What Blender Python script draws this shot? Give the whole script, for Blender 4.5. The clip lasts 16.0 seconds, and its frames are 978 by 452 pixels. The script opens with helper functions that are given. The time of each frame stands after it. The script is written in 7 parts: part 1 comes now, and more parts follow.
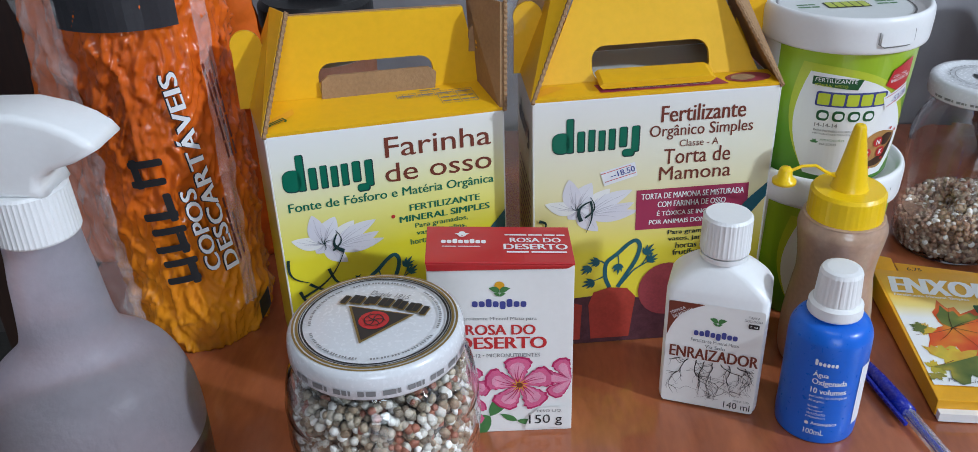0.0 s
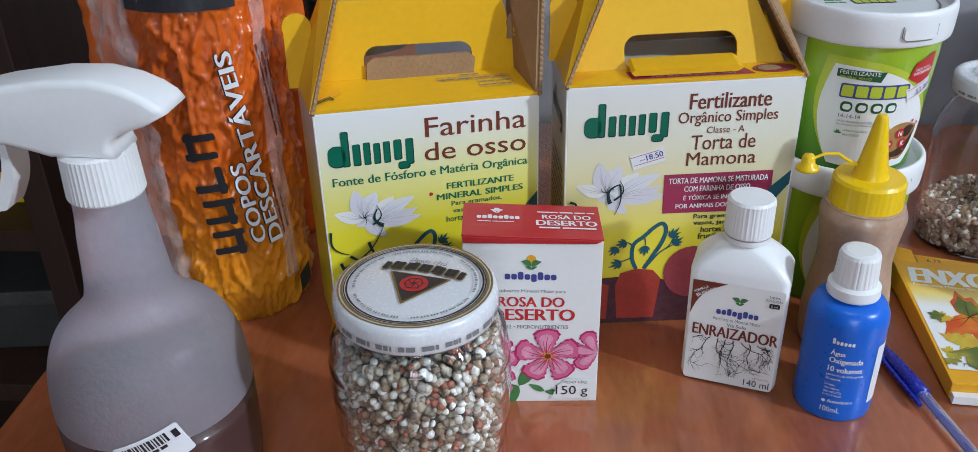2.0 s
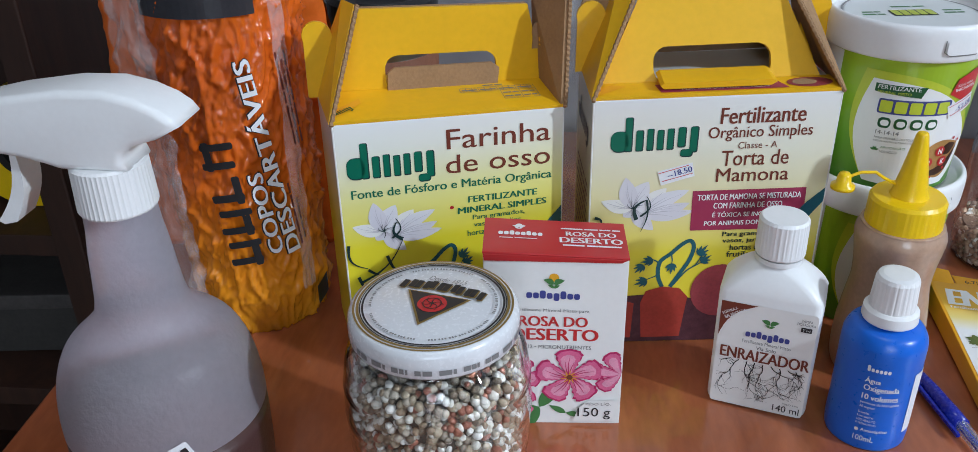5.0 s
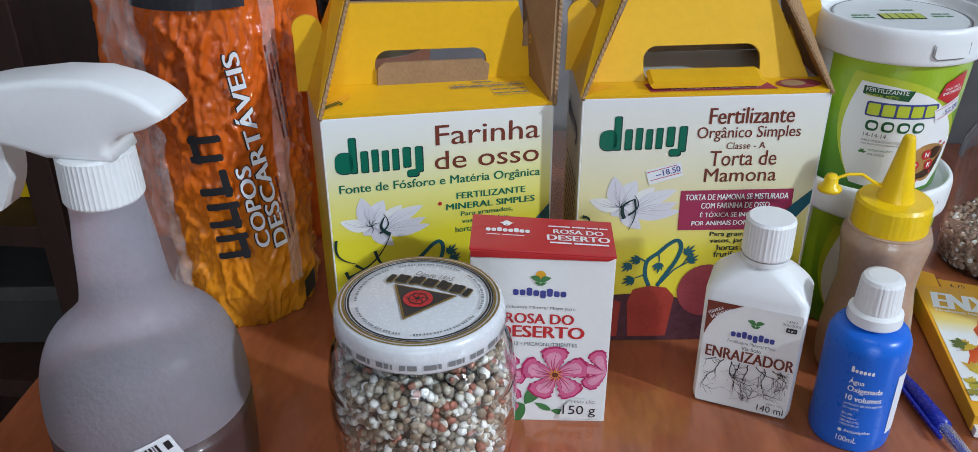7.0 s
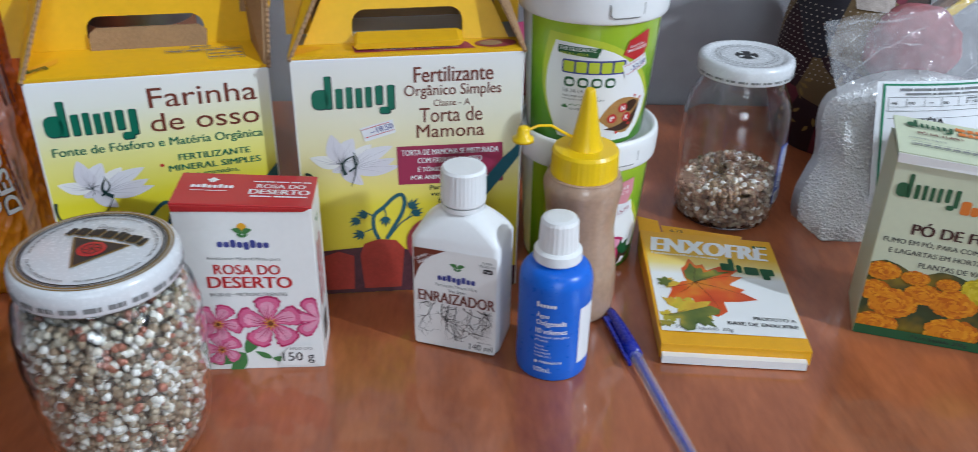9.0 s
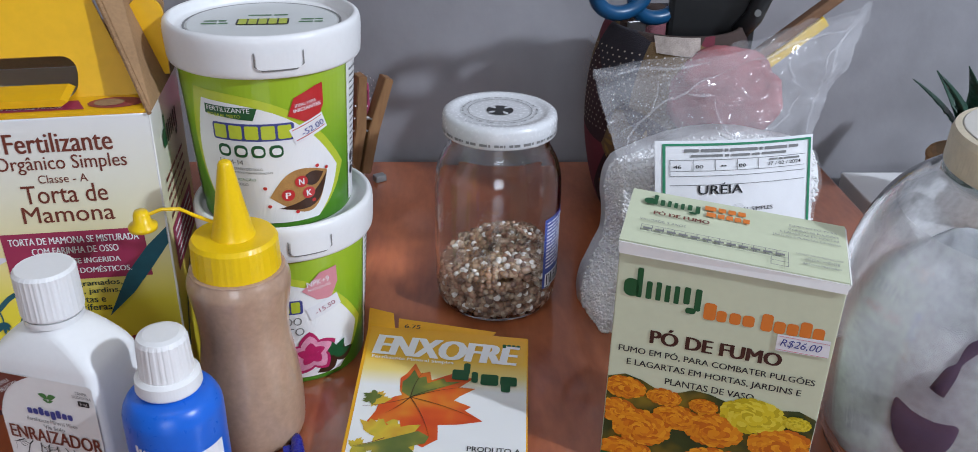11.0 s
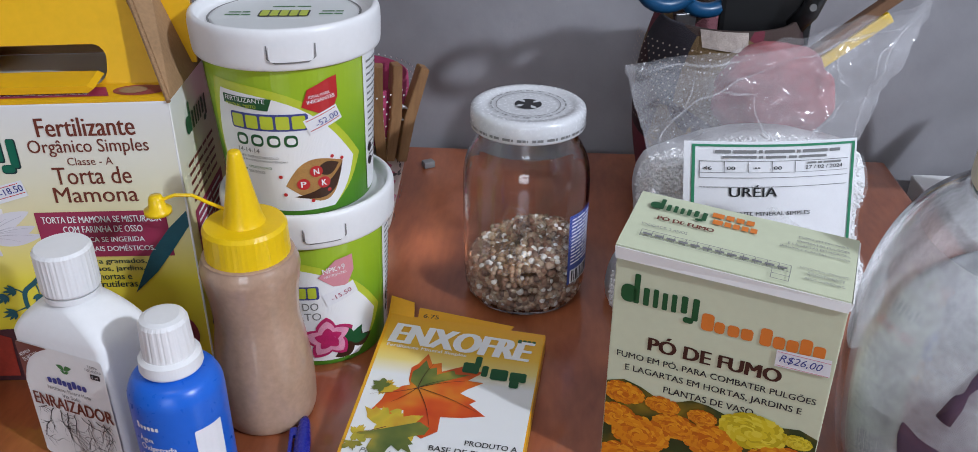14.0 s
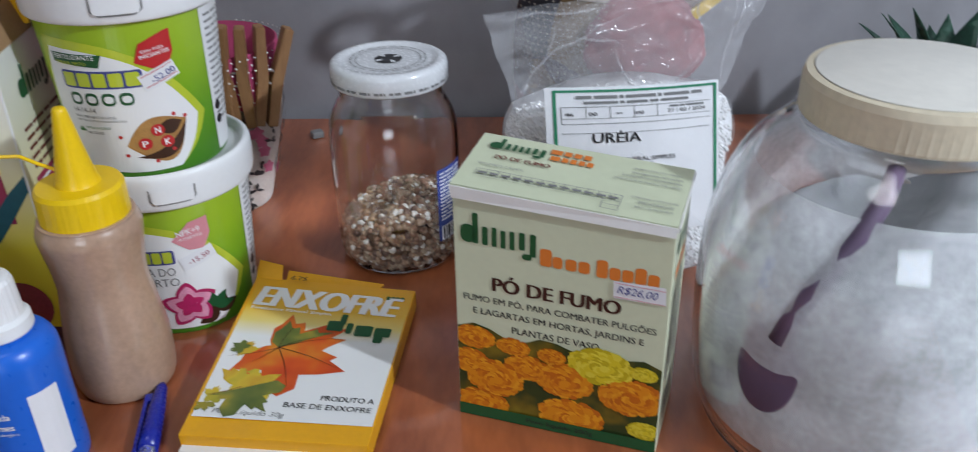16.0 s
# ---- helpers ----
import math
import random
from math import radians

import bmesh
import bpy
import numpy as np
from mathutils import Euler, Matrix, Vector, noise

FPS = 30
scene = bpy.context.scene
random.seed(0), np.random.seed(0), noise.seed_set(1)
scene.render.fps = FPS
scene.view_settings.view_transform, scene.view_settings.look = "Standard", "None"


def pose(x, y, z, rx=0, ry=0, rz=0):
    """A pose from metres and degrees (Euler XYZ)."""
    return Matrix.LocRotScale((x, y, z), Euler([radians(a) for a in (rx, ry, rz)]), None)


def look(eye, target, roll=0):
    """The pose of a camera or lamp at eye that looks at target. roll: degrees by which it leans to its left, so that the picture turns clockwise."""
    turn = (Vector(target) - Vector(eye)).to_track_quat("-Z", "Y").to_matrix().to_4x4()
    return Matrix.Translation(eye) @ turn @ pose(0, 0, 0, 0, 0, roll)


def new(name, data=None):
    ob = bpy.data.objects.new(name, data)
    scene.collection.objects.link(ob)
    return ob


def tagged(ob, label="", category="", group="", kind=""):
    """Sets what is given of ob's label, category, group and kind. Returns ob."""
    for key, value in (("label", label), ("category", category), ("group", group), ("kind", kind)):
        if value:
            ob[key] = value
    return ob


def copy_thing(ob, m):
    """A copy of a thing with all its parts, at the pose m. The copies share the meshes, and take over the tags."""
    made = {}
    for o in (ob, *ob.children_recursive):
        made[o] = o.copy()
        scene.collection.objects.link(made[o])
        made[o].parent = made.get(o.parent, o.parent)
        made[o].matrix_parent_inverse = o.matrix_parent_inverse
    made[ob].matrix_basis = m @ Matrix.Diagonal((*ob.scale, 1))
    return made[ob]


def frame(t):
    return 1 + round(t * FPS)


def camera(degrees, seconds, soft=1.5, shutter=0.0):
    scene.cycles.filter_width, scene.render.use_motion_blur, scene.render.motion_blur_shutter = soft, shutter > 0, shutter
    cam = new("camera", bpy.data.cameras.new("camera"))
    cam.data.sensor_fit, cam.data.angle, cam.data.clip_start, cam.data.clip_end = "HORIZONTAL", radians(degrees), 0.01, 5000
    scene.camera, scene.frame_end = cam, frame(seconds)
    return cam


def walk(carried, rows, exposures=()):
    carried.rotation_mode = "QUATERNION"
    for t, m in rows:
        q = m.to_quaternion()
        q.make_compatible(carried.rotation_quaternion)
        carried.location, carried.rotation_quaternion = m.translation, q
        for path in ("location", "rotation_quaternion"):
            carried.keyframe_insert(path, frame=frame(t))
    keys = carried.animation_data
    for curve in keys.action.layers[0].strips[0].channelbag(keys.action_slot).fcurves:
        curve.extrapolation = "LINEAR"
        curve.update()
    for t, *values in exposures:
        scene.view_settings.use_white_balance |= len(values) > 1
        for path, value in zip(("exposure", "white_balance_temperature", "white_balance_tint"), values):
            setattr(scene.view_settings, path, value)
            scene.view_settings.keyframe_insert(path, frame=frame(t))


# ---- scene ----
cam = camera(57.0, 16.0, 0.65, 0.3)
PATH = [
    (0, (0.0546, 0.0572, 0.3503), (0.0219, 0.9286, -0.1391), -1.82),
    (0.5, (0.0540, 0.0567, 0.3475), (0.0161, 0.9310, -0.1366), -1.78),
    (1, (0.0503, 0.0473, 0.3415), (0.0065, 0.9217, -0.1416), -1.46),
    (1.5, (0.0479, 0.0373, 0.3402), (-0.0034, 0.9099, -0.1456), -1.30),
    (2, (0.0506, 0.0280, 0.3491), (-0.0095, 0.9006, -0.1355), -1.26),
    (2.5, (0.0475, 0.0291, 0.3499), (-0.0236, 0.8987, -0.1388), -1.48),
    (3, (0.0475, 0.0336, 0.3511), (-0.0305, 0.9032, -0.1364), -1.55),
    (3.5, (0.0491, 0.0379, 0.3506), (-0.0333, 0.9091, -0.1334), -1.64),
    (4, (0.0490, 0.0426, 0.3499), (-0.0375, 0.9134, -0.1341), -1.67),
    (6.5, (0.0519, 0.0456, 0.3476), (-0.0248, 0.9193, -0.1328), -0.28),
    (7, (0.0518, 0.0443, 0.3472), (-0.0235, 0.9166, -0.1358), -0.09),
    (7.5, (0.0555, 0.0433, 0.3465), (-0.0175, 0.9152, -0.1375), 0.08),
    (8, (0.0777, 0.0365, 0.3479), (0.0285, 0.9076, -0.1407), 0.77),
    (8.5, (0.1206, 0.0115, 0.3472), (0.1037, 0.8796, -0.1489), 1.39),
    (9, (0.1670, 0.0129, 0.3461), (0.1937, 0.8808, -0.1500), 1.24),
    (9.5, (0.2417, 0.1043, 0.3320), (0.3236, 0.9728, -0.1570), 2.34),
    (9.7, (0.2729, 0.1488, 0.3286), (0.3939, 1.0236, -0.1405), 2.89),
    (11.8, (0.3453, 0.1218, 0.3138), (0.3289, 1.0102, -0.1449), 0.61),
    (12, (0.3465, 0.1240, 0.3129), (0.3189, 1.0113, -0.1473), 0.71),
    (12.5, (0.3644, 0.1320, 0.3228), (0.3270, 1.0166, -0.1422), 0.79),
    (13, (0.3828, 0.1306, 0.3271), (0.3307, 1.0104, -0.1454), 0.46),
    (13.5, (0.3805, 0.1320, 0.3265), (0.3213, 1.0083, -0.1517), 0.38),
    (14, (0.3876, 0.1362, 0.3267), (0.3246, 1.0104, -0.1548), 0.22),
    (14.5, (0.3934, 0.1375, 0.3285), (0.3273, 1.0011, -0.1713), 1.03),
    (15, (0.3979, 0.1375, 0.3327), (0.3298, 1.0035, -0.1628), 1.07),
    (15.5, (0.4197, 0.1361, 0.3289), (0.3524, 1.0058, -0.1601), 0.35),
    (16, (0.4426, 0.1327, 0.3043), (0.4252, 1.0045, -0.1853), -1.03),
]
walk(cam, [(t, look(eye, target, roll)) for t, eye, target, roll in PATH], ((0, 0.03, 6250, 11), (7, 0.01, 6250, 10), (8.5, 0.02, 6200, 9), (9.5, 0.02, 6250, 10), (12, -0.12, 6550, 17), (15, -0.15, 6550, 16), (16, -0.22, 6500, 13)))

# ---- world and lights ----
world = bpy.data.worlds.new("world")
scene.world = world
world.use_nodes = True
sky = world.node_tree.nodes.new("ShaderNodeTexSky")
sky.sky_type, sky.sun_disc = "NISHITA", False
sky.sun_elevation, sky.sun_rotation = radians(40), radians(200)
world.node_tree.links.new(sky.outputs[0], world.node_tree.nodes["Background"].inputs[0])
world.node_tree.nodes["Background"].inputs[1].default_value = 0.1


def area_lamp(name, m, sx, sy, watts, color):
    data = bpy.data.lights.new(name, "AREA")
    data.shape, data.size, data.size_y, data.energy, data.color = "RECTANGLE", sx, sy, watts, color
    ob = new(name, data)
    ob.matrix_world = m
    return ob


# Daylight in the east window, an added south fill, and an unseen ceiling lamp.
area_lamp("window_and_fill_light", look((2.45, -0.72, 1.58), (0.4, 0.7, 0.05)), 0.11, 0.14, 62, (0.8, 0.92, 1.03))
# Added fill for the front faces; no window is known on this side.
area_lamp("window_and_fill_light", look((0.25, -2.2, 0.85), (0.2, 0.6, 0.0)), 0.9, 0.9, 17, (0.8, 0.92, 1.03))
area_lamp("ceiling_lamp_light", look((0.15, 0.0, 1.83), (0.15, 0.0, 0.0)), 0.4, 0.4, 4.0, (0.96, 0.98, 1.0))

# ---- materials ----


def material(name, color, rough=0.5, metal=0.0, tone=0.1, scale=60.0, bump=0.0, bump_scale=300.0, trans=0.0, ior=1.45, coat=0.0,
             spec=0.5, alpha=1.0, island=0.0, sheen=0.0):
    """A surface whose colour varies at two scales and whose relief is fine noise."""
    m = bpy.data.materials.new(name)
    m.use_nodes = True
    nt, L = m.node_tree, m.node_tree.links.new
    b = nt.nodes["Principled BSDF"]
    b.inputs["Roughness"].default_value, b.inputs["Metallic"].default_value = rough, metal
    b.inputs["Transmission Weight"].default_value, b.inputs["IOR"].default_value = trans, ior
    b.inputs["Coat Weight"].default_value, b.inputs["Specular IOR Level"].default_value = coat, spec
    b.inputs["Alpha"].default_value, b.inputs["Sheen Weight"].default_value = alpha, sheen
    b.inputs["Coat Roughness"].default_value = 0.08
    co = nt.nodes.new("ShaderNodeTexCoord").outputs["Object"]
    out = None
    if tone:
        big, small = nt.nodes.new("ShaderNodeTexNoise"), nt.nodes.new("ShaderNodeTexNoise")
        big.inputs["Scale"].default_value, small.inputs["Scale"].default_value = scale, scale * 9
        small.inputs["Detail"].default_value = 5
        L(co, big.inputs["Vector"]), L(co, small.inputs["Vector"])
        add = nt.nodes.new("ShaderNodeMath")
        add.operation = "ADD"
        L(big.outputs["Fac"], add.inputs[0]), L(small.outputs["Fac"], add.inputs[1])
        ramp = nt.nodes.new("ShaderNodeMapRange")
        ramp.inputs["From Min"].default_value, ramp.inputs["From Max"].default_value = 0.6, 1.4
        ramp.inputs["To Min"].default_value, ramp.inputs["To Max"].default_value = 1 - tone, 1 + tone * 0.6
        L(add.outputs[0], ramp.inputs["Value"])
        hue = nt.nodes.new("ShaderNodeHueSaturation")
        hue.inputs["Color"].default_value = (*color, 1)
        L(ramp.outputs[0], hue.inputs["Value"])
        out = hue.outputs[0]
        L(out, b.inputs["Base Color"])
        rr = nt.nodes.new("ShaderNodeMapRange")
        rr.inputs["To Min"].default_value, rr.inputs["To Max"].default_value = max(rough - 0.06, 0), min(rough + 0.1, 1)
        if rough > 0.05:
            L(small.outputs["Fac"], rr.inputs["Value"]), L(rr.outputs[0], b.inputs["Roughness"])
    else:
        b.inputs["Base Color"].default_value = (*color, 1)
    if bump:
        n, bp = nt.nodes.new("ShaderNodeTexNoise"), nt.nodes.new("ShaderNodeBump")
        n.inputs["Scale"].default_value, n.inputs["Detail"].default_value = bump_scale, 4
        bp.inputs["Strength"].default_value, bp.inputs["Distance"].default_value = bump, 0.002
        L(co, n.inputs["Vector"]), L(n.outputs["Fac"], bp.inputs["Height"]), L(bp.outputs[0], b.inputs["Normal"])
    return m


def ramp_material(name, stops, source, rough=0.4, scale=1.0, bump=0.0, bump_scale=200.0, coat=0.0):
    """A colour ramp driven by 'island' (random per loose piece), 'noise', 'voronoi' or a gradient along 'x', 'y' or 'z' of the object."""
    m = bpy.data.materials.new(name)
    m.use_nodes = True
    nt, L = m.node_tree, m.node_tree.links.new
    b = nt.nodes["Principled BSDF"]
    b.inputs["Roughness"].default_value, b.inputs["Coat Weight"].default_value = rough, coat
    co = nt.nodes.new("ShaderNodeTexCoord").outputs["Object"]
    r = nt.nodes.new("ShaderNodeValToRGB")
    if source == "island":
        fac = nt.nodes.new("ShaderNodeNewGeometry").outputs["Random Per Island"]
        r.color_ramp.interpolation = "CONSTANT"
    elif source in ("noise", "voronoi"):
        n = nt.nodes.new("ShaderNodeTexNoise" if source == "noise" else "ShaderNodeTexVoronoi")
        n.inputs["Scale"].default_value = scale
        L(co, n.inputs["Vector"])
        fac = n.outputs[0]
        if source == "voronoi":
            r.color_ramp.interpolation = "CONSTANT"
            w = nt.nodes.new("ShaderNodeSeparateColor")
            L(n.outputs["Color"], w.inputs[0])
            fac = w.outputs[0]
    else:
        s = nt.nodes.new("ShaderNodeSeparateXYZ")
        mul = nt.nodes.new("ShaderNodeMath")
        mul.operation = "MULTIPLY"
        mul.inputs[1].default_value = scale
        L(co, s.inputs[0]), L(s.outputs["xyz".index(source)], mul.inputs[0])
        fac = mul.outputs[0]
    while len(r.color_ramp.elements) < len(stops):
        r.color_ramp.elements.new(0.5)
    for e, (p, c) in zip(r.color_ramp.elements, stops):
        e.position, e.color = p, (*c, 1)
    L(fac, r.inputs[0]), L(r.outputs[0], b.inputs["Base Color"])
    if bump:
        n, bp = nt.nodes.new("ShaderNodeTexNoise"), nt.nodes.new("ShaderNodeBump")
        n.inputs["Scale"].default_value = bump_scale
        bp.inputs["Strength"].default_value, bp.inputs["Distance"].default_value = bump, 0.002
        L(co, n.inputs["Vector"]), L(n.outputs["Fac"], bp.inputs["Height"]), L(bp.outputs[0], b.inputs["Normal"])
    return m


def wood_material(name, dark, light, rough, coat, along=(3.0, 40.0, 40.0), bump=0.02):
    m = bpy.data.materials.new(name)
    m.use_nodes = True
    nt, L = m.node_tree, m.node_tree.links.new
    b = nt.nodes["Principled BSDF"]
    b.inputs["Roughness"].default_value, b.inputs["Coat Weight"].default_value, b.inputs["Coat Roughness"].default_value = rough, coat, 0.06
    co = nt.nodes.new("ShaderNodeTexCoord").outputs["Object"]
    mp = nt.nodes.new("ShaderNodeMapping")
    mp.inputs["Scale"].default_value = along
    n, fine = nt.nodes.new("ShaderNodeTexNoise"), nt.nodes.new("ShaderNodeTexNoise")
    n.inputs["Scale"].default_value, n.inputs["Detail"].default_value, n.inputs["Distortion"].default_value = 1.0, 6, 1.2
    fine.inputs["Scale"].default_value, fine.inputs["Detail"].default_value = 9.0, 8
    r = nt.nodes.new("ShaderNodeValToRGB")
    r.color_ramp.elements[0].position, r.color_ramp.elements[0].color = 0.3, (*dark, 1)
    r.color_ramp.elements[1].position, r.color_ramp.elements[1].color = 0.7, (*light, 1)
    mix = nt.nodes.new("ShaderNodeMath")
    mix.operation = "MULTIPLY_ADD"
    mix.inputs[1].default_value = 0.3
    L(co, mp.inputs[0]), L(mp.outputs[0], n.inputs["Vector"]), L(mp.outputs[0], fine.inputs["Vector"])
    half = nt.nodes.new("ShaderNodeMath")
    half.operation = "MULTIPLY"
    half.inputs[1].default_value = 0.7
    L(n.outputs["Fac"], half.inputs[0]), L(fine.outputs["Fac"], mix.inputs[0]), L(half.outputs[0], mix.inputs[2])
    L(mix.outputs[0], r.inputs[0]), L(r.outputs[0], b.inputs["Base Color"])
    bp = nt.nodes.new("ShaderNodeBump")
    bp.inputs["Strength"].default_value, bp.inputs["Distance"].default_value = bump, 0.002
    L(fine.outputs["Fac"], bp.inputs["Height"]), L(bp.outputs[0], b.inputs["Normal"])
    return m


TABLE = wood_material("varnished_table_wood", (0.21, 0.052, 0.018), (0.44, 0.13, 0.05), 0.3, 0.85, (26.0, 7.0, 26.0))
DARKWOOD = wood_material("dark_wood", (0.022, 0.008, 0.004), (0.05, 0.018, 0.009), 0.6, 0.0, (30.0, 30.0, 4.0))
WALL = material("grey_wall_paint", (0.3, 0.295, 0.315), 0.36, tone=0.2, scale=3, bump=0.12, bump_scale=120)
CEILING = material("white_ceiling_paint", (0.8, 0.8, 0.79), 0.8, tone=0.03, scale=3)
FLOOR = material("floor_tile", (0.2, 0.16, 0.13), 0.3, tone=0.12, scale=8)
WHITE = material("white_plastic", (0.8, 0.8, 0.8), 0.33, tone=0.03, scale=40)
CARDW = material("white_card", (0.8, 0.79, 0.77), 0.38, tone=0.035, scale=30, bump=0.04, bump_scale=90, coat=0.15)
YELLOW = material("yellow_card", (0.8, 0.44, 0.008), 0.38, tone=0.08, scale=25, bump=0.05, bump_scale=90, coat=0.15)
KRAFT = material("brown_corrugated_card", (0.34, 0.2, 0.1), 0.85, tone=0.2, scale=60, bump=0.25, bump_scale=400)
YPLASTIC = material("yellow_plastic", (0.85, 0.55, 0.005), 0.3, tone=0.05, scale=60)
BLUE = material("blue_plastic", (0.01, 0.13, 0.62), 0.28, tone=0.05, scale=40)
GREEN = material("logo_green", (0.0, 0.13, 0.075), 0.4, tone=0)
DKGREEN = material("dark_green_print", (0.012, 0.09, 0.03), 0.4, tone=0)
BROWNP = material("brown_print", (0.16, 0.035, 0.02), 0.4, tone=0)
PINKP = material("crimson_print", (0.33, 0.03, 0.08), 0.4, tone=0.03)
REDP = material("red_print", (0.52, 0.025, 0.028), 0.36, tone=0.05, coat=0.2)
BLACKP = material("black_print", (0.02, 0.02, 0.022), 0.4, tone=0)
GREYP = material("grey_print", (0.2, 0.2, 0.2), 0.4, tone=0)
WHITEP = material("white_print", (0.82, 0.82, 0.82), 0.4, tone=0)
GLASS = material("clear_glass", (1, 1, 1), 0.0, tone=0, trans=1.0, ior=1.45)
FROST = material("frosted_plastic", (0.64, 0.6, 0.66), 0.3, tone=0.1, scale=30, trans=0.7, ior=1.2, bump=0.2, bump_scale=420)
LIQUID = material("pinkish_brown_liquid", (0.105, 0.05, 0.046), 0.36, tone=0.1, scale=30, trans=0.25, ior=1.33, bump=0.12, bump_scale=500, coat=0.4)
PASTE = material("tan_powder_in_clear_plastic", (0.45, 0.29, 0.2), 0.3, tone=0.2, scale=40, coat=0.5, bump=0.04, bump_scale=200)
ORANGE = ramp_material("orange_printed_film", [(0.0, (0.74, 0.3, 0.012)), (0.2, (0.74, 0.22, 0.01)), (0.36, (0.72, 0.135, 0.01)), (0.62, (0.7, 0.12, 0.01)), (1.0, (0.72, 0.16, 0.012))], "z", 0.18, 3.2, 0.5, 70, 0.4)
ORANGEBAG = material("orange_carrier_plastic", (0.72, 0.14, 0.015), 0.3, tone=0.15, scale=30, bump=0.4, bump_scale=40)
FILM = material("clear_plastic_film", (0.95, 0.95, 0.96), 0.12, tone=0, trans=0.0, alpha=0.13, bump=1.0, bump_scale=90, spec=1.0)
SEAMFILM = material("crumpled_clear_film", (0.85, 0.84, 0.84), 0.1, tone=0, alpha=0.24, bump=1.0, bump_scale=130, spec=1.0)
PRILL = material("white_urea_prills", (0.88, 0.87, 0.87), 0.5, tone=0.06, scale=100, bump=0.2, bump_scale=420)
GRANULE = ramp_material("mixed_granules", [(0.0, (0.34, 0.325, 0.29)), (0.16, (0.155, 0.11, 0.07)), (0.36, (0.2, 0.16, 0.11)), (0.5, (0.18, 0.06, 0.035)), (0.6, (0.44, 0.425, 0.4)), (0.7, (0.1, 0.075, 0.05)), (0.82, (0.25, 0.22, 0.175)), (0.93, (0.12, 0.1, 0.075))], "island", 0.6, bump=0.3, bump_scale=700)
PALEGREEN = material("pale_green_card", (0.62, 0.66, 0.47), 0.4, tone=0.05, scale=25, bump=0.05, bump_scale=90, coat=0.15)
CREAMLID = material("cream_plastic_lid", (0.76, 0.67, 0.5), 0.45, tone=0.12, scale=30)
CREAMTOP = material("worn_white_lid_top", (0.82, 0.79, 0.72), 0.4, tone=0.08, scale=18)

# ---- mesh helpers ----
FRONT = Matrix(((1, 0, 0, 0), (0, 0, -1, 0), (0, 1, 0, 0), (0, 0, 0, 1)))


def thing(name, m, label, category, group=""):
    ob = new(name)
    ob.empty_display_size = 0.02
    ob.matrix_world = m
    return tagged(ob, label, category, group)


def part(name, bm, mat, parent, label="", smooth=False, m=None, shadow=True):
    me = bpy.data.meshes.new(name)
    if m is not None:
        bmesh.ops.transform(bm, matrix=m, verts=bm.verts)
    if smooth:
        for f in bm.faces:
            f.smooth = True
    bm.to_mesh(me)
    bm.free()
    me.materials.append(mat)
    ob = new(name, me)
    ob.parent = parent
    if not shadow:
        ob.visible_shadow = False
    return tagged(ob, label)


def setting(name, bm, mat, label, category="structure"):
    ob = part(name, bm, mat, None)
    return tagged(ob, label, category, "", "structure")


def block(x0, y0, z0, x1, y1, z1, bevel=0.0, seg=2):
    bm = bmesh.new()
    bmesh.ops.create_cube(bm, size=1.0, matrix=Matrix.LocRotScale(((x0 + x1) / 2, (y0 + y1) / 2, (z0 + z1) / 2), None, (x1 - x0, y1 - y0, z1 - z0)))
    if bevel:
        bmesh.ops.bevel(bm, geom=bm.edges[:], offset=bevel, segments=seg, affect="EDGES", profile=0.6)
    return bm


def lathe(profile, seg=64, ripple=None, squash=1.0):
    """Turns (radius, height) pairs round z; ripple(angle, n) scales the radius of ring n."""
    bm, rings = bmesh.new(), []
    for n, (r, z) in enumerate(profile):
        if r < 1e-6:
            rings.append([bm.verts.new((0, 0, z))])
            continue
        ring = []
        for i in range(seg):
            a = 2 * math.pi * i / seg
            q = r * (ripple(a, n) if ripple else 1.0)
            ring.append(bm.verts.new((q * math.cos(a), squash * q * math.sin(a), z)))
        rings.append(ring)
    for a, b in zip(rings, rings[1:]):
        for i in range(seg):
            j = (i + 1) % seg
            if len(a) == 1 and len(b) > 1:
                bm.faces.new((a[0], b[j], b[i]))
            elif len(b) == 1 and len(a) > 1:
                bm.faces.new((a[i], a[j], b[0]))
            elif len(a) > 1:
                bm.faces.new((a[i], a[j], b[j], b[i]))
    bmesh.ops.recalc_face_normals(bm, faces=bm.faces[:])
    return bm


def curve_profile(points, steps=6):
    """A smooth profile through (r, z) points (Catmull-Rom)."""
    p = [points[0], *points, points[-1]]
    out = []
    for i in range(1, len(p) - 2):
        for k in range(steps):
            t = k / steps
            out.append(tuple(0.5 * (2 * p[i][c] + (p[i + 1][c] - p[i - 1][c]) * t + (2 * p[i - 1][c] - 5 * p[i][c] + 4 * p[i + 1][c] - p[i + 2][c]) * t * t
                                    + (3 * p[i][c] - p[i - 1][c] - 3 * p[i + 1][c] + p[i + 2][c]) * t ** 3) for c in (0, 1)))
    return [(max(r, 0.0), z) for r, z in out + [points[-1]]]


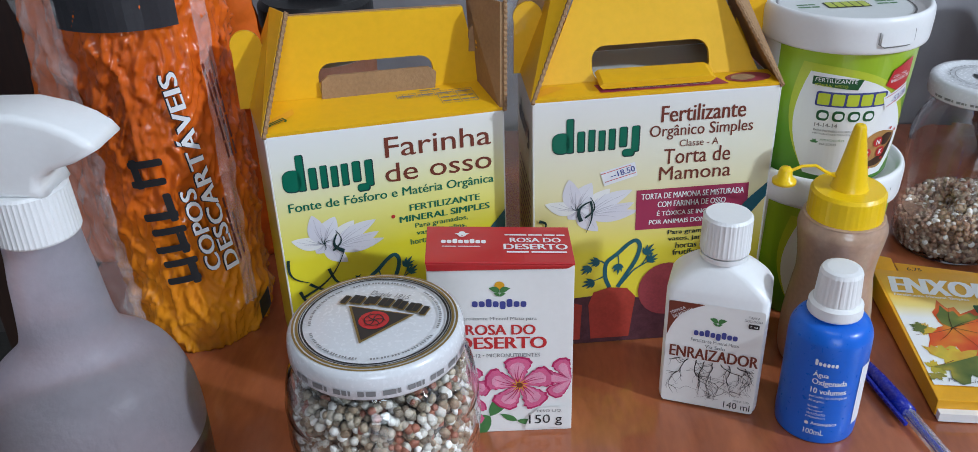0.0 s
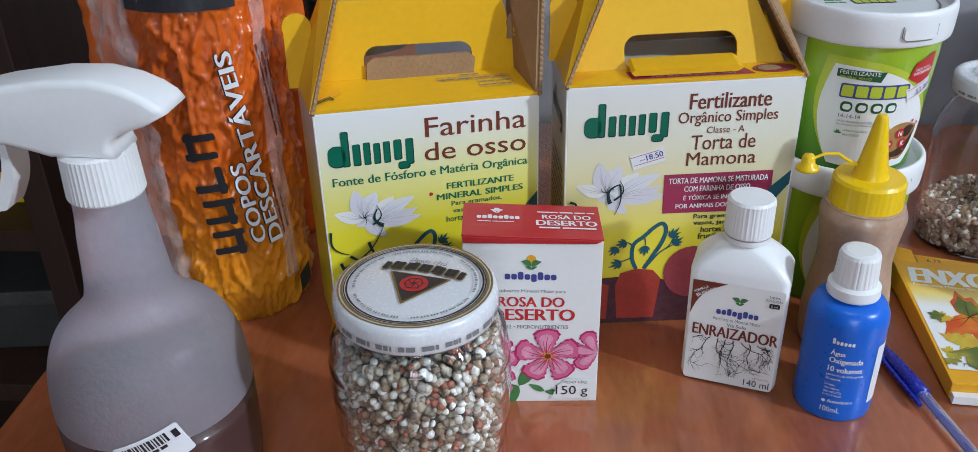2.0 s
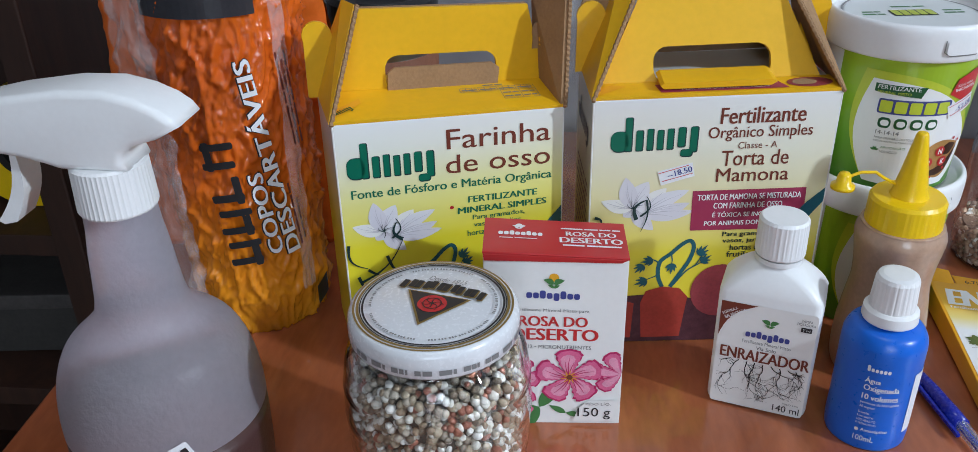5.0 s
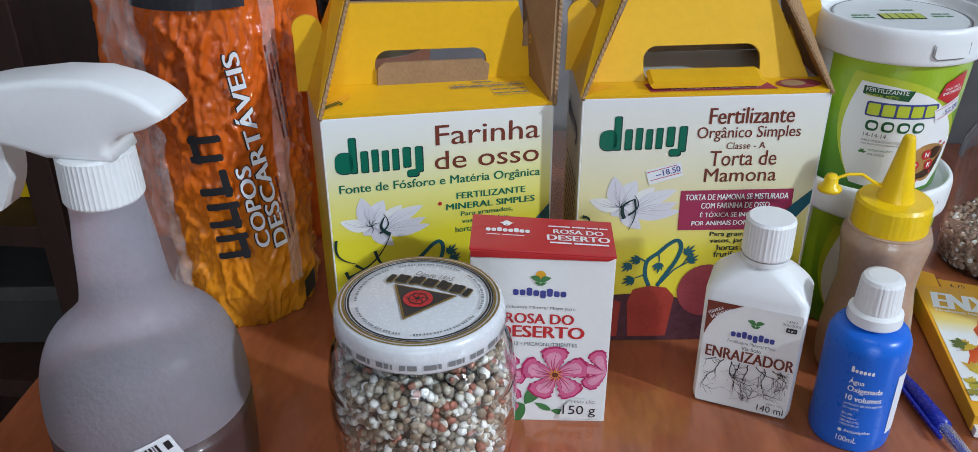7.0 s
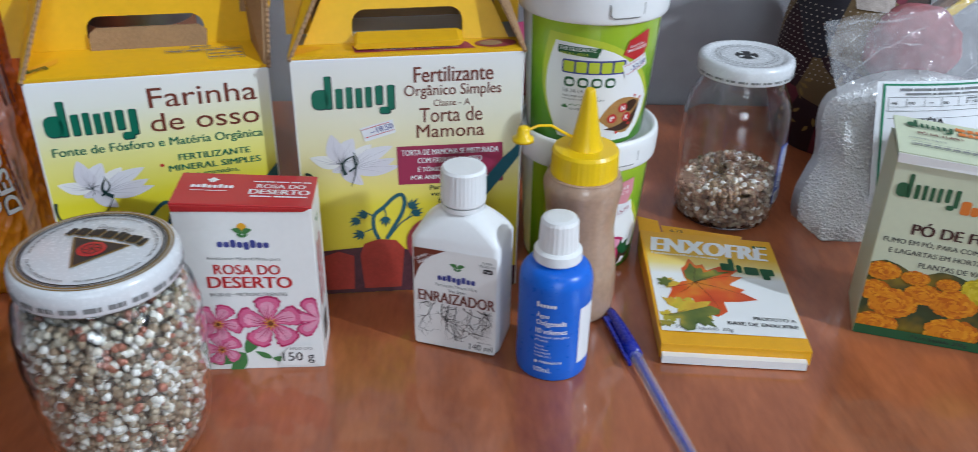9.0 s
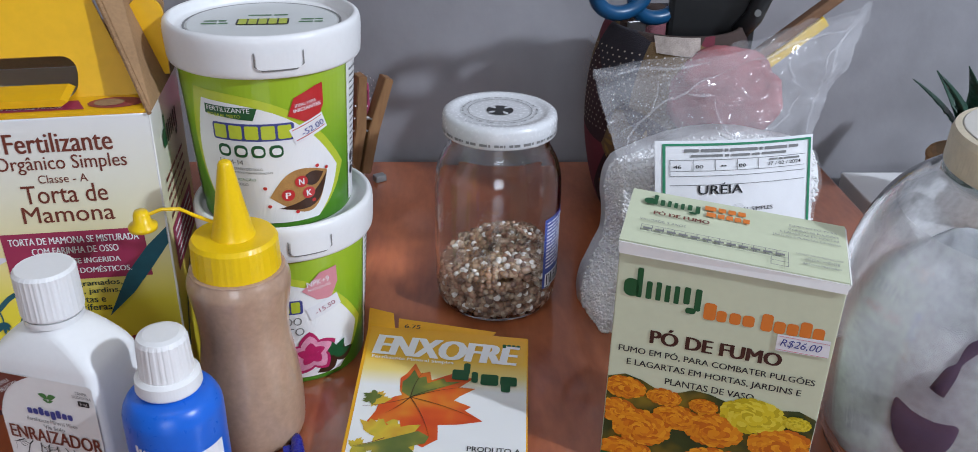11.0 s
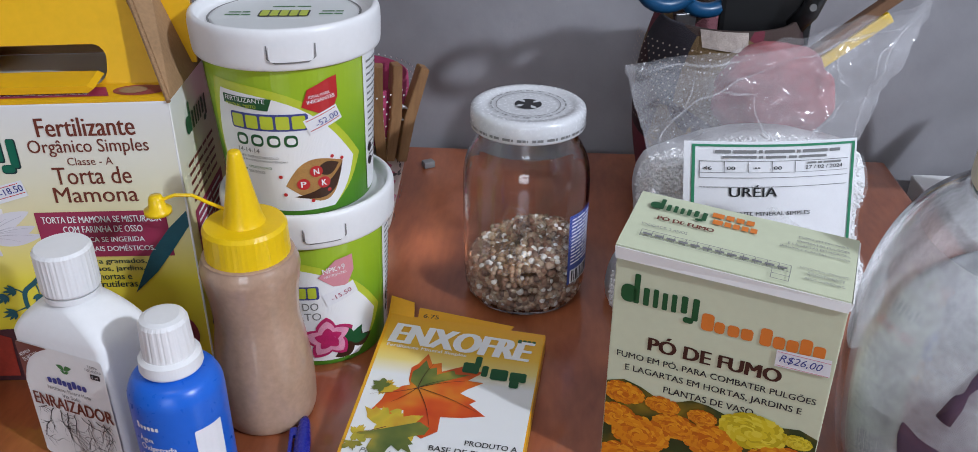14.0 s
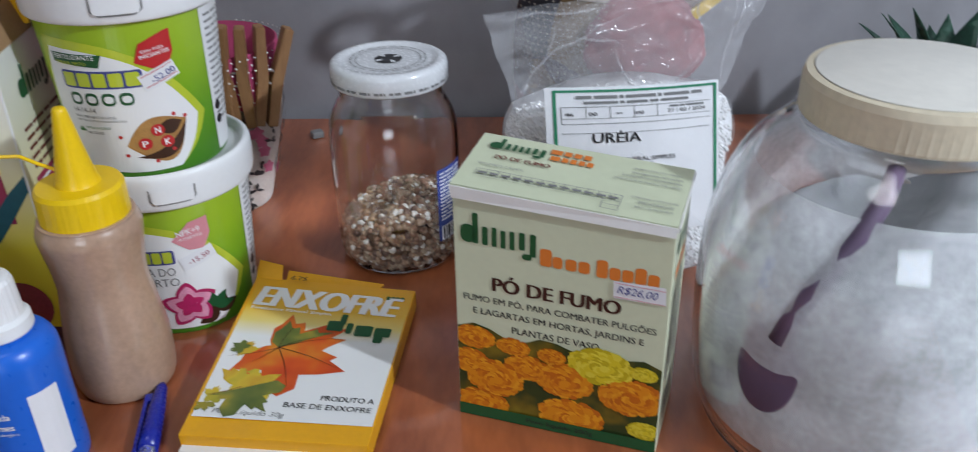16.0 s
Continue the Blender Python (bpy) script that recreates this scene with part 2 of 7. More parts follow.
def prism(outline, depth, bevel=0.0):
    """A flat outline in x, z, from y = 0 to y = depth."""
    bm = bmesh.new()
    front = [bm.verts.new((x, 0, z)) for x, z in outline]
    back = [bm.verts.new((x, depth, z)) for x, z in outline]
    bm.faces.new(front), bm.faces.new(back[::-1])
    n = len(outline)
    for i in range(n):
        bm.faces.new((front[i], back[i], back[(i + 1) % n], front[(i + 1) % n]))
    bmesh.ops.recalc_face_normals(bm, faces=bm.faces[:])
    if bevel:
        bmesh.ops.bevel(bm, geom=bm.edges[:], offset=bevel, segments=2, affect="EDGES")
    return bm


def tube(points, r, seg=10, taper=None):
    """A round bar along points."""
    bm, rings = bmesh.new(), []
    pts = [Vector(p) for p in points]
    for i, p in enumerate(pts):
        d = (pts[min(i + 1, len(pts) - 1)] - pts[max(i - 1, 0)]).normalized()
        side = d.orthogonal().normalized() if not rings else (prev - d * prev.dot(d)).normalized()
        prev = side
        up = d.cross(side)
        q = r * (taper(i / (len(pts) - 1)) if taper else 1)
        rings.append([bm.verts.new(p + q * (math.cos(2 * math.pi * k / seg) * side + math.sin(2 * math.pi * k / seg) * up)) for k in range(seg)])
    for a, b in zip(rings, rings[1:]):
        for k in range(seg):
            bm.faces.new((a[k], a[(k + 1) % seg], b[(k + 1) % seg], b[k]))
    bm.faces.new(rings[0][::-1]), bm.faces.new(rings[-1])
    bmesh.ops.recalc_face_normals(bm, faces=bm.faces[:])
    return bm


def poly(points, lift=0.0):
    """A flat print in x, y."""
    bm = bmesh.new()
    bm.faces.new([bm.verts.new((x, y, lift)) for x, y in points])
    bmesh.ops.triangulate(bm, faces=bm.faces[:])
    for f in bm.faces:
        if f.normal.z < 0:
            f.normal_flip()
    return bm


def rect(x0, y0, x1, y1, lift=0.0, r=0.0, nx=1):
    pts = []
    if r:
        for cx, cy, a0 in ((x1 - r, y0 + r, -90), (x1 - r, y1 - r, 0), (x0 + r, y1 - r, 90), (x0 + r, y0 + r, 180)):
            pts += [(cx + r * math.cos(radians(a0 + k * 15)), cy + r * math.sin(radians(a0 + k * 15))) for k in range(7)]
    else:
        pts = [(x0 + (x1 - x0) * k / nx, y0) for k in range(nx + 1)] + [(x1 - (x1 - x0) * k / nx, y1) for k in range(nx + 1)]
    return poly(pts, lift)


def lettering_bm(words, x, y, w, h, lift=0.0003, bold=0.0, lean=0.0):
    """Flat letters in x, y that fill the box from (x, y), w wide and h high; bold letters are struck three times."""
    cu = bpy.data.curves.new("lettering", "FONT")
    cu.body, cu.resolution_u, cu.shear = words, 3, lean
    tmp = new("lettering_tmp", cu)
    me = bpy.data.meshes.new_from_object(tmp.evaluated_get(bpy.context.evaluated_depsgraph_get()))
    bpy.data.objects.remove(tmp)
    bpy.data.curves.remove(cu)
    n = len(me.vertices)
    co = np.empty(3 * n)
    me.vertices.foreach_get("co", co)
    co = co.reshape(-1, 3)
    bm = bmesh.new()
    bm.from_mesh(me)
    if bold > 0.003:
        for _ in range(2):
            bm.from_mesh(me)
    bpy.data.meshes.remove(me)
    x0, x1, y0, y1 = co[:, 0].min() - bold, co[:, 0].max() + bold, co[:, 1].min(), co[:, 1].max()
    sx, sy = w / (x1 - x0), h / (y1 - y0)
    for k, v in enumerate(bm.verts):
        step = (0, -1, 1)[k // n]
        v.co = ((v.co.x + step * bold - x0) * sx + x, (v.co.y - y0) * sy + y, lift + 0.00001 * step)
    return bm


def bars_bm(x, y, w, h, words, lift=0.0003):
    """Plain bars in the place of a line of writing that cannot be read."""
    bm = bmesh.new()
    total = sum(words) + 0.6 * (len(words) - 1)
    at = x
    for n in words:
        step = w * n / total
        bm.faces.new([bm.verts.new(c) for c in ((at, y, lift), (at + step, y, lift), (at + step, y + h, lift), (at, y + h, lift))])
        at += step + 0.6 * w / total
    return bm


def wrap(bm, radius, a0=-math.pi / 2, cut=0.004):
    """Bends a flat print round a z axis: x becomes the way round from the angle a0, y the height, z the lift."""
    long = [e for e in bm.edges if abs(e.verts[0].co.x - e.verts[1].co.x) > cut]
    for _ in range(4):
        if not long:
            break
        bmesh.ops.subdivide_edges(bm, edges=long, cuts=1)
        bmesh.ops.triangulate(bm, faces=bm.faces[:])
        long = [e for e in bm.edges if abs(e.verts[0].co.x - e.verts[1].co.x) > cut]
    for v in bm.verts:
        x, y, l = v.co
        r = (radius(y) if callable(radius) else radius) + l
        a = a0 + x / (radius(y) if callable(radius) else radius)
        v.co = (r * math.cos(a), r * math.sin(a), y)
    return bm


def pebbles(count, place, size, seed, flat=0.85, detail=1):
    """One mesh of many small uneven grains; place(rng) gives a centre."""
    rng = np.random.default_rng(seed)
    ico = bmesh.new()
    bmesh.ops.create_icosphere(ico, subdivisions=detail, radius=1.0)
    base = np.array([v.co[:] for v in ico.verts])
    tri = np.array([[v.index for v in f.verts] for f in ico.faces])
    ico.free()
    vs, fs = [], []
    for k in range(count):
        c = np.array(place(rng))
        q, _ = np.linalg.qr(rng.normal(size=(3, 3)))
        s = size * rng.uniform(0.7, 1.25) * np.array([1, rng.uniform(0.8, 1), rng.uniform(flat - 0.1, 1)])
        vs.append((base * s * rng.uniform(0.92, 1.08, (len(base), 1))) @ q + c)
        fs.append(tri + k * len(base))
    me = bpy.data.meshes.new("granules")
    me.from_pydata(np.concatenate(vs).tolist(), [], np.concatenate(fs).tolist())
    for f in me.polygons:
        f.use_smooth = True
    return me

# ---- the room ----
setting("floor", block(-2.2, -2.3, -0.8, 2.6, 0.89, -0.75), FLOOR, "brown tiled floor of the room", "floor")
setting("ceiling", block(-2.2, -2.3, 1.9, 2.6, 0.89, 1.95), CEILING, "plain white painted ceiling", "ceiling")
setting("wall_north", block(-2.2, 0.885, -0.75, 2.6, 1.0, 1.9), WALL, "light grey painted wall behind the table", "wall")
setting("wall_west", block(-2.3, -2.3, -0.75, -2.2, 1.0, 1.9), WALL, "light grey painted side wall", "wall")


def pierced(blocks):
    """One wall out of the blocks round its opening."""
    bm = bmesh.new()
    for b in blocks:
        me = bpy.data.meshes.new("wall_block")
        b.to_mesh(me)
        bm.from_mesh(me)
        b.free()
    return bm


# Out of view; its opening is assumed, placed behind the added fill lamp.
setting("wall_south", pierced((block(-2.3, -2.4, -0.75, -0.25, -2.3, 1.9), block(0.75, -2.4, -0.75, 2.7, -2.3, 1.9), block(-0.25, -2.4, -0.75, 0.75, -2.3, 0.35), block(-0.25, -2.4, 1.35, 0.75, -2.3, 1.9))), WALL, "unseen grey wall with an opening for the added fill", "wall")
setting("wall_east", pierced((block(2.6, -2.3, -0.75, 2.7, -1.1, 1.9), block(2.6, -0.4, -0.75, 2.7, 1.0, 1.9), block(2.6, -1.1, -0.75, 2.7, -0.4, 1.0), block(2.6, -1.1, 1.8, 2.7, -0.4, 1.9))), WALL, "grey side wall with a window opening", "wall")


table = thing("table", pose(0, 0, 0), "reddish-brown varnished wooden table against the wall", "table")
part("tabletop", block(-0.262, -0.35, -0.028, 0.678, 0.872, 0.0, 0.002), TABLE, table, "glossy varnished top")
for x, y in ((-0.23, -0.31), (0.6, -0.31), (-0.23, 0.79), (0.6, 0.79)):
    part("leg", block(x, y, -0.75, x + 0.05, y + 0.05, -0.028, 0.003), TABLE, table)

# ---- print helpers ----


def plate(outer, holes=(), thick=0.002):
    """A flat board in x, z with holes, from y = 0 to y = thick."""
    bm = bmesh.new()
    for loop in (outer, *holes):
        vs = [bm.verts.new((x, 0, z)) for x, z in loop]
        for i in range(len(vs)):
            bm.edges.new((vs[i], vs[(i + 1) % len(vs)]))
    bmesh.ops.triangle_fill(bm, edges=bm.edges[:], use_beauty=True)
    geom = bmesh.ops.extrude_face_region(bm, geom=bm.faces[:])
    bmesh.ops.translate(bm, vec=(0, thick, 0), verts=[g for g in geom["geom"] if isinstance(g, bmesh.types.BMVert)])
    bmesh.ops.recalc_face_normals(bm, faces=bm.faces[:])
    return bm


def round_loop(x0, z0, x1, z1, r):
    pts = []
    for cx, cz, a0 in ((x1 - r, z0 + r, -90), (x1 - r, z1 - r, 0), (x0 + r, z1 - r, 90), (x0 + r, z0 + r, 180)):
        pts += [(cx + r * math.cos(radians(a0 + k * 18)), cz + r * math.sin(radians(a0 + k * 18))) for k in range(6)]
    return pts


def slab(corners, thick):
    """A thin board through four corners."""
    bm = bmesh.new()
    p = [Vector(c) for c in corners]
    n = (p[1] - p[0]).cross(p[3] - p[0]).normalized() * thick
    a, b = [bm.verts.new(c) for c in p], [bm.verts.new(c + n) for c in p]
    bm.faces.new(a[::-1]), bm.faces.new(b)
    for i in range(len(p)):
        bm.faces.new((a[i], a[(i + 1) % len(p)], b[(i + 1) % len(p)], b[i]))
    bmesh.ops.recalc_face_normals(bm, faces=bm.faces[:])
    return bm


def words(parent, s, x, y, w, h, mat, lift=0.0003, bold=0.012, lean=0.0, face=FRONT, name="lettering"):
    return part(name, lettering_bm(s, x, y, w, h, lift, bold, lean), mat, parent, m=face)


def bars(parent, x, y, w, h, count, mat, lift=0.0003, face=FRONT):
    return tagged(part("illegible_line", bars_bm(x, y, w, h, count, lift), mat, parent, m=face), kind="stuff")


def leaf_shape(x, y, angle, length, width, bend=0.0, tip=1.0, n=10):
    """A pointed oval from (x, y) outwards."""
    up, down = [], []
    for k in range(n + 1):
        s = k / n
        q = width / 2 * math.sin(math.pi * s ** 0.8) ** tip
        c = bend * length * math.sin(math.pi * s)
        up.append((s * length, c + q))
        down.append((s * length, c - q))
    ca, sa = math.cos(radians(angle)), math.sin(radians(angle))
    return [(x + ca * a - sa * b, y + sa * a + ca * b) for a, b in up + down[-2:0:-1]]


def merged(shapes, lift):
    """Several flat shapes in one print, each a hair above the one before."""
    bm = bmesh.new()
    for k, pts in enumerate(shapes):
        f = bm.faces.new([bm.verts.new((x, y, lift + 0.00002 * k)) for x, y in pts])
        if f.normal.z < 0:
            f.normal_flip()
    bm.normal_update()
    for f in bm.faces:
        if f.normal.z < 0:
            f.normal_flip()
    bmesh.ops.triangulate(bm, faces=bm.faces[:])
    return bm


def ribbon(points, width, taper=True):
    """A flat stroke along points, as an outline."""
    n, left, right = len(points), [], []
    for i, (x, y) in enumerate(points):
        x0, y0 = points[max(i - 1, 0)]
        x1, y1 = points[min(i + 1, n - 1)]
        d = math.hypot(x1 - x0, y1 - y0) or 1
        q = width / 2 * (1 - 0.75 * i / (n - 1) if taper else 1)
        left.append((x - (y1 - y0) / d * q, y + (x1 - x0) / d * q))
        right.append((x + (y1 - y0) / d * q, y - (x1 - x0) / d * q))
    return left + right[::-1]


def bow(x0, y0, x1, y1, sag, n=10):
    """A bowed line between two points."""
    dx, dy = x1 - x0, y1 - y0
    return [(x0 + dx * s - dy * sag * math.sin(math.pi * s), y0 + dy * s + dx * sag * math.sin(math.pi * s)) for s in (k / n for k in range(n + 1))]


def strokes(lines, lift):
    """Flat strokes (outlines from ribbon) as quads."""
    bm = bmesh.new()
    for k, pts in enumerate(lines):
        n = len(pts) // 2
        vs = [bm.verts.new((x, y, lift + 0.00001 * k)) for x, y in pts]
        for i in range(n - 1):
            f = bm.faces.new((vs[i], vs[2 * n - 1 - i], vs[2 * n - 2 - i], vs[i + 1]))
            f.normal_update()
            if f.normal.z < 0:
                f.normal_flip()
    return bm


def disc(x, y, r, n=20, sq=1.0):
    return [(x + r * math.cos(2 * math.pi * k / n), y + sq * r * math.sin(2 * math.pi * k / n)) for k in range(n)]


def skew(parent, k):
    """The right side of a slightly crushed carton stands lower or higher than its left."""
    for o in parent.children_recursive:
        if o.type == "MESH":
            for v in o.data.vertices:
                v.co.z *= 1 + k * v.co.x


def blob_mark(parent, x, y, w, h, mat, lift=0.0004, face=FRONT, tilt=0.0, outline=None):
    """A maker's mark as plain shapes: rounded blocks, the first taller, the last lower."""
    cells = ((0.0, 0.2, 0.2, 0.68, 0.45), (0.16, 0.235, 0.2, 1.0, 0.3), (0.285, 0.36, 0.2, 0.68, 0.3), (0.41, 0.475, 0.2, 0.7, 0.25), (0.525, 0.59, 0.2, 0.66, 0.25), (0.64, 0.705, 0.2, 0.68, 0.25), (0.76, 0.84, 0.24, 0.7, 0.3), (0.9, 0.98, 0.1, 0.7, 0.3), (0.8, 0.93, 0.0, 0.16, 0.45))
    for u0, u1, v0, v1, round_ in cells:
        x0, x1, y0, y1 = x + w * u0, x + w * u1, y + h * v0 + tilt * w * u0, y + h * v1 + tilt * w * u0
        r = min(x1 - x0, y1 - y0) * round_
        if outline:
            part("maker_mark_edge", merged([round_loop(x0 - 0.0001, y0 - 0.0007, x1 + 0.0007, y1 + 0.0002, r)], lift - 0.00012), outline, parent, m=face)
        part("maker_mark", merged([round_loop(x0, y0, x1, y1, r)], lift), mat, parent, m=face)


def leaf_mark(parent, x, y, s, face=FRONT, leaf=None, sun=None):
    """Two leaves under a rising sun."""
    part("sun_mark", merged([disc(x, y + 0.55 * s, 0.42 * s)], 0.0003), sun or SUNP, parent, m=face)
    part("leaf_mark", merged([leaf_shape(x, y - 0.1 * s, 155, 1.0 * s, 0.55 * s, -0.12), leaf_shape(x, y - 0.1 * s, 25, 1.0 * s, 0.55 * s, 0.12),
                              leaf_shape(x, y - 0.5 * s, 150, 0.6 * s, 0.3 * s, -0.12), leaf_shape(x, y - 0.5 * s, 30, 0.6 * s, 0.3 * s, 0.12)], 0.0005), leaf or MIDGREEN, parent, m=face)


def lily_pair(parent, x, y, k, face=FRONT):
    """An open lily and one seen from the side, with thin grey veins; k is the size."""
    wide = [(-50, 20, 10), (225, 8, 8), (165, 20, 9), (15, 11, 9), (65, 19, 12), (105, 21, 11)]
    horn = [(3, 31, 8), (14, 29, 9), (52, 22, 11), (30, 31, 10)]
    for cx, cy, petals, lift in ((x + 0.0055 * k, y - 0.0048 * k, horn, 0.00008), (x, y, wide, 0.00025)):
        shapes = [leaf_shape(cx, cy, a, 0.001 * k * n, 0.001 * k * w, 0.05 if a > 20 else -0.05, 0.8, 14) for a, n, w in petals]
        part("lily_print", merged(shapes, lift), LILY, parent, m=face)
        veins = []
        for a, n, w in petals:
            for turn, reach in ((0, 0.85), (9, 0.6), (-9, 0.6)):
                q = radians(a + turn)
                veins.append(ribbon(bow(cx, cy, cx + 0.001 * k * n * reach * math.cos(q), cy + 0.001 * k * n * reach * math.sin(q), 0.05), 0.0005 * k))
        part("vein_print", strokes(veins, lift + 0.00013), LILYSHADE, parent, m=face)
    part("stamen_print", strokes([ribbon(bow(x, y, x + 0.005 * k * math.cos(radians(a)), y + 0.005 * k * math.sin(radians(a)), 0.2), 0.0006) for a in (20, 60, 100, 140, 260)] +
                                 [ribbon(bow(x + 0.0045 * k, y - 0.0055 * k, x + 0.0075 * k, y + 0.008 * k, -0.3), 0.0013 * k)], 0.0006), DKTEAL, parent, m=face)


def garden(parent, x, y, k, face=FRONT):
    """The bent blue-green shoot with spiky leaves above the red pot."""
    P = lambda pts: [(x + 0.001 * k * u, y + 0.001 * k * v) for u, v in pts]
    line = lambda pts: P([(u - 40, v) for u, v in curve_profile([(a + 40, b) for a, b in pts], 5)])
    part("plant_print", strokes([ribbon(line([(1, 0), (-2, 8), (-1.5, 18), (5, 24), (11, 30), (16, 32.5), (18.5, 28), (16.5, 19), (11, 9), (6, 0)]), 0.0026 * k, False),
                                 ribbon(line([(8, 2), (15, 11), (21, 16), (25, 25)]), 0.0014 * k), ribbon(line([(19, 14), (24, 17), (27, 18)]), 0.0011 * k), ribbon(line([(-1.5, 17), (-6, 20), (-11, 19)]), 0.0012 * k),
                                 ribbon(line([(-1.8, 9), (-6, 7), (-11, 5)]), 0.0012 * k), ribbon(line([(5, 24), (6, 19), (5.5, 15)]), 0.0011 * k)], 0.0003), TEALP, parent, m=face)
    fans = ((22, 22, 55, 9), (24, 17, 40, 8), (5.5, 17, -90, 8), (-6, 20, 190, 8), (-9, 6, 205, 9), (-12, 17, 230, 8))
    part("leaf_print", merged([leaf_shape(*P([(u, v)])[0], a + d, 0.001 * k * n * (1 - abs(d) / 130), 0.0019 * k, 0.04) for u, v, a, n in fans for d in (-48, -24, 0, 24, 48)], 0.0004), TEALP, parent, m=face)


SUNP = material("sun_yellow_print", (0.75, 0.36, 0.02), 0.4, tone=0.05)
MIDGREEN = material("leaf_green_print", (0.06, 0.2, 0.06), 0.4, tone=0.1, scale=300)
LILY = ramp_material("lily_white_print", [(0.0, (0.72, 0.7, 0.74)), (0.3, (0.78, 0.76, 0.77)), (0.6, (0.67, 0.64, 0.69)), (0.8, (0.8, 0.78, 0.76))], "island", 0.4)
LILYSHADE = material("lily_grey_print", (0.52, 0.49, 0.54), 0.4, tone=0.15, scale=150)
TEALP = material("teal_print", (0.015, 0.1, 0.13), 0.4, tone=0.2, scale=200)
POTRED = material("red_pot_print", (0.38, 0.045, 0.03), 0.4, tone=0.25, scale=60)
POTDARK = material("dark_onion_print", (0.3, 0.05, 0.06), 0.4, tone=0.3, scale=70)
SOILP = material("purple_soil_print", (0.09, 0.03, 0.04), 0.4, tone=0.45, scale=200)
DKTEAL = material("black_green_print", (0.01, 0.035, 0.035), 0.4, tone=0)
ORANGEP = material("orange_print", (0.72, 0.2, 0.03), 0.4, tone=0.05)
STICKER = material("white_paper_sticker", (0.78, 0.78, 0.8), 0.5, tone=0.03, scale=100)
BLUEINK = material("blue_ink", (0.05, 0.06, 0.25), 0.5, tone=0)
PETALDK = material("magenta_petal_print", (0.5, 0.02, 0.12), 0.4, tone=0.25, scale=160)
PETALMID = material("pink_petal_print", (0.68, 0.13, 0.27), 0.4, tone=0.2, scale=120)
PETALLT = material("pale_pink_petal_print", (0.76, 0.32, 0.45), 0.4, tone=0.25, scale=160)
FARFACE = ramp_material("bone_meal_carton_print", [(0.0, (0.78, 0.66, 0.02)), (0.52, (0.79, 0.68, 0.03)), (0.7, (0.78, 0.72, 0.25)), (0.9, (0.78, 0.77, 0.68)), (1.0, (0.79, 0.79, 0.77))], "z", 0.34, 6.2, 0.04, 60, 0.25)
TORFACE = ramp_material("castor_carton_print", [(0.0, (0.79, 0.62, 0.03)), (0.4, (0.79, 0.66, 0.05)), (0.58, (0.78, 0.68, 0.33)), (0.8, (0.78, 0.75, 0.6)), (1.0, (0.79, 0.79, 0.77))], "z", 0.34, 6.0, 0.04, 60, 0.25)


# ---- the two carry cartons ----
def at(x, y, turn=0.0, z=0.0):
    return pose(x, y, z, 0, 0, turn)


def ear(parent, x, y, z, r, drop, mat, lean=0.0):
    """A rounded tab that stands up."""
    pts = [(x + r * math.cos(radians(a)), z + r * math.sin(radians(a))) for a in range(-20, 201, 10)] + [(x - r, z - drop), (x + r * 0.9, z - drop)]
    return part("lock_tab", plate(pts, (), 0.0022), mat, parent, m=Matrix.Translation((0, y, 0)) @ Matrix.Shear("XZ", 4, (0, 0)) @ pose(0, 0, 0, lean))


def zigzag(parent, a, b, width=0.0024):
    """The raw corrugated edge of a board along a line."""
    a, b = Vector(a), Vector(b)
    n = 40
    side = Vector((0.35, -1, 0)).normalized()
    pts = [a + (b - a) * k / n + side * (0.0004 * (-1) ** k) for k in range(n + 1)]
    part("raw_edge", tube(pts, width / 2, 6), KRAFT, parent, "raw corrugated brown edge")


def corners_worn(parent, w, h, d):
    for x in (0.0, w):
        part("corner_edge", tube([(x, 0.0004, 0.001), (x, 0.0004, h * 0.5), (x, 0.0004, h - 0.001)], 0.0006, 6), CARDW, parent, "worn pale edge")


far = thing("bone_meal_carton", at(-0.0775, 0.4875, 21.4), "yellow and white bone meal carton with carry handle", "carton", "fertilizer cartons")
W, D, H = 0.1335, 0.072, 0.163
part("body", block(0, 0, 0, W, D, H, 0.0007), FARFACE, far, "printed yellow to white board")
corners_worn(far, W, H, D)
part("top_panel", slab([(0.0005, 0.0, H), (W - 0.0005, 0.0, H), (W - 0.0005, 0.035, H + 0.0045), (0.0005, 0.035, H + 0.0045)], 0.002), YELLOW, far)
part("back_panel", slab([(0.0005, 0.038, H + 0.0045), (W - 0.0005, 0.038, H + 0.0045), (W - 0.0005, D, H), (0.0005, D, H)], 0.002), YELLOW, far)
panel = [(0.002, H), (0.008, 0.187), (0.025, 0.2165), (0.123, 0.2165), (0.1285, 0.191), (0.1335, 0.19), (0.1335, H)]
part("handle_panel", plate(panel, [round_loop(0.037, H + 0.004, 0.1035, 0.189, 0.008)], 0.0025), YELLOW, far, "yellow panel with hand hole", m=Matrix.Translation((0, 0.035, 0)))
part("handle_panel", plate(panel, [round_loop(0.036, H + 0.004, 0.1045, 0.190, 0.008)], 0.0025), KRAFT, far, "brown inner panel", m=Matrix.Translation((0, 0.0385, 0)))
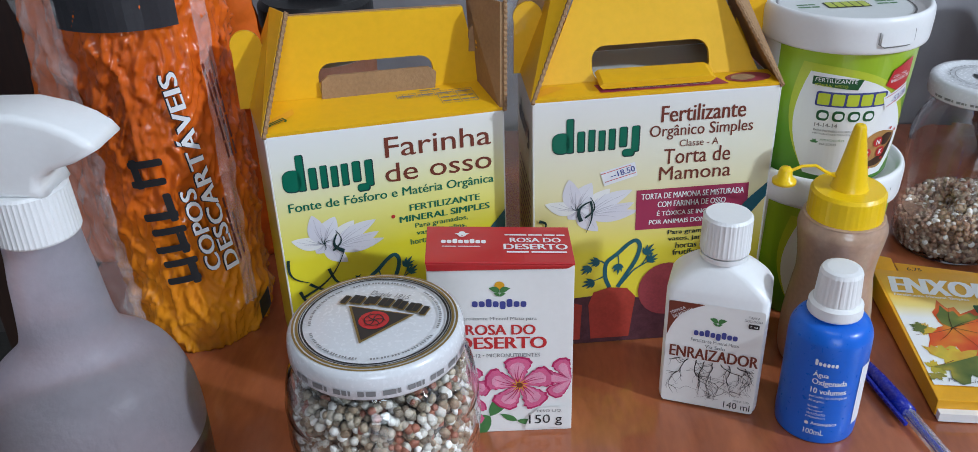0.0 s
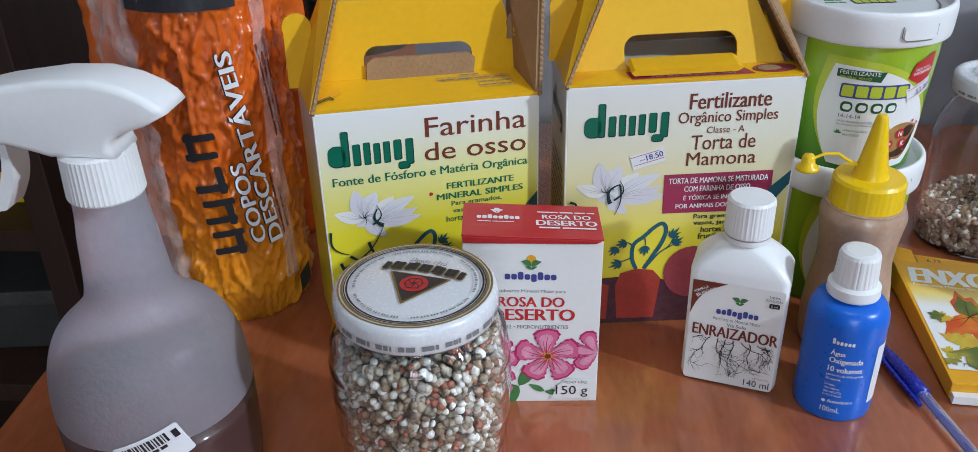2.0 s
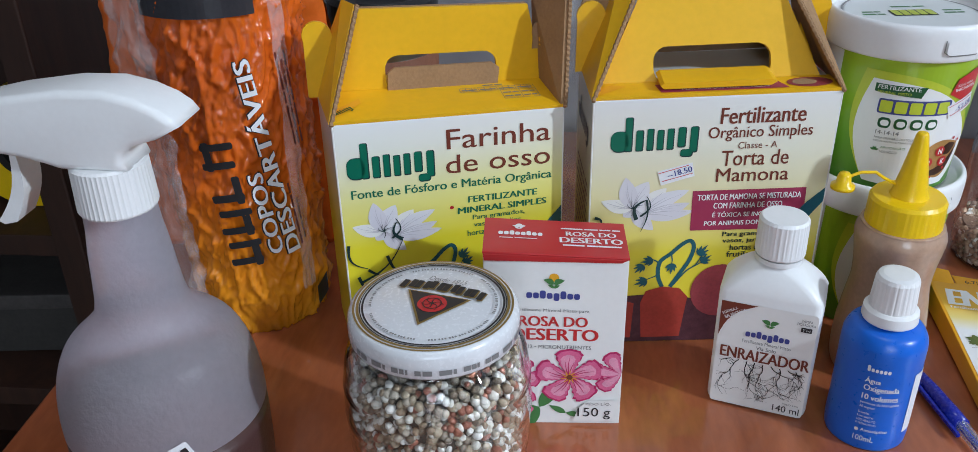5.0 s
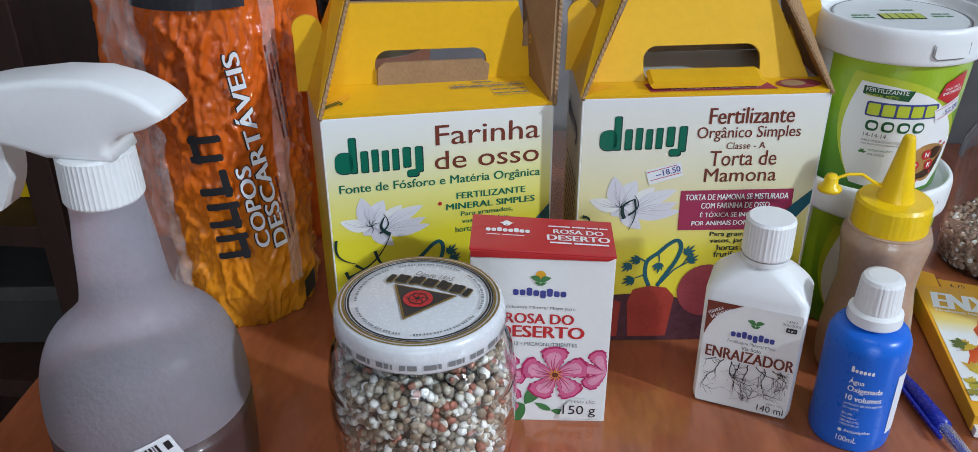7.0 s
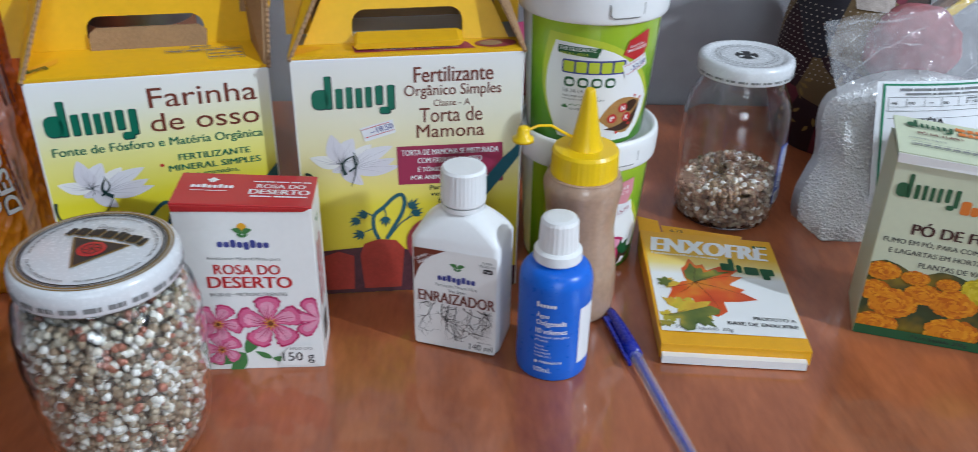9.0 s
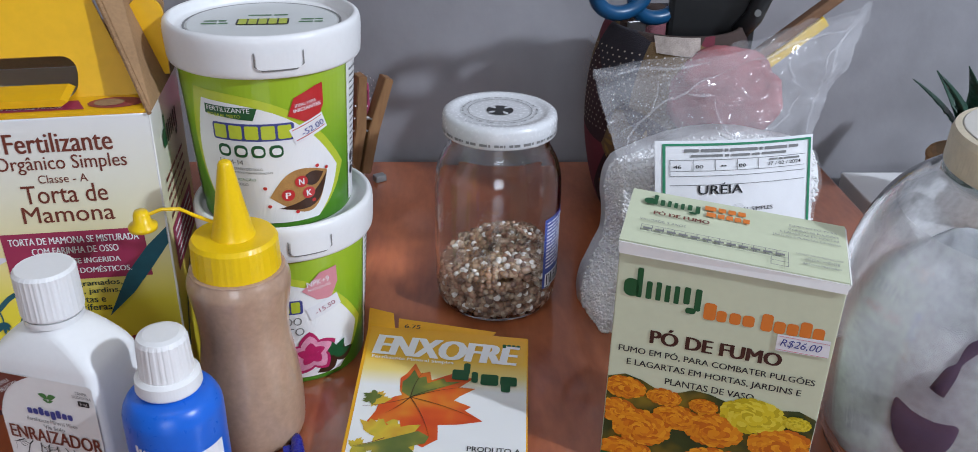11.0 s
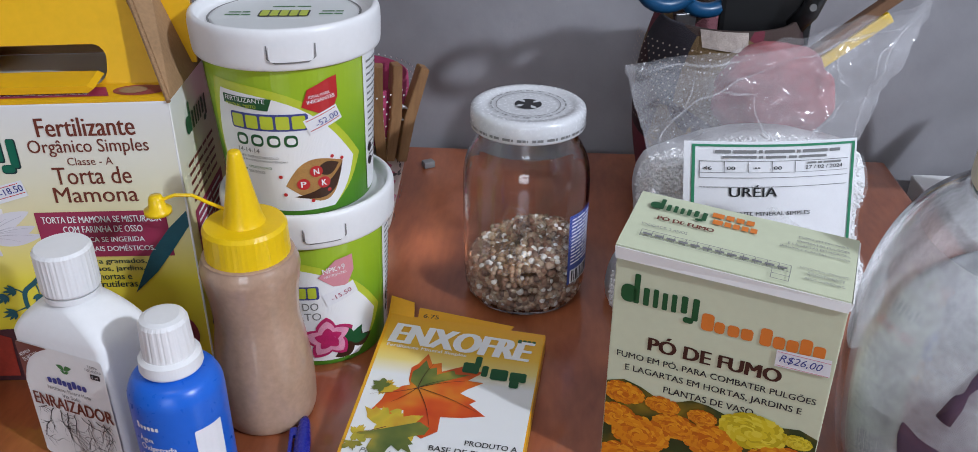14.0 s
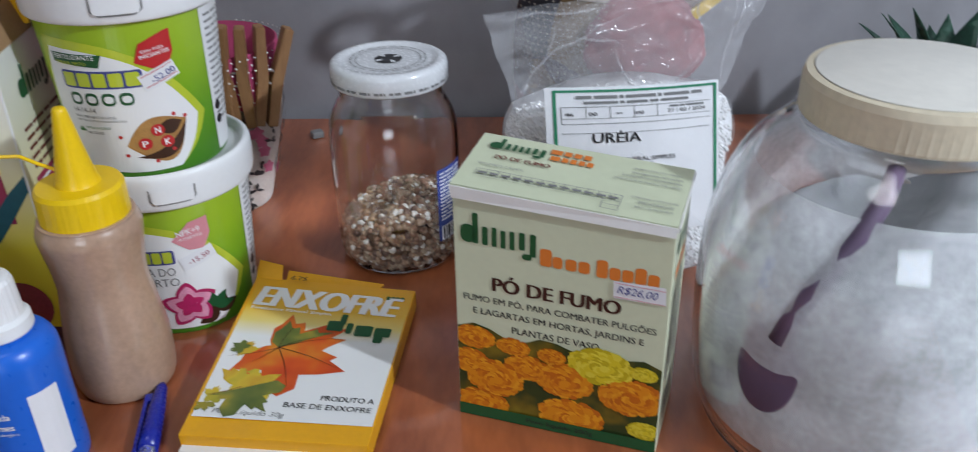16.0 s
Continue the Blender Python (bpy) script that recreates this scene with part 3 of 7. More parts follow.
part("hand_hole_flap", plate([(0.037, H + 0.003), (0.038, 0.1795), (0.042, 0.1825), (0.1, 0.1825), (0.1045, 0.179), (0.103, H + 0.003)], (), 0.002), KRAFT, far, "brown flap folded up in the hand hole",
     m=Matrix.Translation((0, 0.032, 0)))
part("side_flap", slab([(0.0, 0.0, H), (0.024, 0.033, 0.219), (0.019, 0.046, 0.219), (0.0, D, H)], 0.002), YELLOW, far, "yellow gusset leaning in")
zigzag(far, (-0.0005, -0.0008, H), (0.024, 0.0325, 0.22))
part("side_flap", slab([(W, 0.0, H), (W + 0.006, 0.012, 0.224), (W - 0.004, 0.042, 0.222), (W - 0.001, 0.045, H)], 0.002), KRAFT, far, "brown gusset standing up")
zigzag(far, (W + 0.0008, -0.0005, H), (W + 0.0068, 0.0115, 0.225))
ear(far, 0.0015, 0.046, 0.199, 0.0085, 0.036, YELLOW)
ear(far, 0.1365, 0.030, 0.196, 0.0075, 0.004, YELLOW)
ear(far, 0.1335, 0.034, 0.199, 0.0078, 0.01, KRAFT)
T = Matrix.Translation((0, 0, H + 0.0022)) @ pose(0, 0, 0, 7.3)
part("table_print", strokes([ribbon([(x, 0.022), (x, 0.0265)], 0.0003, False) for x in np.linspace(0.078, 0.123, 13)] +
                            [ribbon([(0.078, y), (0.123, y)], 0.0003, False) for y in (0.022, 0.0265)] +
                            [ribbon([(x, 0.011), (x, 0.022)], 0.0003, False) for x in (0.1015, 0.113, 0.123)] + [ribbon([(0.1015, 0.011), (0.123, 0.011)], 0.0003, False)], 0.0004), GREYP, far, m=T)
for y, x0, x1 in ((0.0235, 0.079, 0.122), (0.018, 0.1025, 0.112), (0.0135, 0.1025, 0.112), (0.018, 0.114, 0.122), (0.0135, 0.114, 0.122), (0.0285, 0.093, 0.105)):
    bars(far, x0, y, x1 - x0, 0.0012, (3, 3, 3, 3) if x1 - x0 > 0.03 else (4, 3), GREYP, 0.0004, T)
part("corner_print", merged([[(0.002, 0.003), (0.019, 0.018), (0.019, 0.024), (0.003, 0.012)]], 0.0003), SUNP, far, m=T)
blob_mark(far, 0.004, 0.006, 0.013, 0.007, DKGREEN, 0.0006, T @ pose(0.003, -0.003, 0, 0, 0, 30))
blob_mark(far, 0.0055, 0.1245, 0.0505, 0.0265, GREEN, outline=DKTEAL)
words(far, "Farinha", 0.063, 0.1425, 0.0625, 0.0125, BROWNP, bold=0.004)
words(far, "de osso", 0.062, 0.127, 0.0635, 0.0118, BROWNP, bold=0.004)
words(far, "Fonte de Fósforo e Matéria Orgânica", 0.0065, 0.1155, 0.12, 0.0072, GREEN, bold=0.018)
words(far, "FERTILIZANTE", 0.0745, 0.1065, 0.043, 0.0042, GREEN, bold=0.03)
words(far, "MINERAL SIMPLES", 0.068, 0.0995, 0.0555, 0.0042, GREEN, bold=0.03)
words(far, "Para gramados,", 0.077, 0.0935, 0.0325, 0.0042, GREEN)
words(far, "vasos, jardins,", 0.0775, 0.0885, 0.031, 0.004, GREEN)
words(far, "hortas e frutíferas.", 0.0735, 0.0835, 0.037, 0.004, GREEN)
part("dot_print", merged([disc(0.0645, 0.1045, 0.0012)], 0.0003), REDP, far, m=FRONT)
lily_pair(far, 0.0235, 0.0945, 0.95)
part("stem_print", strokes([ribbon(bow(0.008, 0.062, 0.034, 0.088, -0.12), 0.0016), ribbon(bow(0.034, 0.088, 0.031, 0.1, 0.3), 0.0026), ribbon(bow(0.002, 0.088, 0.012, 0.071, -0.25), 0.0018),
                            ribbon(bow(0.012, 0.07, 0.04, 0.066, -0.2), 0.0018), ribbon(bow(0.024, 0.078, 0.042, 0.07, -0.4), 0.002), ribbon(bow(0.006, 0.066, 0.024, 0.05, -0.2), 0.002)], 0.001), DKTEAL, far, m=FRONT)
garden(far, 0.048, 0.048, 0.95)
part("corner_band_print", merged([[(0.121, 0.083), (W - 0.0004, 0.097), (W - 0.0004, 0.074)]], 0.0004), TEALP, far, m=FRONT)
skew(far, -0.29)

tor = thing("castor_meal_carton", at(0.0637, 0.522, 6), "yellow and cream castor meal carton with carry handle", "carton", "fertilizer cartons")
W, D, H = 0.139, 0.08, 0.166
part("body", block(0, 0, 0, W, D, H, 0.0007), TORFACE, tor, "printed yellow to cream board")
corners_worn(tor, W, H, D)
part("top_panel", slab([(0.0005, 0.0, H), (W - 0.0005, 0.0, H), (W - 0.0005, 0.019, H + 0.001), (0.0005, 0.019, H + 0.001)], 0.0018), YELLOW, tor)
part("back_panel", slab([(0.0005, 0.05, H + 0.03), (W - 0.0005, 0.05, H + 0.03), (W - 0.0005, D, H), (0.0005, D, H)], 0.002), KRAFT, tor, "brown inside of the rear panel")
LEAN = Matrix.Translation((0, 0.019, H + 0.001)) @ pose(0, 0, 0, -24)
panel = [(0.006, 0), (0.03, 0.053), (0.033, 0.055), (0.106, 0.055), (0.11, 0.053), (0.133, 0.0)]
part("handle_panel", plate(panel, [round_loop(0.0365, 0.001, 0.104, 0.0215, 0.008)], 0.0025), YELLOW, tor, "yellow panel with hand hole", m=LEAN)
part("hand_hole_flap", prism([(0.0375, 0.0), (0.0395, -0.002), (0.1, -0.002), (0.103, 0.0), (0.1, 0.0016), (0.0395, 0.0016)], 0.017, 0.0), YELLOW, tor, "yellow flap folded out of the hand hole", m=Matrix.Translation((0, 0.004, H + 0.0055)) @ pose(0, 0, 0, 7))
part("side_flap", slab([(0.0, 0.0, H), (0.0285, 0.04, 0.2175), (0.02, 0.05, 0.2175), (0.0, D, H)], 0.002), YELLOW, tor, "yellow gusset leaning in")
zigzag(tor, (-0.0005, -0.0008, H), (0.0285, 0.0395, 0.219))
part("side_flap", slab([(W, 0.0, H), (W, D, H), (W - 0.018, 0.05, 0.219), (W - 0.0265, 0.04, 0.219)], 0.002), KRAFT, tor, "brown gusset leaning in")
zigzag(tor, (W + 0.0006, -0.0008, H), (W - 0.0265, 0.0395, 0.2195))
ear(tor, 0.003, 0.05, 0.2, 0.0085, 0.034, YELLOW)
ear(tor, 0.0055, 0.054, 0.2035, 0.0085, 0.034, KRAFT)
ear(tor, 0.1345, 0.046, 0.2, 0.0085, 0.03, YELLOW)
ear(tor, 0.1345, 0.0505, 0.204, 0.0085, 0.03, KRAFT)
T = Matrix.Translation((0, 0, H + 0.0018)) @ pose(0, 0, 0, 3)
part("band_print", merged([[(0.038, 0.003), (0.11, 0.003), (0.105, 0.014), (0.036, 0.014)]], 0.0003), PINKP, tor, m=T)
words(tor, "POR ANIMAIS DOMÉSTICOS.", 0.05, 0.0045, 0.05, 0.0028, WHITEP, 0.0006, 0.02, face=T)
part("bulb_print", merged([disc(0.123, 0.0095, 0.013, 20, 0.5)], 0.0003), POTDARK, tor, m=T)
part("bulb_print", merged([disc(0.12, 0.0095, 0.007, 20, 0.6)], 0.0005), KRAFT, tor, m=T)
part("corner_print", merged([[(0.002, 0.002), (0.02, 0.013), (0.012, 0.016), (0.003, 0.011)]], 0.0003), SUNP, tor, m=T)
blob_mark(tor, 0.0105, 0.1295, 0.0505, 0.0255, GREEN, outline=DKTEAL, tilt=0.02)
words(tor, "Fertilizante", 0.0722, 0.149, 0.0485, 0.0098, BROWNP, bold=0.02)
words(tor, "Orgânico Simples", 0.0662, 0.1383, 0.0595, 0.0092, BROWNP, bold=0.008)
words(tor, "Classe - A", 0.084, 0.1335, 0.0225, 0.0042, BROWNP, bold=0.0)
words(tor, "Torta de", 0.0752, 0.123, 0.039, 0.0095, BROWNP, bold=0.006)
words(tor, "Mamona", 0.0732, 0.1128, 0.0425, 0.0087, BROWNP, bold=0.006)
wp = part("warning_panel", merged([[(0.061, 0.081), (0.1285, 0.0805), (0.1275, 0.1075), (0.0605, 0.1075)]], 0.0003), PINKP, tor, m=FRONT)
for s, x, y, w in (("TORTA DE MAMONA SE MISTURADA", 0.0635, 0.1012, 0.0615), ("COM FARINHA DE OSSO", 0.0735, 0.0955, 0.041), ("É TÓXICA SE INGERIDA", 0.0735, 0.0897, 0.041), ("POR ANIMAIS DOMÉSTICOS.", 0.069, 0.0842, 0.05)):
    words(wp, s, x, y, w, 0.0038, WHITEP, 0.0006, 0.025)
for s, x, y, w in (("Para gramados,", 0.081, 0.0755, 0.032), ("vasos, jardins,", 0.0815, 0.071, 0.03), ("hortas e", 0.0865, 0.0665, 0.017), ("frutíferas.", 0.085, 0.0618, 0.022)):
    words(tor, s, x, y, w, 0.004, DKTEAL, bold=0.018)
st = [(0.0385, 0.121), (0.0585, 0.1262), (0.0605, 0.1175), (0.0412, 0.112)]
ps = part("price_sticker", merged([st], 0.0005), STICKER, tor, "white price sticker", m=FRONT)
P = FRONT @ Matrix.Translation((0.0412, 0.112, 0)) @ pose(0, 0, 0, 0, 0, 15.5)
words(ps, "--18.50", 0.005, 0.0035, 0.0145, 0.0036, BLUEINK, 0.0007, face=P)
bars(ps, 0.001, 0.0022, 0.0185, 0.0004, (1,), REDP, 0.0007, P)
bars(ps, 0.0, 0.0078, 0.018, 0.0004, (1,), REDP, 0.0007, P)
lily_pair(tor, 0.0258, 0.0975, 1.0)
part("stem_print", strokes([ribbon(bow(0.003, 0.092, 0.006, 0.086, 0.4), 0.002), ribbon(bow(0.028, 0.09, 0.0335, 0.103, 0.3), 0.0026), ribbon(bow(0.0335, 0.103, 0.031, 0.082, 0.1), 0.0014)], 0.001), DKTEAL, tor, m=FRONT)
garden(tor, 0.046, 0.0415, 1.0)
part("soil_print", merged([[(0.0005, 0.0005), (W - 0.0005, 0.0005), (W - 0.0005, 0.016), (0.09, 0.02), (0.075, 0.03), (0.05, 0.037), (0.0005, 0.034)]], 0.0003), SOILP, tor, m=FRONT)
part("pot_print", merged([[(0.036, 0.004), (0.034, 0.03), (0.037, 0.039), (0.047, 0.042), (0.058, 0.0405), (0.0635, 0.034), (0.0605, 0.004)], [(0.01, 0.004), (0.008, 0.03), (0.02, 0.034), (0.03, 0.03), (0.029, 0.004)]], 0.0007), POTRED, tor, m=FRONT)
part("onion_print", merged([disc(0.083, 0.038, 0.018, 24, 1.05), disc(0.118, 0.03, 0.016, 24, 1.0)], 0.0006), POTDARK, tor, m=FRONT)
part("band_print", merged([[(0.104, 0.058), (0.118, 0.071), (0.129, 0.085), (W - 0.0004, 0.098), (W - 0.0004, 0.107), (0.128, 0.097), (0.116, 0.082)]], 0.00045), TEALP, tor, m=FRONT)
SIDE = Matrix.Translation((W, 0, 0)) @ Matrix(((0, 0, 1, 0), (1, 0, 0, 0), (0, 1, 0, 0), (0, 0, 0, 1)))
blob_mark(tor, 0.02, 0.135, 0.04, 0.02, DKGREEN, face=SIDE)
part("side_panel_print", merged([[(0.012, 0.075), (0.07, 0.075), (0.07, 0.1), (0.012, 0.1)]], 0.0003), PINKP, tor, m=SIDE)
for k in range(5):
    bars(tor, 0.014, 0.124 - 0.005 * k, 0.05, 0.0018, (4, 6, 3, 5), BROWNP, 0.0003, SIDE)
    bars(tor, 0.016, 0.0955 - 0.0042 * k, 0.048, 0.0016, (5, 3, 6), WHITEP, 0.0005, SIDE)
part("stem_print", strokes([ribbon(bow(0.01, 0.03, 0.06, 0.07, 0.2), 0.004)], 0.0003), TEALP, tor, m=SIDE)
LEFTF = Matrix(((0, 0, -1, 0), (-1, 0, 0, D), (0, 1, 0, 0), (0, 0, 0, 1)))
blob_mark(tor, 0.012, 0.128, 0.05, 0.02, BLACKP, face=LEFTF)
for k in range(9):
    bars(tor, 0.012, 0.105 - 0.006 * k, 0.055, 0.002, (4, 6, 3, 5), BROWNP, 0.0003, LEFTF)
skew(tor, 0.12)

# ---- small carton, bottles ----
ros = thing("desert_rose_carton", at(0.0075, 0.442, 2.8), "small white fertilizer carton with red lid and pink flowers", "carton", "fertilizer cartons")
W, D, H = 0.0755, 0.037, 0.113
part("body", block(0, 0, 0, W, D, H - 0.001, 0.0006), CARDW, ros)
part("lid", block(-0.0003, 0.0004, H - 0.001, W + 0.0003, D + 0.0005, H + 0.0006, 0.0005), REDP, ros, "red top flap")
part("lid_lip", slab([(0.0005, -0.0003, H - 0.004), (W - 0.004, -0.0003, H - 0.002), (W - 0.001, -0.0008, H), (0.0002, -0.0008, H)], 0.0005), REDP, ros, "red front lip")
leaf_mark(ros, 0.037, 0.0965, 0.0062)
for k in range(8):
    part("maker_mark", merged([round_loop(0.0225 + k * 0.0036, 0.0865 - (0.0013 if k == 4 else 0), 0.0255 + k * 0.0036, 0.0902 + (0.0014 if k in (2, 5) else 0), 0.0011)], 0.0003), BLUEINK, ros, m=FRONT)
words(ros, "Fertilizante Mineral Misto para", 0.016, 0.0775, 0.04, 0.0026, GREYP, bold=0.0)
words(ros, "ROSA DO", 0.0185, 0.0685, 0.037, 0.0066, REDP, bold=0.03)
words(ros, "DESERTO", 0.014, 0.0592, 0.0475, 0.0078, REDP, bold=0.035)
words(ros, "04-20-12 • MICRONUTRIENTES", 0.0143, 0.0535, 0.0435, 0.0025, GREYP, bold=0.01)


def ruffled(x, y, angle, length, width, seed):
    """A broad petal, widest near its tip, with a wavy rim."""
    rg, up, down = random.Random(seed), [], []
    for k in range(15):
        t = k / 14
        q = width / 2 * (t ** 0.75) * math.sqrt(max(0.0, 1 - max(0.0, (t - 0.66) / 0.34) ** 2.2)) * (1 + (0.09 * math.sin(k * 2.4 + seed) if t > 0.3 else 0))
        up.append((t * length, q + 0.04 * length * math.sin(math.pi * t)))
        down.append((t * length, 0.04 * length * math.sin(math.pi * t) - q * rg.uniform(0.93, 1.05)))
    ca, sa = math.cos(radians(angle)), math.sin(radians(angle))
    return [(x + ca * a - sa * b, y + sa * a + ca * b) for a, b in up + down[-2:0:-1]]


def desert_rose(parent, x, y, r, turn, face, base=0.0004):
    ang = [turn + 72 * k for k in range(5)]
    part("petal_print", merged([ruffled(x, y, a, r, r * 0.98, k) for k, a in enumerate(ang)], base), PETALDK, parent, m=face)
    part("petal_print", merged([ruffled(x, y, a, r * 0.94, r * 0.84, k) for k, a in enumerate(ang)], base + 0.00015), PETALMID, parent, m=face)
    part("petal_print", merged([ruffled(x, y, a + 3, r * 0.8, r * 0.52, k) for k, a in enumerate(ang)], base + 0.0003), PETALLT, parent, m=face)
    part("petal_print", strokes([ribbon(bow(x, y, x + r * L * math.cos(radians(a + d)), y + r * L * math.sin(radians(a + d)), 0.06), r * 0.045) for a in ang for d, L in ((0, 0.72), (13, 0.55), (-13, 0.55))], base + 0.00045), PETALDK, parent, m=face)
    part("flower_eye_print", strokes([ribbon(bow(x, y, x + r * 0.24 * math.cos(radians(a)), y + r * 0.24 * math.sin(radians(a)), 0.1), r * 0.06) for a in range(10, 370, 36)], base + 0.0006), SUNP, parent, m=face)
    part("flower_eye_print", merged([disc(x, y, r * 0.09)], base + 0.0007), BROWNP, parent, m=face)


part("leaf_print", merged([leaf_shape(0.03, 0.012, a, 0.022, 0.008) for a in (60, 200, 240)] + [leaf_shape(0.045, 0.008, a, 0.011, 0.004) for a in (-10, 150)], 0.0003), MIDGREEN, ros, m=FRONT)
desert_rose(ros, 0.0465, 0.0345, 0.0195, 90, FRONT, 0.0005)
desert_rose(ros, 0.0165, 0.034, 0.0145, 60, FRONT, 0.0002)
desert_rose(ros, 0.0165, 0.0155, 0.0125, 100, FRONT, 0.0002)
part("petal_print", merged([ruffled(W - 0.0006, 0.037, a, r, r * 0.8, k) for k, (a, r) in enumerate(((115, 0.0165), (170, 0.0165), (222, 0.0165)))], 0.0002), PETALDK, ros, m=FRONT)
part("petal_print", merged([ruffled(W - 0.0007, 0.037, a, r * 0.93, r * 0.66, k) for k, (a, r) in enumerate(((115, 0.0165), (170, 0.0165), (222, 0.0165)))], 0.0004), PETALMID, ros, m=FRONT)
part("petal_print", merged([ruffled(W - 0.0008, 0.037, a, r * 0.78, r * 0.38, k) for k, (a, r) in enumerate(((115, 0.0165), (170, 0.0165), (222, 0.0165)))], 0.0006), PETALLT, ros, m=FRONT)
part("text_ground_print", merged([[(0.049, 0.003), (0.0745, 0.003), (0.0745, 0.0185), (0.057, 0.0178), (0.052, 0.0125)]], 0.0013), CARDW, ros, m=FRONT)
words(ros, "150 g", 0.0515, 0.0045, 0.0185, 0.0085, BLACKP, 0.0016, 0.0)
words(ros, "PESO LÍQ.", 0.056, 0.0145, 0.014, 0.0026, GREYP, 0.0016, 0.0)
TOP = Matrix.Translation((0, 0, H + 0.0006))
leaf_mark(ros, 0.0185, 0.0275, 0.0042, TOP, WHITEP, WHITEP)
for k in range(8):
    part("maker_mark", merged([round_loop(0.0075 + k * 0.003, 0.019, 0.01 + k * 0.003, 0.0225 + (0.001 if k in (2, 5) else 0), 0.001)], 0.0003), WHITEP, ros, m=TOP)
words(ros, "ROSA DO", 0.0435, 0.0205, 0.027, 0.0046, WHITEP, bold=0.03, face=TOP)
words(ros, "DESERTO", 0.04, 0.0132, 0.0335, 0.0056, WHITEP, bold=0.035, face=TOP)
bars(ros, 0.041, 0.0275, 0.032, 0.0013, (8, 5, 4, 3), WHITEP, 0.0003, TOP)
bars(ros, 0.0415, 0.0098, 0.031, 0.0015, (5, 8), WHITEP, 0.0003, TOP)
bars(ros, 0.008, 0.0155, 0.02, 0.0008, (5, 8), WHITEP, 0.0003, TOP)
SIDE = Matrix.Translation((W, 0, 0)) @ Matrix(((0, 0, 1, 0), (1, 0, 0, 0), (0, 1, 0, 0), (0, 0, 0, 1)))
bars(ros, 0.0, 0.0, 0.045, 0.005, (4, 2, 7), REDP, 0.0003, SIDE @ Matrix.Translation((0.014, 0.04, 0)) @ pose(0, 0, 0, 0, 0, 90))
bars(ros, 0.0, 0.0, 0.045, 0.004, (4, 2, 7), REDP, 0.0003, SIDE @ Matrix.Translation((0.024, 0.04, 0)) @ pose(0, 0, 0, 0, 0, 90))
part("leaf_mark", merged([leaf_shape(0.018, 0.096, 150, 0.006, 0.003), leaf_shape(0.018, 0.096, 30, 0.006, 0.003)], 0.0003), MIDGREEN, ros, m=SIDE)
part("barcode_print", bars_bm(0.01, 0.012, 0.016, 0.017, (1, 0.5, 1.5, 0.5, 1, 0.5, 0.7, 1.2, 0.5, 1)), BLACKP, ros, m=SIDE)
skew(ros, -0.45)

enr = thing("rooting_liquid_bottle", at(0.1345, 0.4705, -16.8), "white rectangular plastic bottle of rooting liquid", "bottle", "small bottles")
W, D = 0.0555, 0.034


def rounded_section(w, d, r, z, n=6):
    pts = []
    for cx, cy, a0 in ((w / 2 - r, -d / 2 + r, -90), (w / 2 - r, d / 2 - r, 0), (-w / 2 + r, d / 2 - r, 90), (-w / 2 + r, -d / 2 + r, 180)):
        pts += [(cx + r * math.cos(radians(a0 + k * 90 / n)), cy + r * math.sin(radians(a0 + k * 90 / n)), z) for k in range(n + 1)]
    return pts


def loft(sections):
    bm = bmesh.new()
    rings = [[bm.verts.new(p) for p in s] for s in sections]
    n = len(rings[0])
    for a, b in zip(rings, rings[1:]):
        for i in range(n):
            bm.faces.new((a[i], a[(i + 1) % n], b[(i + 1) % n], b[i]))
    bm.faces.new(rings[0][::-1]), bm.faces.new(rings[-1])
    bmesh.ops.recalc_face_normals(bm, faces=bm.faces[:])
    return bm


MID = Matrix.Translation((W / 2, D / 2, 0))
secs = [rounded_section(W - 0.006, D - 0.006, 0.004, 0.0), rounded_section(W - 0.001, D - 0.001, 0.005, 0.0018), rounded_section(W, D, 0.005, 0.005), rounded_section(W, D, 0.005, 0.076)]
for k in range(1, 9):
    s = k / 8
    secs.append(rounded_section(0.023 + (W - 0.023) * (1 - s) ** 0.85, 0.0225 + (D - 0.0225) * (1 - s) ** 0.8, 0.005 + 0.006 * s, 0.0755 + 0.017 * s ** 0.72))
secs += [rounded_section(0.0215, 0.0215, 0.0107, 0.0935), rounded_section(0.0215, 0.0215, 0.0107, 0.1)]
part("body", loft(secs), WHITE, enr, smooth=True, m=MID)
part("neck_ring", lathe([(0.0, 0.094), (0.0128, 0.094), (0.0128, 0.0968), (0.0, 0.0968)]), WHITE, enr, m=MID)
part("cap", lathe([(0.0128, 0.0975), (0.0132, 0.0985), (0.013, 0.118), (0.0118, 0.1195), (0.0, 0.1197)], 96, lambda a, n: 1 + (0.016 * (math.cos(a * 36) > 0) if n in (1, 2) else 0)), WHITE, enr, "ribbed white screw cap", m=MID)
flab = part("front_label", rect(0.0022, 0.0015, W - 0.0018, 0.0715, 0.0004, 0.002), CARDW, enr, "white printed label", m=FRONT)
part("corner_print", merged([[(0.0025, 0.0712), (0.022, 0.0712)] + bow(0.022, 0.0712, 0.0025, 0.048, -0.14, 8)[1:]], 0.0007), BROWNP, flab, m=FRONT)
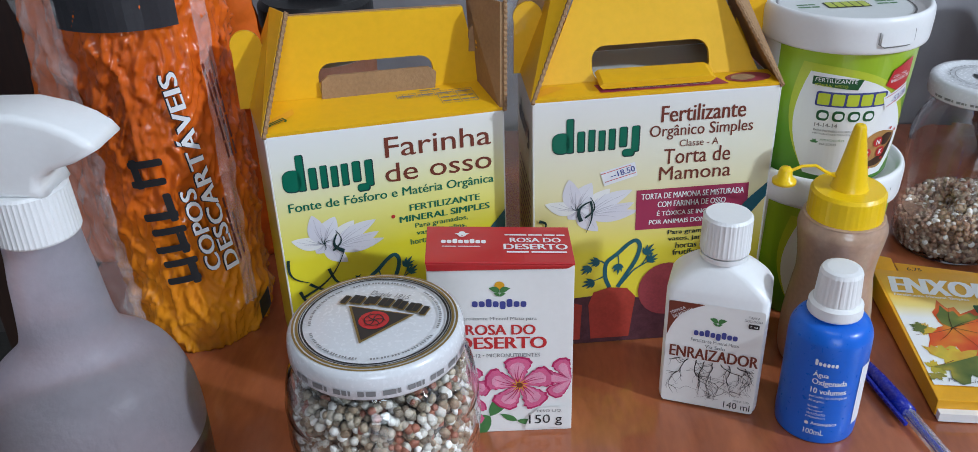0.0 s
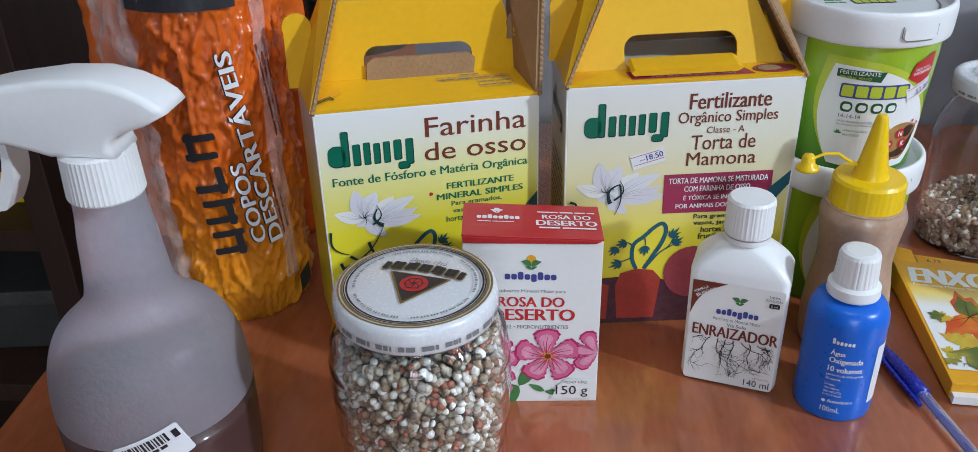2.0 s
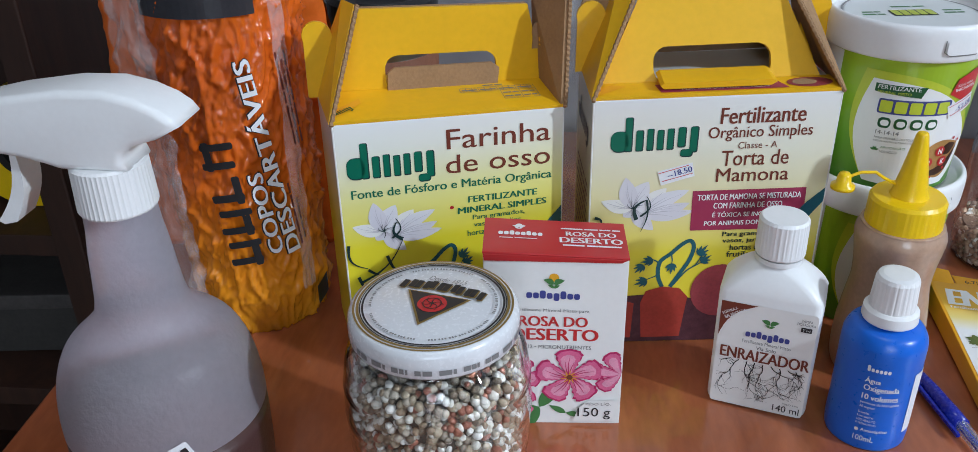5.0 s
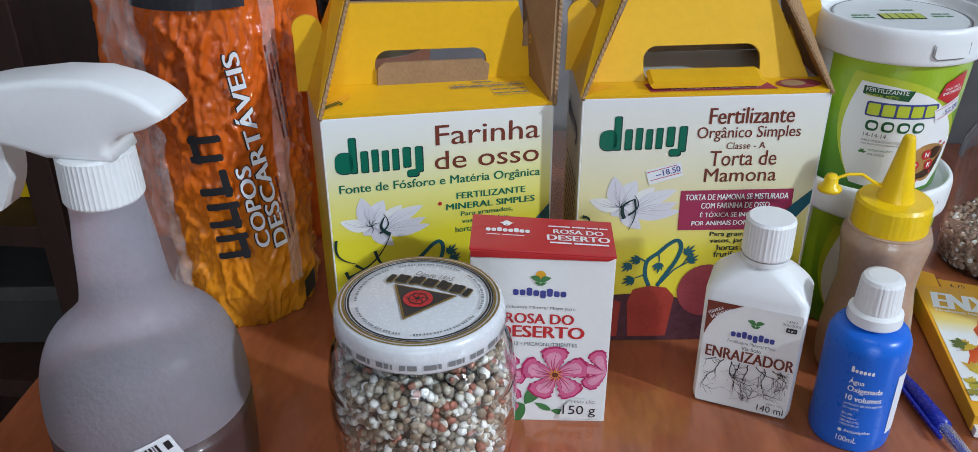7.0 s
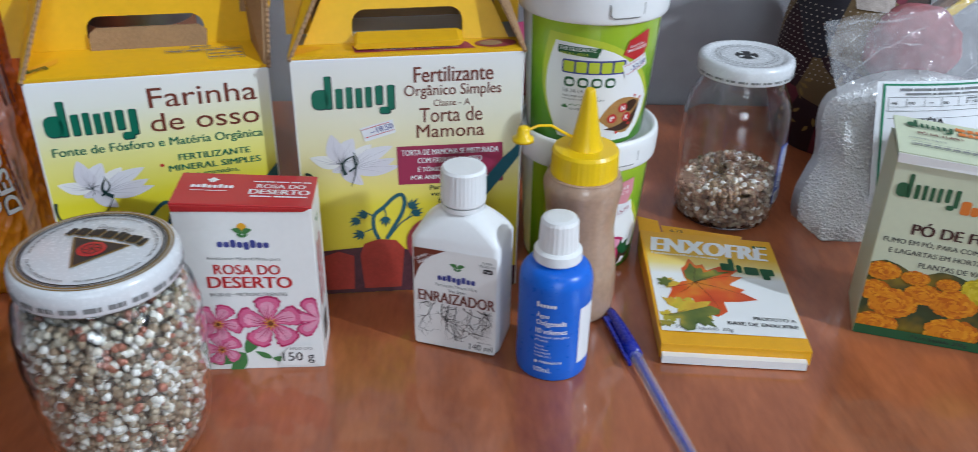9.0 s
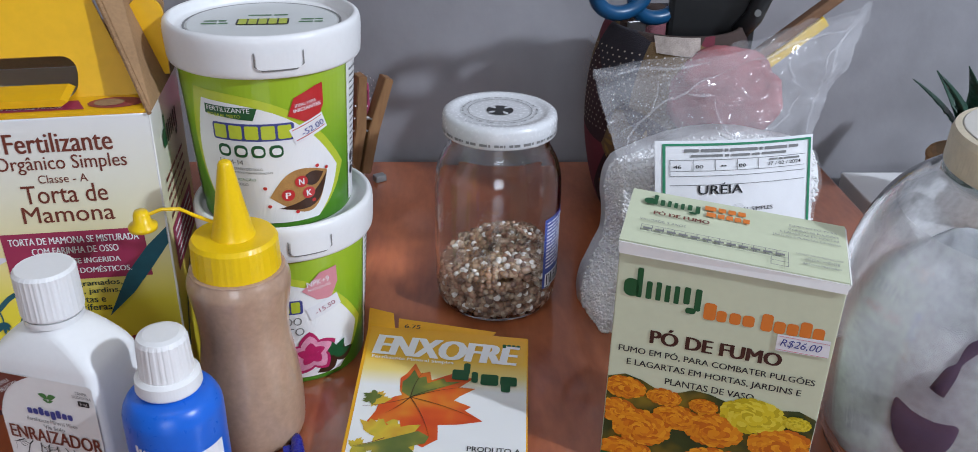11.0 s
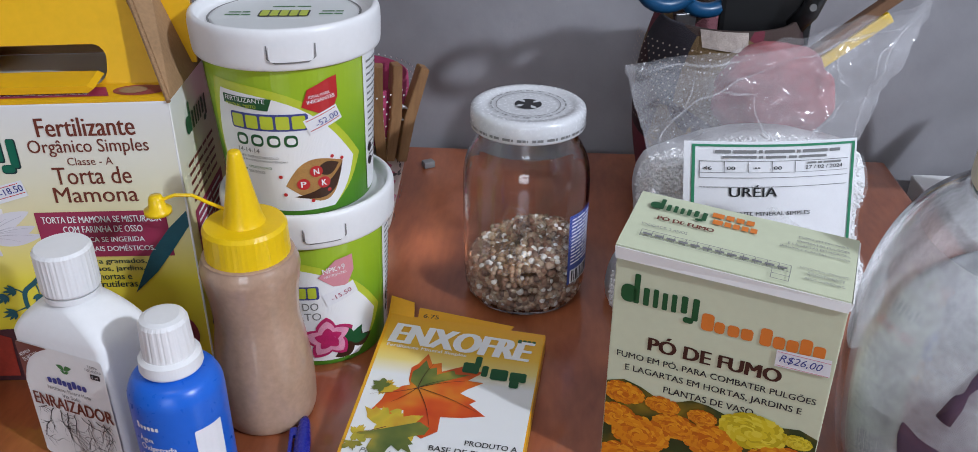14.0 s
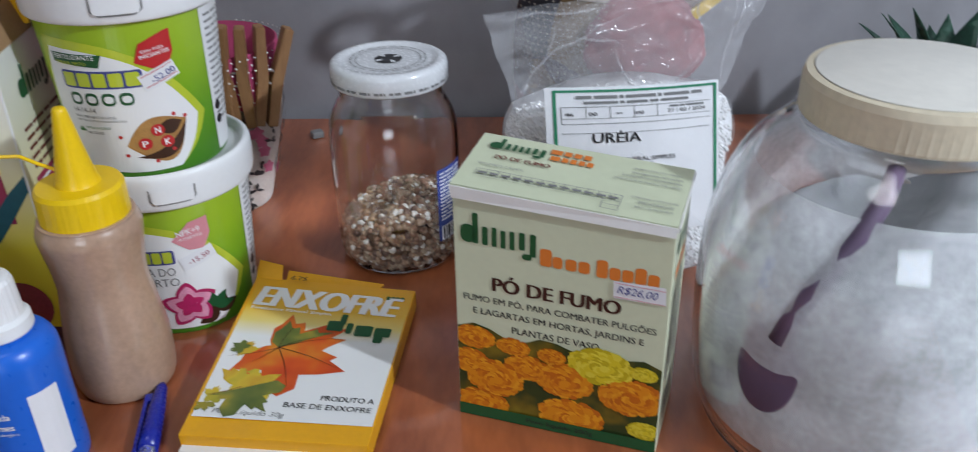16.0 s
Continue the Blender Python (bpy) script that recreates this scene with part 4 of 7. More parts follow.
for k, (x, w) in enumerate(((0.0, 0.009), (0.0, 0.0125))):
    words(flab, ("FÓRMULA", "BALANCEADA")[k], x, -0.003 * k, w, 0.0022, WHITEP, 0.001, 0.02, face=FRONT @ Matrix.Translation((0.0042, 0.0625, 0)) @ pose(0, 0, 0, 0, 0, 33))
leaf_mark(flab, 0.0295, 0.061, 0.0052)
for k in range(8):
    part("maker_mark", merged([round_loop(0.0172 + k * 0.003, 0.0505 - (0.0014 if k == 4 else 0), 0.0197 + k * 0.003, 0.0538 + (0.0012 if k in (2, 5) else 0), 0.001)], 0.0007), BLUEINK, flab, m=FRONT)
words(flab, "Fertilizante Mineral Misto", 0.016, 0.0463, 0.026, 0.0022, GREYP, 0.0007, 0.0)
words(flab, "Via Solo", 0.0238, 0.0428, 0.011, 0.0023, GREYP, 0.0007, 0.02)
words(flab, "ENRAIZADOR", 0.0048, 0.0345, 0.0485, 0.0076, BROWNP, 0.0009, 0.03)
words(flab, "TAMPA", 0.045, 0.0665, 0.006, 0.0016, GREYP, 0.0007, 0.0)
words(flab, "DOSADORA", 0.0432, 0.0643, 0.0095, 0.0016, GREYP, 0.0007, 0.0)
part("dose_mark", rect(0.0455, 0.0602, 0.0512, 0.0632, 0.0007, 0.0006), BLACKP, flab, m=FRONT)
words(flab, "5 ml", 0.0465, 0.061, 0.0037, 0.0014, WHITEP, 0.0009, 0.0)
words(flab, "140 ml", 0.0375, 0.0035, 0.0145, 0.0045, BLACKP, 0.0007, 0.0)
words(flab, "PESO LÍQ.", 0.0425, 0.0088, 0.0092, 0.0016, GREYP, 0.0007, 0.0)
rng = random.Random(4)
lines = []


def root(x, y, a, w, steps, depth):
    pts, lean = [(x, y)], rng.uniform(-3, 3)
    for k in range(steps):
        a += rng.uniform(-24, 24) + lean + 0.06 * (-90 - a)
        x, y = x + 0.0017 * math.cos(radians(a)), y + 0.0017 * math.sin(radians(a))
        if not (0.0035 < x < W - 0.003 and 0.007 < y < 0.0345) or (x > 0.036 and y < 0.0115):
            break
        pts.append((x, y))
        if depth and rng.random() < 0.4:
            root(x, y, a + rng.choice((-1, 1)) * rng.uniform(30, 60), w * 0.6, rng.randint(3, 7), depth - 1)
    if len(pts) > 2:
        lines.append(ribbon(pts, w))


for k in range(9):
    u = (k + 0.5) / 9
    root(0.009 + 0.04 * u, 0.0338, -90 + (u - 0.5) * 110, 0.0006, 15, 2)
for k in range(6):
    root((0.0145, 0.013, 0.012, 0.044, 0.045, 0.046)[k], 0.0325 - 0.001 * (k % 3), 190 if k < 3 else -10, 0.00045, 8, 1)
part("root_print", strokes(lines, 0.0006), BLACKP, flab, "dark branching roots print", m=FRONT)

blue = thing("antiseptic_bottle", at(0.2205, 0.4533, -8), "round blue plastic antiseptic bottle with white cap", "bottle", "small bottles")
R = 0.0215
part("body", lathe(curve_profile([(0.0, 0.0), (0.0185, 0.0), (R, 0.003), (R, 0.02), (R, 0.045), (R, 0.0605), (0.0207, 0.066), (0.0178, 0.0708), (0.0128, 0.073), (0.011, 0.075), (0.011, 0.08), (0.0, 0.08)], 5), 64), BLUE, blue, smooth=True)
part("cap_skirt", lathe([(0.0, 0.0745), (0.0138, 0.0745), (0.0142, 0.0755), (0.0138, 0.0805), (0.012, 0.082), (0.0, 0.082)], 64), WHITE, blue, "white cap ring", smooth=False)
part("cap", lathe([(0.0116, 0.082), (0.0114, 0.083), (0.0106, 0.0985), (0.0098, 0.1005), (0.0075, 0.1013), (0.0, 0.1015)], 96, lambda a, n: 1 + (0.02 * (math.cos(a * 24) > 0) if n in (1, 2) else 0)), WHITE, blue, "ribbed white screw cap")


def round_words(parent, s, x, y, w, h, mat, r, a0, bold=0.01, lift=0.0003, turn=0.0, name="lettering"):
    bm = lettering_bm(s, 0, 0, w, h, lift, bold)
    bmesh.ops.transform(bm, matrix=Matrix.Translation((x, y, 0)) @ pose(0, 0, 0, 0, 0, turn), verts=bm.verts)
    return part(name, wrap(bm, r, a0), mat, parent)


A0 = radians(-116)
for k in range(6):
    part("maker_mark", wrap(merged([round_loop(0.002 * k, 0.0525, 0.002 * k + 0.0015, 0.0548 + (0.0015 if k == 0 else 0), 0.0007)], 0.0003), R, A0), WHITEP, blue)
for s, y, w, h, bo in (("Água", 0.0445, 0.0078, 0.0046, 0.03), ("Oxigenada", 0.0393, 0.018, 0.0046, 0.03), ("10 volumes", 0.0345, 0.0185, 0.0036, 0.03), ("peróxido de hidrogênio", 0.031, 0.0195, 0.0022, 0.0), ("30 mg/mL", 0.0283, 0.008, 0.002, 0.0),
                       ("Solução", 0.0245, 0.0055, 0.0018, 0.0), ("Uso tópico", 0.022, 0.008, 0.0018, 0.0), ("USO ADULTO", 0.0198, 0.0095, 0.0015, 0.0), ("E PEDIÁTRICO", 0.0176, 0.01, 0.0015, 0.0), ("Antisséptico", 0.0125, 0.0135, 0.0028, 0.02), ("100mL", 0.0065, 0.0105, 0.0036, 0.01)):
    round_words(blue, s, 0.0 if s != "Antisséptico" else 0.003, y, w, h, WHITEP, R, A0, bo)
part("cross_mark", wrap(merged([disc(0.001, 0.0137, 0.0011)], 0.0003), R, A0), WHITEP, blue)
part("side_label", wrap(rect(0.0, 0.011, 0.014, 0.05, 0.0003, 0.0005), R, radians(-45)), STICKER, blue, "white side label")

sq = thing("squeeze_bottle", at(0.2405, 0.5128, 0), "clear squeeze bottle of tan powder with yellow nozzle", "bottle")
prof = curve_profile([(0.0, 0.0), (0.0205, 0.0), (0.0245, 0.003), (0.0258, 0.012), (0.0256, 0.03), (0.0233, 0.05), (0.0218, 0.062), (0.0225, 0.075), (0.0244, 0.088), (0.0247, 0.0935), (0.0228, 0.0985), (0.0205, 0.1), (0.0, 0.1005)], 5)
part("body", lathe(prof, 64), PASTE, sq, "waisted clear body full of tan powder", smooth=True)
sql = part("lid", lathe([(0.0204, 0.0985), (0.0208, 0.1), (0.0205, 0.1145), (0.0192, 0.1165), (0.0, 0.117)], 96, lambda a, n: 1 + (0.006 * (math.cos(a * 60) > 0) if n in (1, 2) else 0)), YPLASTIC, sq, "yellow screw lid")
part("nozzle", lathe(curve_profile([(0.0108, 0.116), (0.0094, 0.12), (0.0066, 0.134), (0.004, 0.149), (0.003, 0.1535), (0.0016, 0.1545), (0.0, 0.1542)], 4), 40), YPLASTIC, sql, "pointed yellow nozzle", smooth=True)
part("strap", tube([(-0.0085, 0.0, 0.123), (-0.016, -0.002, 0.1275), (-0.022, -0.004, 0.132), (-0.03, -0.0055, 0.1325), (-0.038, -0.0065, 0.1295)], 0.0009, 8), YPLASTIC, sql, "thin yellow strap")
part("nozzle_cap", lathe([(0.0, 0.0095), (0.0028, 0.0092), (0.0036, 0.0075), (0.0042, 0.003), (0.0065, 0.002), (0.0065, 0.0), (0.0, 0.0)], 32), YPLASTIC, sql, "small yellow cap on the strap", smooth=True, m=Matrix.Translation((-0.039, -0.0066, 0.1232)))
RS = lambda y: 0.0259 if y < 0.02 else 0.0259 - 0.0038 * min(1, (y - 0.014) / 0.04)
bst = part("barcode_sticker", wrap(rect(0.0, 0.022, 0.015, 0.036, 0.0004), RS, radians(-150)), STICKER, sq, "small white barcode sticker")
part("barcode_print", wrap(bars_bm(0.001, 0.026, 0.012, 0.009, (1, 0.5, 1.5, 0.5, 1, 0.5, 0.7, 1.2, 0.5), 0.0007), RS, radians(-150)), BLACKP, bst)
bm = bars_bm(0.001, 0.0232, 0.012, 0.0014, (3, 4, 2), 0.0007)
part("illegible_line", wrap(bm, RS, radians(-150)), BLACKP, bst)

# ---- fertilizer tubs ----
LIME = ramp_material("green_tub_print", [(0.0, (0.05, 0.2, 0.012)), (0.35, (0.12, 0.33, 0.015)), (0.7, (0.3, 0.48, 0.02)), (1.0, (0.36, 0.52, 0.03))], "z", 0.3, 11.0, coat=0.3)
LIMELIGHT = material("yellow_green_print", (0.5, 0.58, 0.04), 0.3, tone=0.06, coat=0.3)
PINKTAG = material("pink_tag_print", (0.66, 0.26, 0.3), 0.4, tone=0.05)
SEEDBROWN = material("golden_brown_print", (0.42, 0.22, 0.07), 0.4, tone=0.3, scale=160)
SEEDDARK = material("dark_brown_print", (0.05, 0.02, 0.01), 0.4, tone=0.3, scale=160)


def tub_radius(y):
    return 0.0392 + 0.0056 * y / 0.086


def tub(m, label):
    t = thing("fertilizer_tub", m, label, "tub", "fertilizer tubs")
    part("body", lathe([(0.0, 0.001), (0.0375, 0.001), (0.0386, 0.0), (0.0392, 0.001), (0.0448, 0.086), (0.0, 0.086)], 96), LIME, t, "green printed plastic wall")
    prof = curve_profile([(0.0453, 0.0835), (0.0473, 0.0833), (0.0484, 0.0852), (0.0489, 0.093), (0.049, 0.099), (0.0483, 0.1026), (0.0466, 0.1038), (0.0452, 0.1032), (0.0444, 0.1005), (0.0436, 0.0988), (0.041, 0.0985)], 3) + [(0.0, 0.0985)]
    part("lid", lathe(prof, 96), WHITE, t, "white plastic snap lid", smooth=True)
    part("lid_tab", wrap(rect(-0.0105, 0.0885, 0.0105, 0.0965, 0.0012, 0.002), 0.0489, radians(-72)), WHITE, t, "pull tab on the lid rim")
    part("lid_tab_groove", wrap(strokes([ribbon([(-0.0115, 0.0965), (-0.0115, 0.09), (-0.008, 0.0878), (0.008, 0.0878), (0.0115, 0.09), (0.0115, 0.0965)], 0.0006, False)], 0.0005), 0.0489, radians(-72)), GREYP, t)
    return t


upper = tub(at(0.2488, 0.5885, 0, 0.1), "green and white fertilizer tub stacked on another tub")
lower = tub(at(0.251, 0.59, 6, 0.0), "green and white fertilizer tub under another tub")


def tub_print(t, A, shapes, mat, lift, name="label_print"):
    return part(name, wrap(merged(shapes, lift), tub_radius, A), mat, t)


def panel_shape(grow, x0=-0.036):
    pts = [(x0 - grow, 0.071 + grow)] + bow(x0 - grow, 0.071 + grow, 0.034 + grow, 0.03, 0.17, 14)[1:] + bow(0.034 + grow, 0.03, 0.02, 0.004, 0.08, 6)[1:] + bow(0.02, 0.004, -0.03, 0.006, 0.02, 6)[1:] + bow(-0.03, 0.006, x0 - grow, 0.071 + grow, 0.13, 10)[1:-1]
    return pts


A = radians(-79)
for t in (upper, lower):
    tub_print(t, A, [panel_shape(0.005)], LIMELIGHT, 0.0003)
    tub_print(t, A, [panel_shape(0.0)], WHITEP, 0.0005)
    part("side_text_panel", wrap(rect(0.046, 0.003, 0.075, 0.082, 0.0004), tub_radius, A), WHITEP, t)
    part("side_text_panel", wrap(rect(-0.085, 0.003, -0.058, 0.082, 0.0004), tub_radius, A), WHITEP, t)
    for k in range(17):
        part("illegible_line", wrap(bars_bm(0.049, 0.077 - 0.0036 * k, 0.022, 0.0012, ((4, 5, 3), (6, 2, 4), (3, 3, 6))[k % 3], 0.0006), tub_radius, A), GREYP, t)
part("banner_print", wrap(merged([[(-0.034, 0.0635), (-0.009, 0.0615), (-0.0065, 0.068), (-0.034, 0.0685)]], 0.0008), tub_radius, A), DKGREEN, upper)
round_words(upper, "FERTILIZANTE", -0.0325, 0.0655, 0.0225, 0.0024, WHITEP, tub_radius, A, 0.01, 0.001)
round_words(upper, "MINERAL MISTO", -0.0322, 0.0627, 0.0175, 0.0017, LIMELIGHT, tub_radius, A, 0.0, 0.001)
part("maker_mark_edge", wrap(merged([round_loop(-0.0305, 0.0505, 0.0102, 0.0597, 0.0015)], 0.0007), tub_radius, A), BLUEINK, upper)
for k in range(5):
    part("maker_mark", wrap(merged([round_loop(-0.0294 + k * 0.0079, 0.0515, -0.0228 + k * 0.0079, 0.0587, 0.0009)], 0.0009), tub_radius, A), LIMELIGHT, upper)
for k in range(4):
    part("product_mark", wrap(merged([round_loop(-0.0285 + k * 0.0086, 0.0415, -0.0217 + k * 0.0086, 0.0482, 0.0025)], 0.0007), tub_radius, A), DKGREEN, upper)
    part("product_mark_gap", wrap(merged([round_loop(-0.0271 + k * 0.0086, 0.043, -0.0226 + k * 0.0086, 0.0467, 0.0016)], 0.0009), tub_radius, A), WHITEP, upper)
round_words(upper, "14-14-14", -0.0285, 0.0375, 0.0125, 0.0026, GREYP, tub_radius, A, 0.015, 0.0008)
round_words(upper, "PARA PREPARO DO SOLO", -0.0285, 0.0345, 0.022, 0.0014, GREYP, tub_radius, A, 0.01, 0.0008)
round_words(upper, "NO PLANTIO E MANUTENÇÃO", -0.0285, 0.0323, 0.0265, 0.0016, GREYP, tub_radius, A, 0.01, 0.0008)
round_words(upper, "APLICAÇÃO", -0.024, 0.0283, 0.0135, 0.002, MIDGREEN, tub_radius, A, 0.0, 0.0008)
round_words(upper, "VIA SOLO", -0.024, 0.0257, 0.0095, 0.0016, GREYP, tub_radius, A, 0.015, 0.0008)
part("sprout_mark", wrap(merged([leaf_shape(-0.0268, 0.027, a, 0.0026, 0.0013) for a in (20, 75, 110, 160)], 0.0008), tub_radius, A), MIDGREEN, upper)
tag = [(0.0075, 0.063), (0.011, 0.072), (0.022, 0.0765), (0.0265, 0.0775), (0.0265, 0.066), (0.022, 0.057), (0.0165, 0.0585)]
tub_print(upper, A, [tag], REDP, 0.0008, "tag_print")
round_words(upper, "IDEAL PARA", 0.0115, 0.067, 0.011, 0.0016, WHITEP, tub_radius, A, 0.0, 0.001, 8)
round_words(upper, "INICIANTES", 0.0105, 0.0642, 0.0145, 0.0019, WHITEP, tub_radius, A, 0.02, 0.001, 8)
SP = pose(0.0105, 0.0475, 0, 0, 0, 20)
bm = rect(0, 0, 0.0185, 0.0088, 0.0011)
bmesh.ops.transform(bm, matrix=SP, verts=bm.verts)
ups = part("price_sticker", wrap(bm, tub_radius, A), STICKER, upper, "white price sticker")
round_words(ups, "-52.00", 0.0143, 0.0515, 0.0125, 0.0032, BLUEINK, tub_radius, A, 0.005, 0.0013, 20)
for q in (0.0016, 0.0075):
    bm = bars_bm(0.001, q, 0.0165, 0.0004, (1,), 0.0013)
    bmesh.ops.transform(bm, matrix=SP, verts=bm.verts)
    part("sticker_line", wrap(bm, tub_radius, A), REDP, ups)
tub_print(upper, A, [[(x, y) for x, y in bow(-0.0045, 0.019, 0.0265, 0.0295, -0.5, 16)] + bow(0.0265, 0.0295, -0.0045, 0.019, -0.28, 16)[1:-1]], SEEDBROWN, 0.0007, "seed_print")
tub_print(upper, A, [bow(-0.0005, 0.0125, 0.0262, 0.0285, -0.32, 12) + bow(0.0262, 0.0285, -0.0005, 0.0125, 0.12, 12)[1:-1]], SEEDDARK, 0.0009, "seed_shade_print")
tub_print(upper, A, [bow(0.011, 0.0265, 0.024, 0.029, -0.35, 10) + bow(0.024, 0.029, 0.011, 0.0265, -0.25, 10)[1:-1]], SEEDDARK, 0.0009, "seed_shade_print")
for x, y, c in ((0.0115, 0.0265, "N"), (0.0045, 0.0198, "P"), (0.015, 0.0195, "K")):
    tub_print(upper, A, [disc(x, y, 0.0033)], REDP, 0.0011, "nutrient_dot")
    round_words(upper, c, x - 0.0014, y - 0.0017, 0.0028, 0.0034, WHITEP, tub_radius, A, 0.03, 0.0013)
for x, y in ((-0.005, 0.014), (0.0175, 0.0145), (0.026, 0.031), (-0.0065, 0.0245), (0.0205, 0.0335), (0.0085, 0.0095)):
    tub_print(upper, A, [disc(x, y, 0.001)], REDP, 0.001, "small_dot_print")
# The top of the stack: a printed disc, seen from behind the words.
TP = Matrix.Translation((0, 0, 0.0985)) @ pose(0, 0, 0, 0, 0, 186)
part("lid_label", merged([disc(0, 0, 0.0375, 48)], 0.0004), material("pale_lid_print", (0.68, 0.7, 0.69), 0.3, tone=0.03), upper, "round pale lid label", m=TP)
part("lid_ring_print", strokes([ribbon([(0.0388 * math.cos(radians(a)), 0.0388 * math.sin(radians(a))) for a in range(0, 361, 6)], 0.0012, False)], 0.0003), GREYP, upper, m=TP)
part("maker_mark_edge", merged([round_loop(-0.013, -0.004, 0.013, 0.008, 0.0015)], 0.0006), BLACKP, upper, m=TP)
for k in range(5):
    part("maker_mark", merged([round_loop(-0.0122 + k * 0.005, -0.0032, -0.008 + k * 0.005, 0.0072, 0.0008)], 0.0008), LIMELIGHT, upper, m=TP)
for x, y, w in ((-0.03, 0.002, 0.012), (-0.03, -0.003, 0.011), (0.017, 0.003, 0.013), (0.018, -0.002, 0.011), (-0.012, -0.012, 0.02)):
    bars(upper, x, y, w, 0.002, (3, 5), MIDGREEN, 0.0006, TP)
# The lower tub's own print.
B = radians(-74)
tub_print(lower, B, [[(-0.004, 0.063), (0.006, 0.073), (0.016, 0.0745), (0.0165, 0.064), (0.012, 0.055), (0.004, 0.056)]], PINKTAG, 0.0009, "tag_print")
round_words(lower, "NPK+9", -0.001, 0.065, 0.0125, 0.0036, WHITEP, tub_radius, B, 0.01, 0.0011, 6)
round_words(lower, "NUTRIENTES", -0.0005, 0.0622, 0.0125, 0.0017, WHITEP, tub_radius, B, 0.0, 0.0011, 6)
part("maker_mark_edge", wrap(merged([round_loop(-0.0335, 0.0485, -0.004, 0.0575, 0.0015)], 0.0007), tub_radius, B), BLUEINK, lower)
for k in range(5):
    part("maker_mark", wrap(merged([round_loop(-0.0325 + k * 0.0056, 0.0495, -0.0278 + k * 0.0056, 0.0567, 0.0009)], 0.0009), tub_radius, B), LIMELIGHT, lower)
round_words(lower, "ROSA DO", -0.031, 0.041, 0.026, 0.0052, GREYP, tub_radius, B, 0.0, 0.0007)
round_words(lower, "DESERTO", -0.032, 0.034, 0.028, 0.0052, GREYP, tub_radius, B, 0.0, 0.0007)
bm = rect(0, 0, 0.019, 0.0085, 0.0011)
bmesh.ops.transform(bm, matrix=pose(0.0, 0.043, 0, 0, 0, 18), verts=bm.verts)
part("price_sticker", wrap(bm, tub_radius, B), STICKER, lower, "white price sticker")
round_words(lower, "-15.50", 0.003, 0.0465, 0.012, 0.003, PINKP, tub_radius, B, 0.0, 0.0013, 18)
for x, y, r, mat, lf in ((-0.001, 0.02, 0.0155, PETALDK, 0.0009), (-0.001, 0.02, 0.0128, PETALLT, 0.0011), (-0.001, 0.02, 0.008, PETALDK, 0.0012)):
    tub_print(lower, B, [leaf_shape(x, y, 20 + 72 * k, r, r * 0.75, 0.05, 0.7) for k in range(5)], mat, lf, "petal_print")
tub_print(lower, B, [leaf_shape(0.014, 0.01, a, 0.013, 0.008) for a in (20, 70, 130, 200)], SEEDDARK, 0.0007, "leaf_print")
tub_print(lower, B, [leaf_shape(0.012, 0.014, a, 0.012, 0.006) for a in (0, 50, 100)], DKGREEN, 0.0009, "leaf_print")
for t in (upper, lower):
    for y in (0.02, 0.028):
        tub_print(t, A, [disc(0.05, y, 0.0026)], BLACKP, 0.0007, "round_symbol")

# ---- glass jars ----
def glass_wall(outer, thick):
    inner = [(max(r - thick, 0.0), z + (thick * 1.4 if z < 0.004 else 0)) for r, z in outer]
    return outer + inner[::-1]


hem = thing("granule_jar", at(-0.0092, 0.3825, 0), "glass jar full of fertilizer granules with printed white lid", "jar", "glass jars")
outer = curve_profile([(0.0, 0.0012), (0.026, 0.0), (0.0335, 0.003), (0.0385, 0.012), (0.0415, 0.022), (0.0421, 0.027), (0.0424, 0.032), (0.0434, 0.042), (0.0439, 0.047), (0.044, 0.052), (0.0446, 0.062), (0.045, 0.067), (0.0448, 0.072), (0.0445, 0.079), (0.0446, 0.083), (0.044, 0.087), (0.042, 0.097), (0.0372, 0.104), (0.0356, 0.1075), (0.0356, 0.1145)], 4)
part("jar_glass", lathe(glass_wall(outer, 0.0022), 72), GLASS, hem, "clear ribbed glass", smooth=True, shadow=False)


def hem_r(z):
    pts = [(0.0, 0.026), (0.006, 0.0315), (0.014, 0.0362), (0.03, 0.0393), (0.05, 0.0412), (0.075, 0.0424), (0.088, 0.0415), (0.097, 0.0392), (0.11, 0.033)]
    for (z0, r0), (z1, r1) in zip(pts, pts[1:]):
        if z <= z1:
            return r0 + (r1 - r0) * (z - z0) / (z1 - z0)
    return 0.033


def in_hem(rng):
    if rng.random() < 0.14:
        a, r = rng.uniform(0, 2 * math.pi), 0.034 * math.sqrt(rng.uniform(0, 1))
        return r * math.cos(a), r * math.sin(a), 0.097 + rng.uniform(-0.004, 0.002)
    z, a = rng.uniform(0.006, 0.098), rng.uniform(0, 2 * math.pi)
    r = hem_r(z) - 0.0024 - 0.0035 * rng.random() ** 1.5
    return r * math.cos(a), r * math.sin(a), z


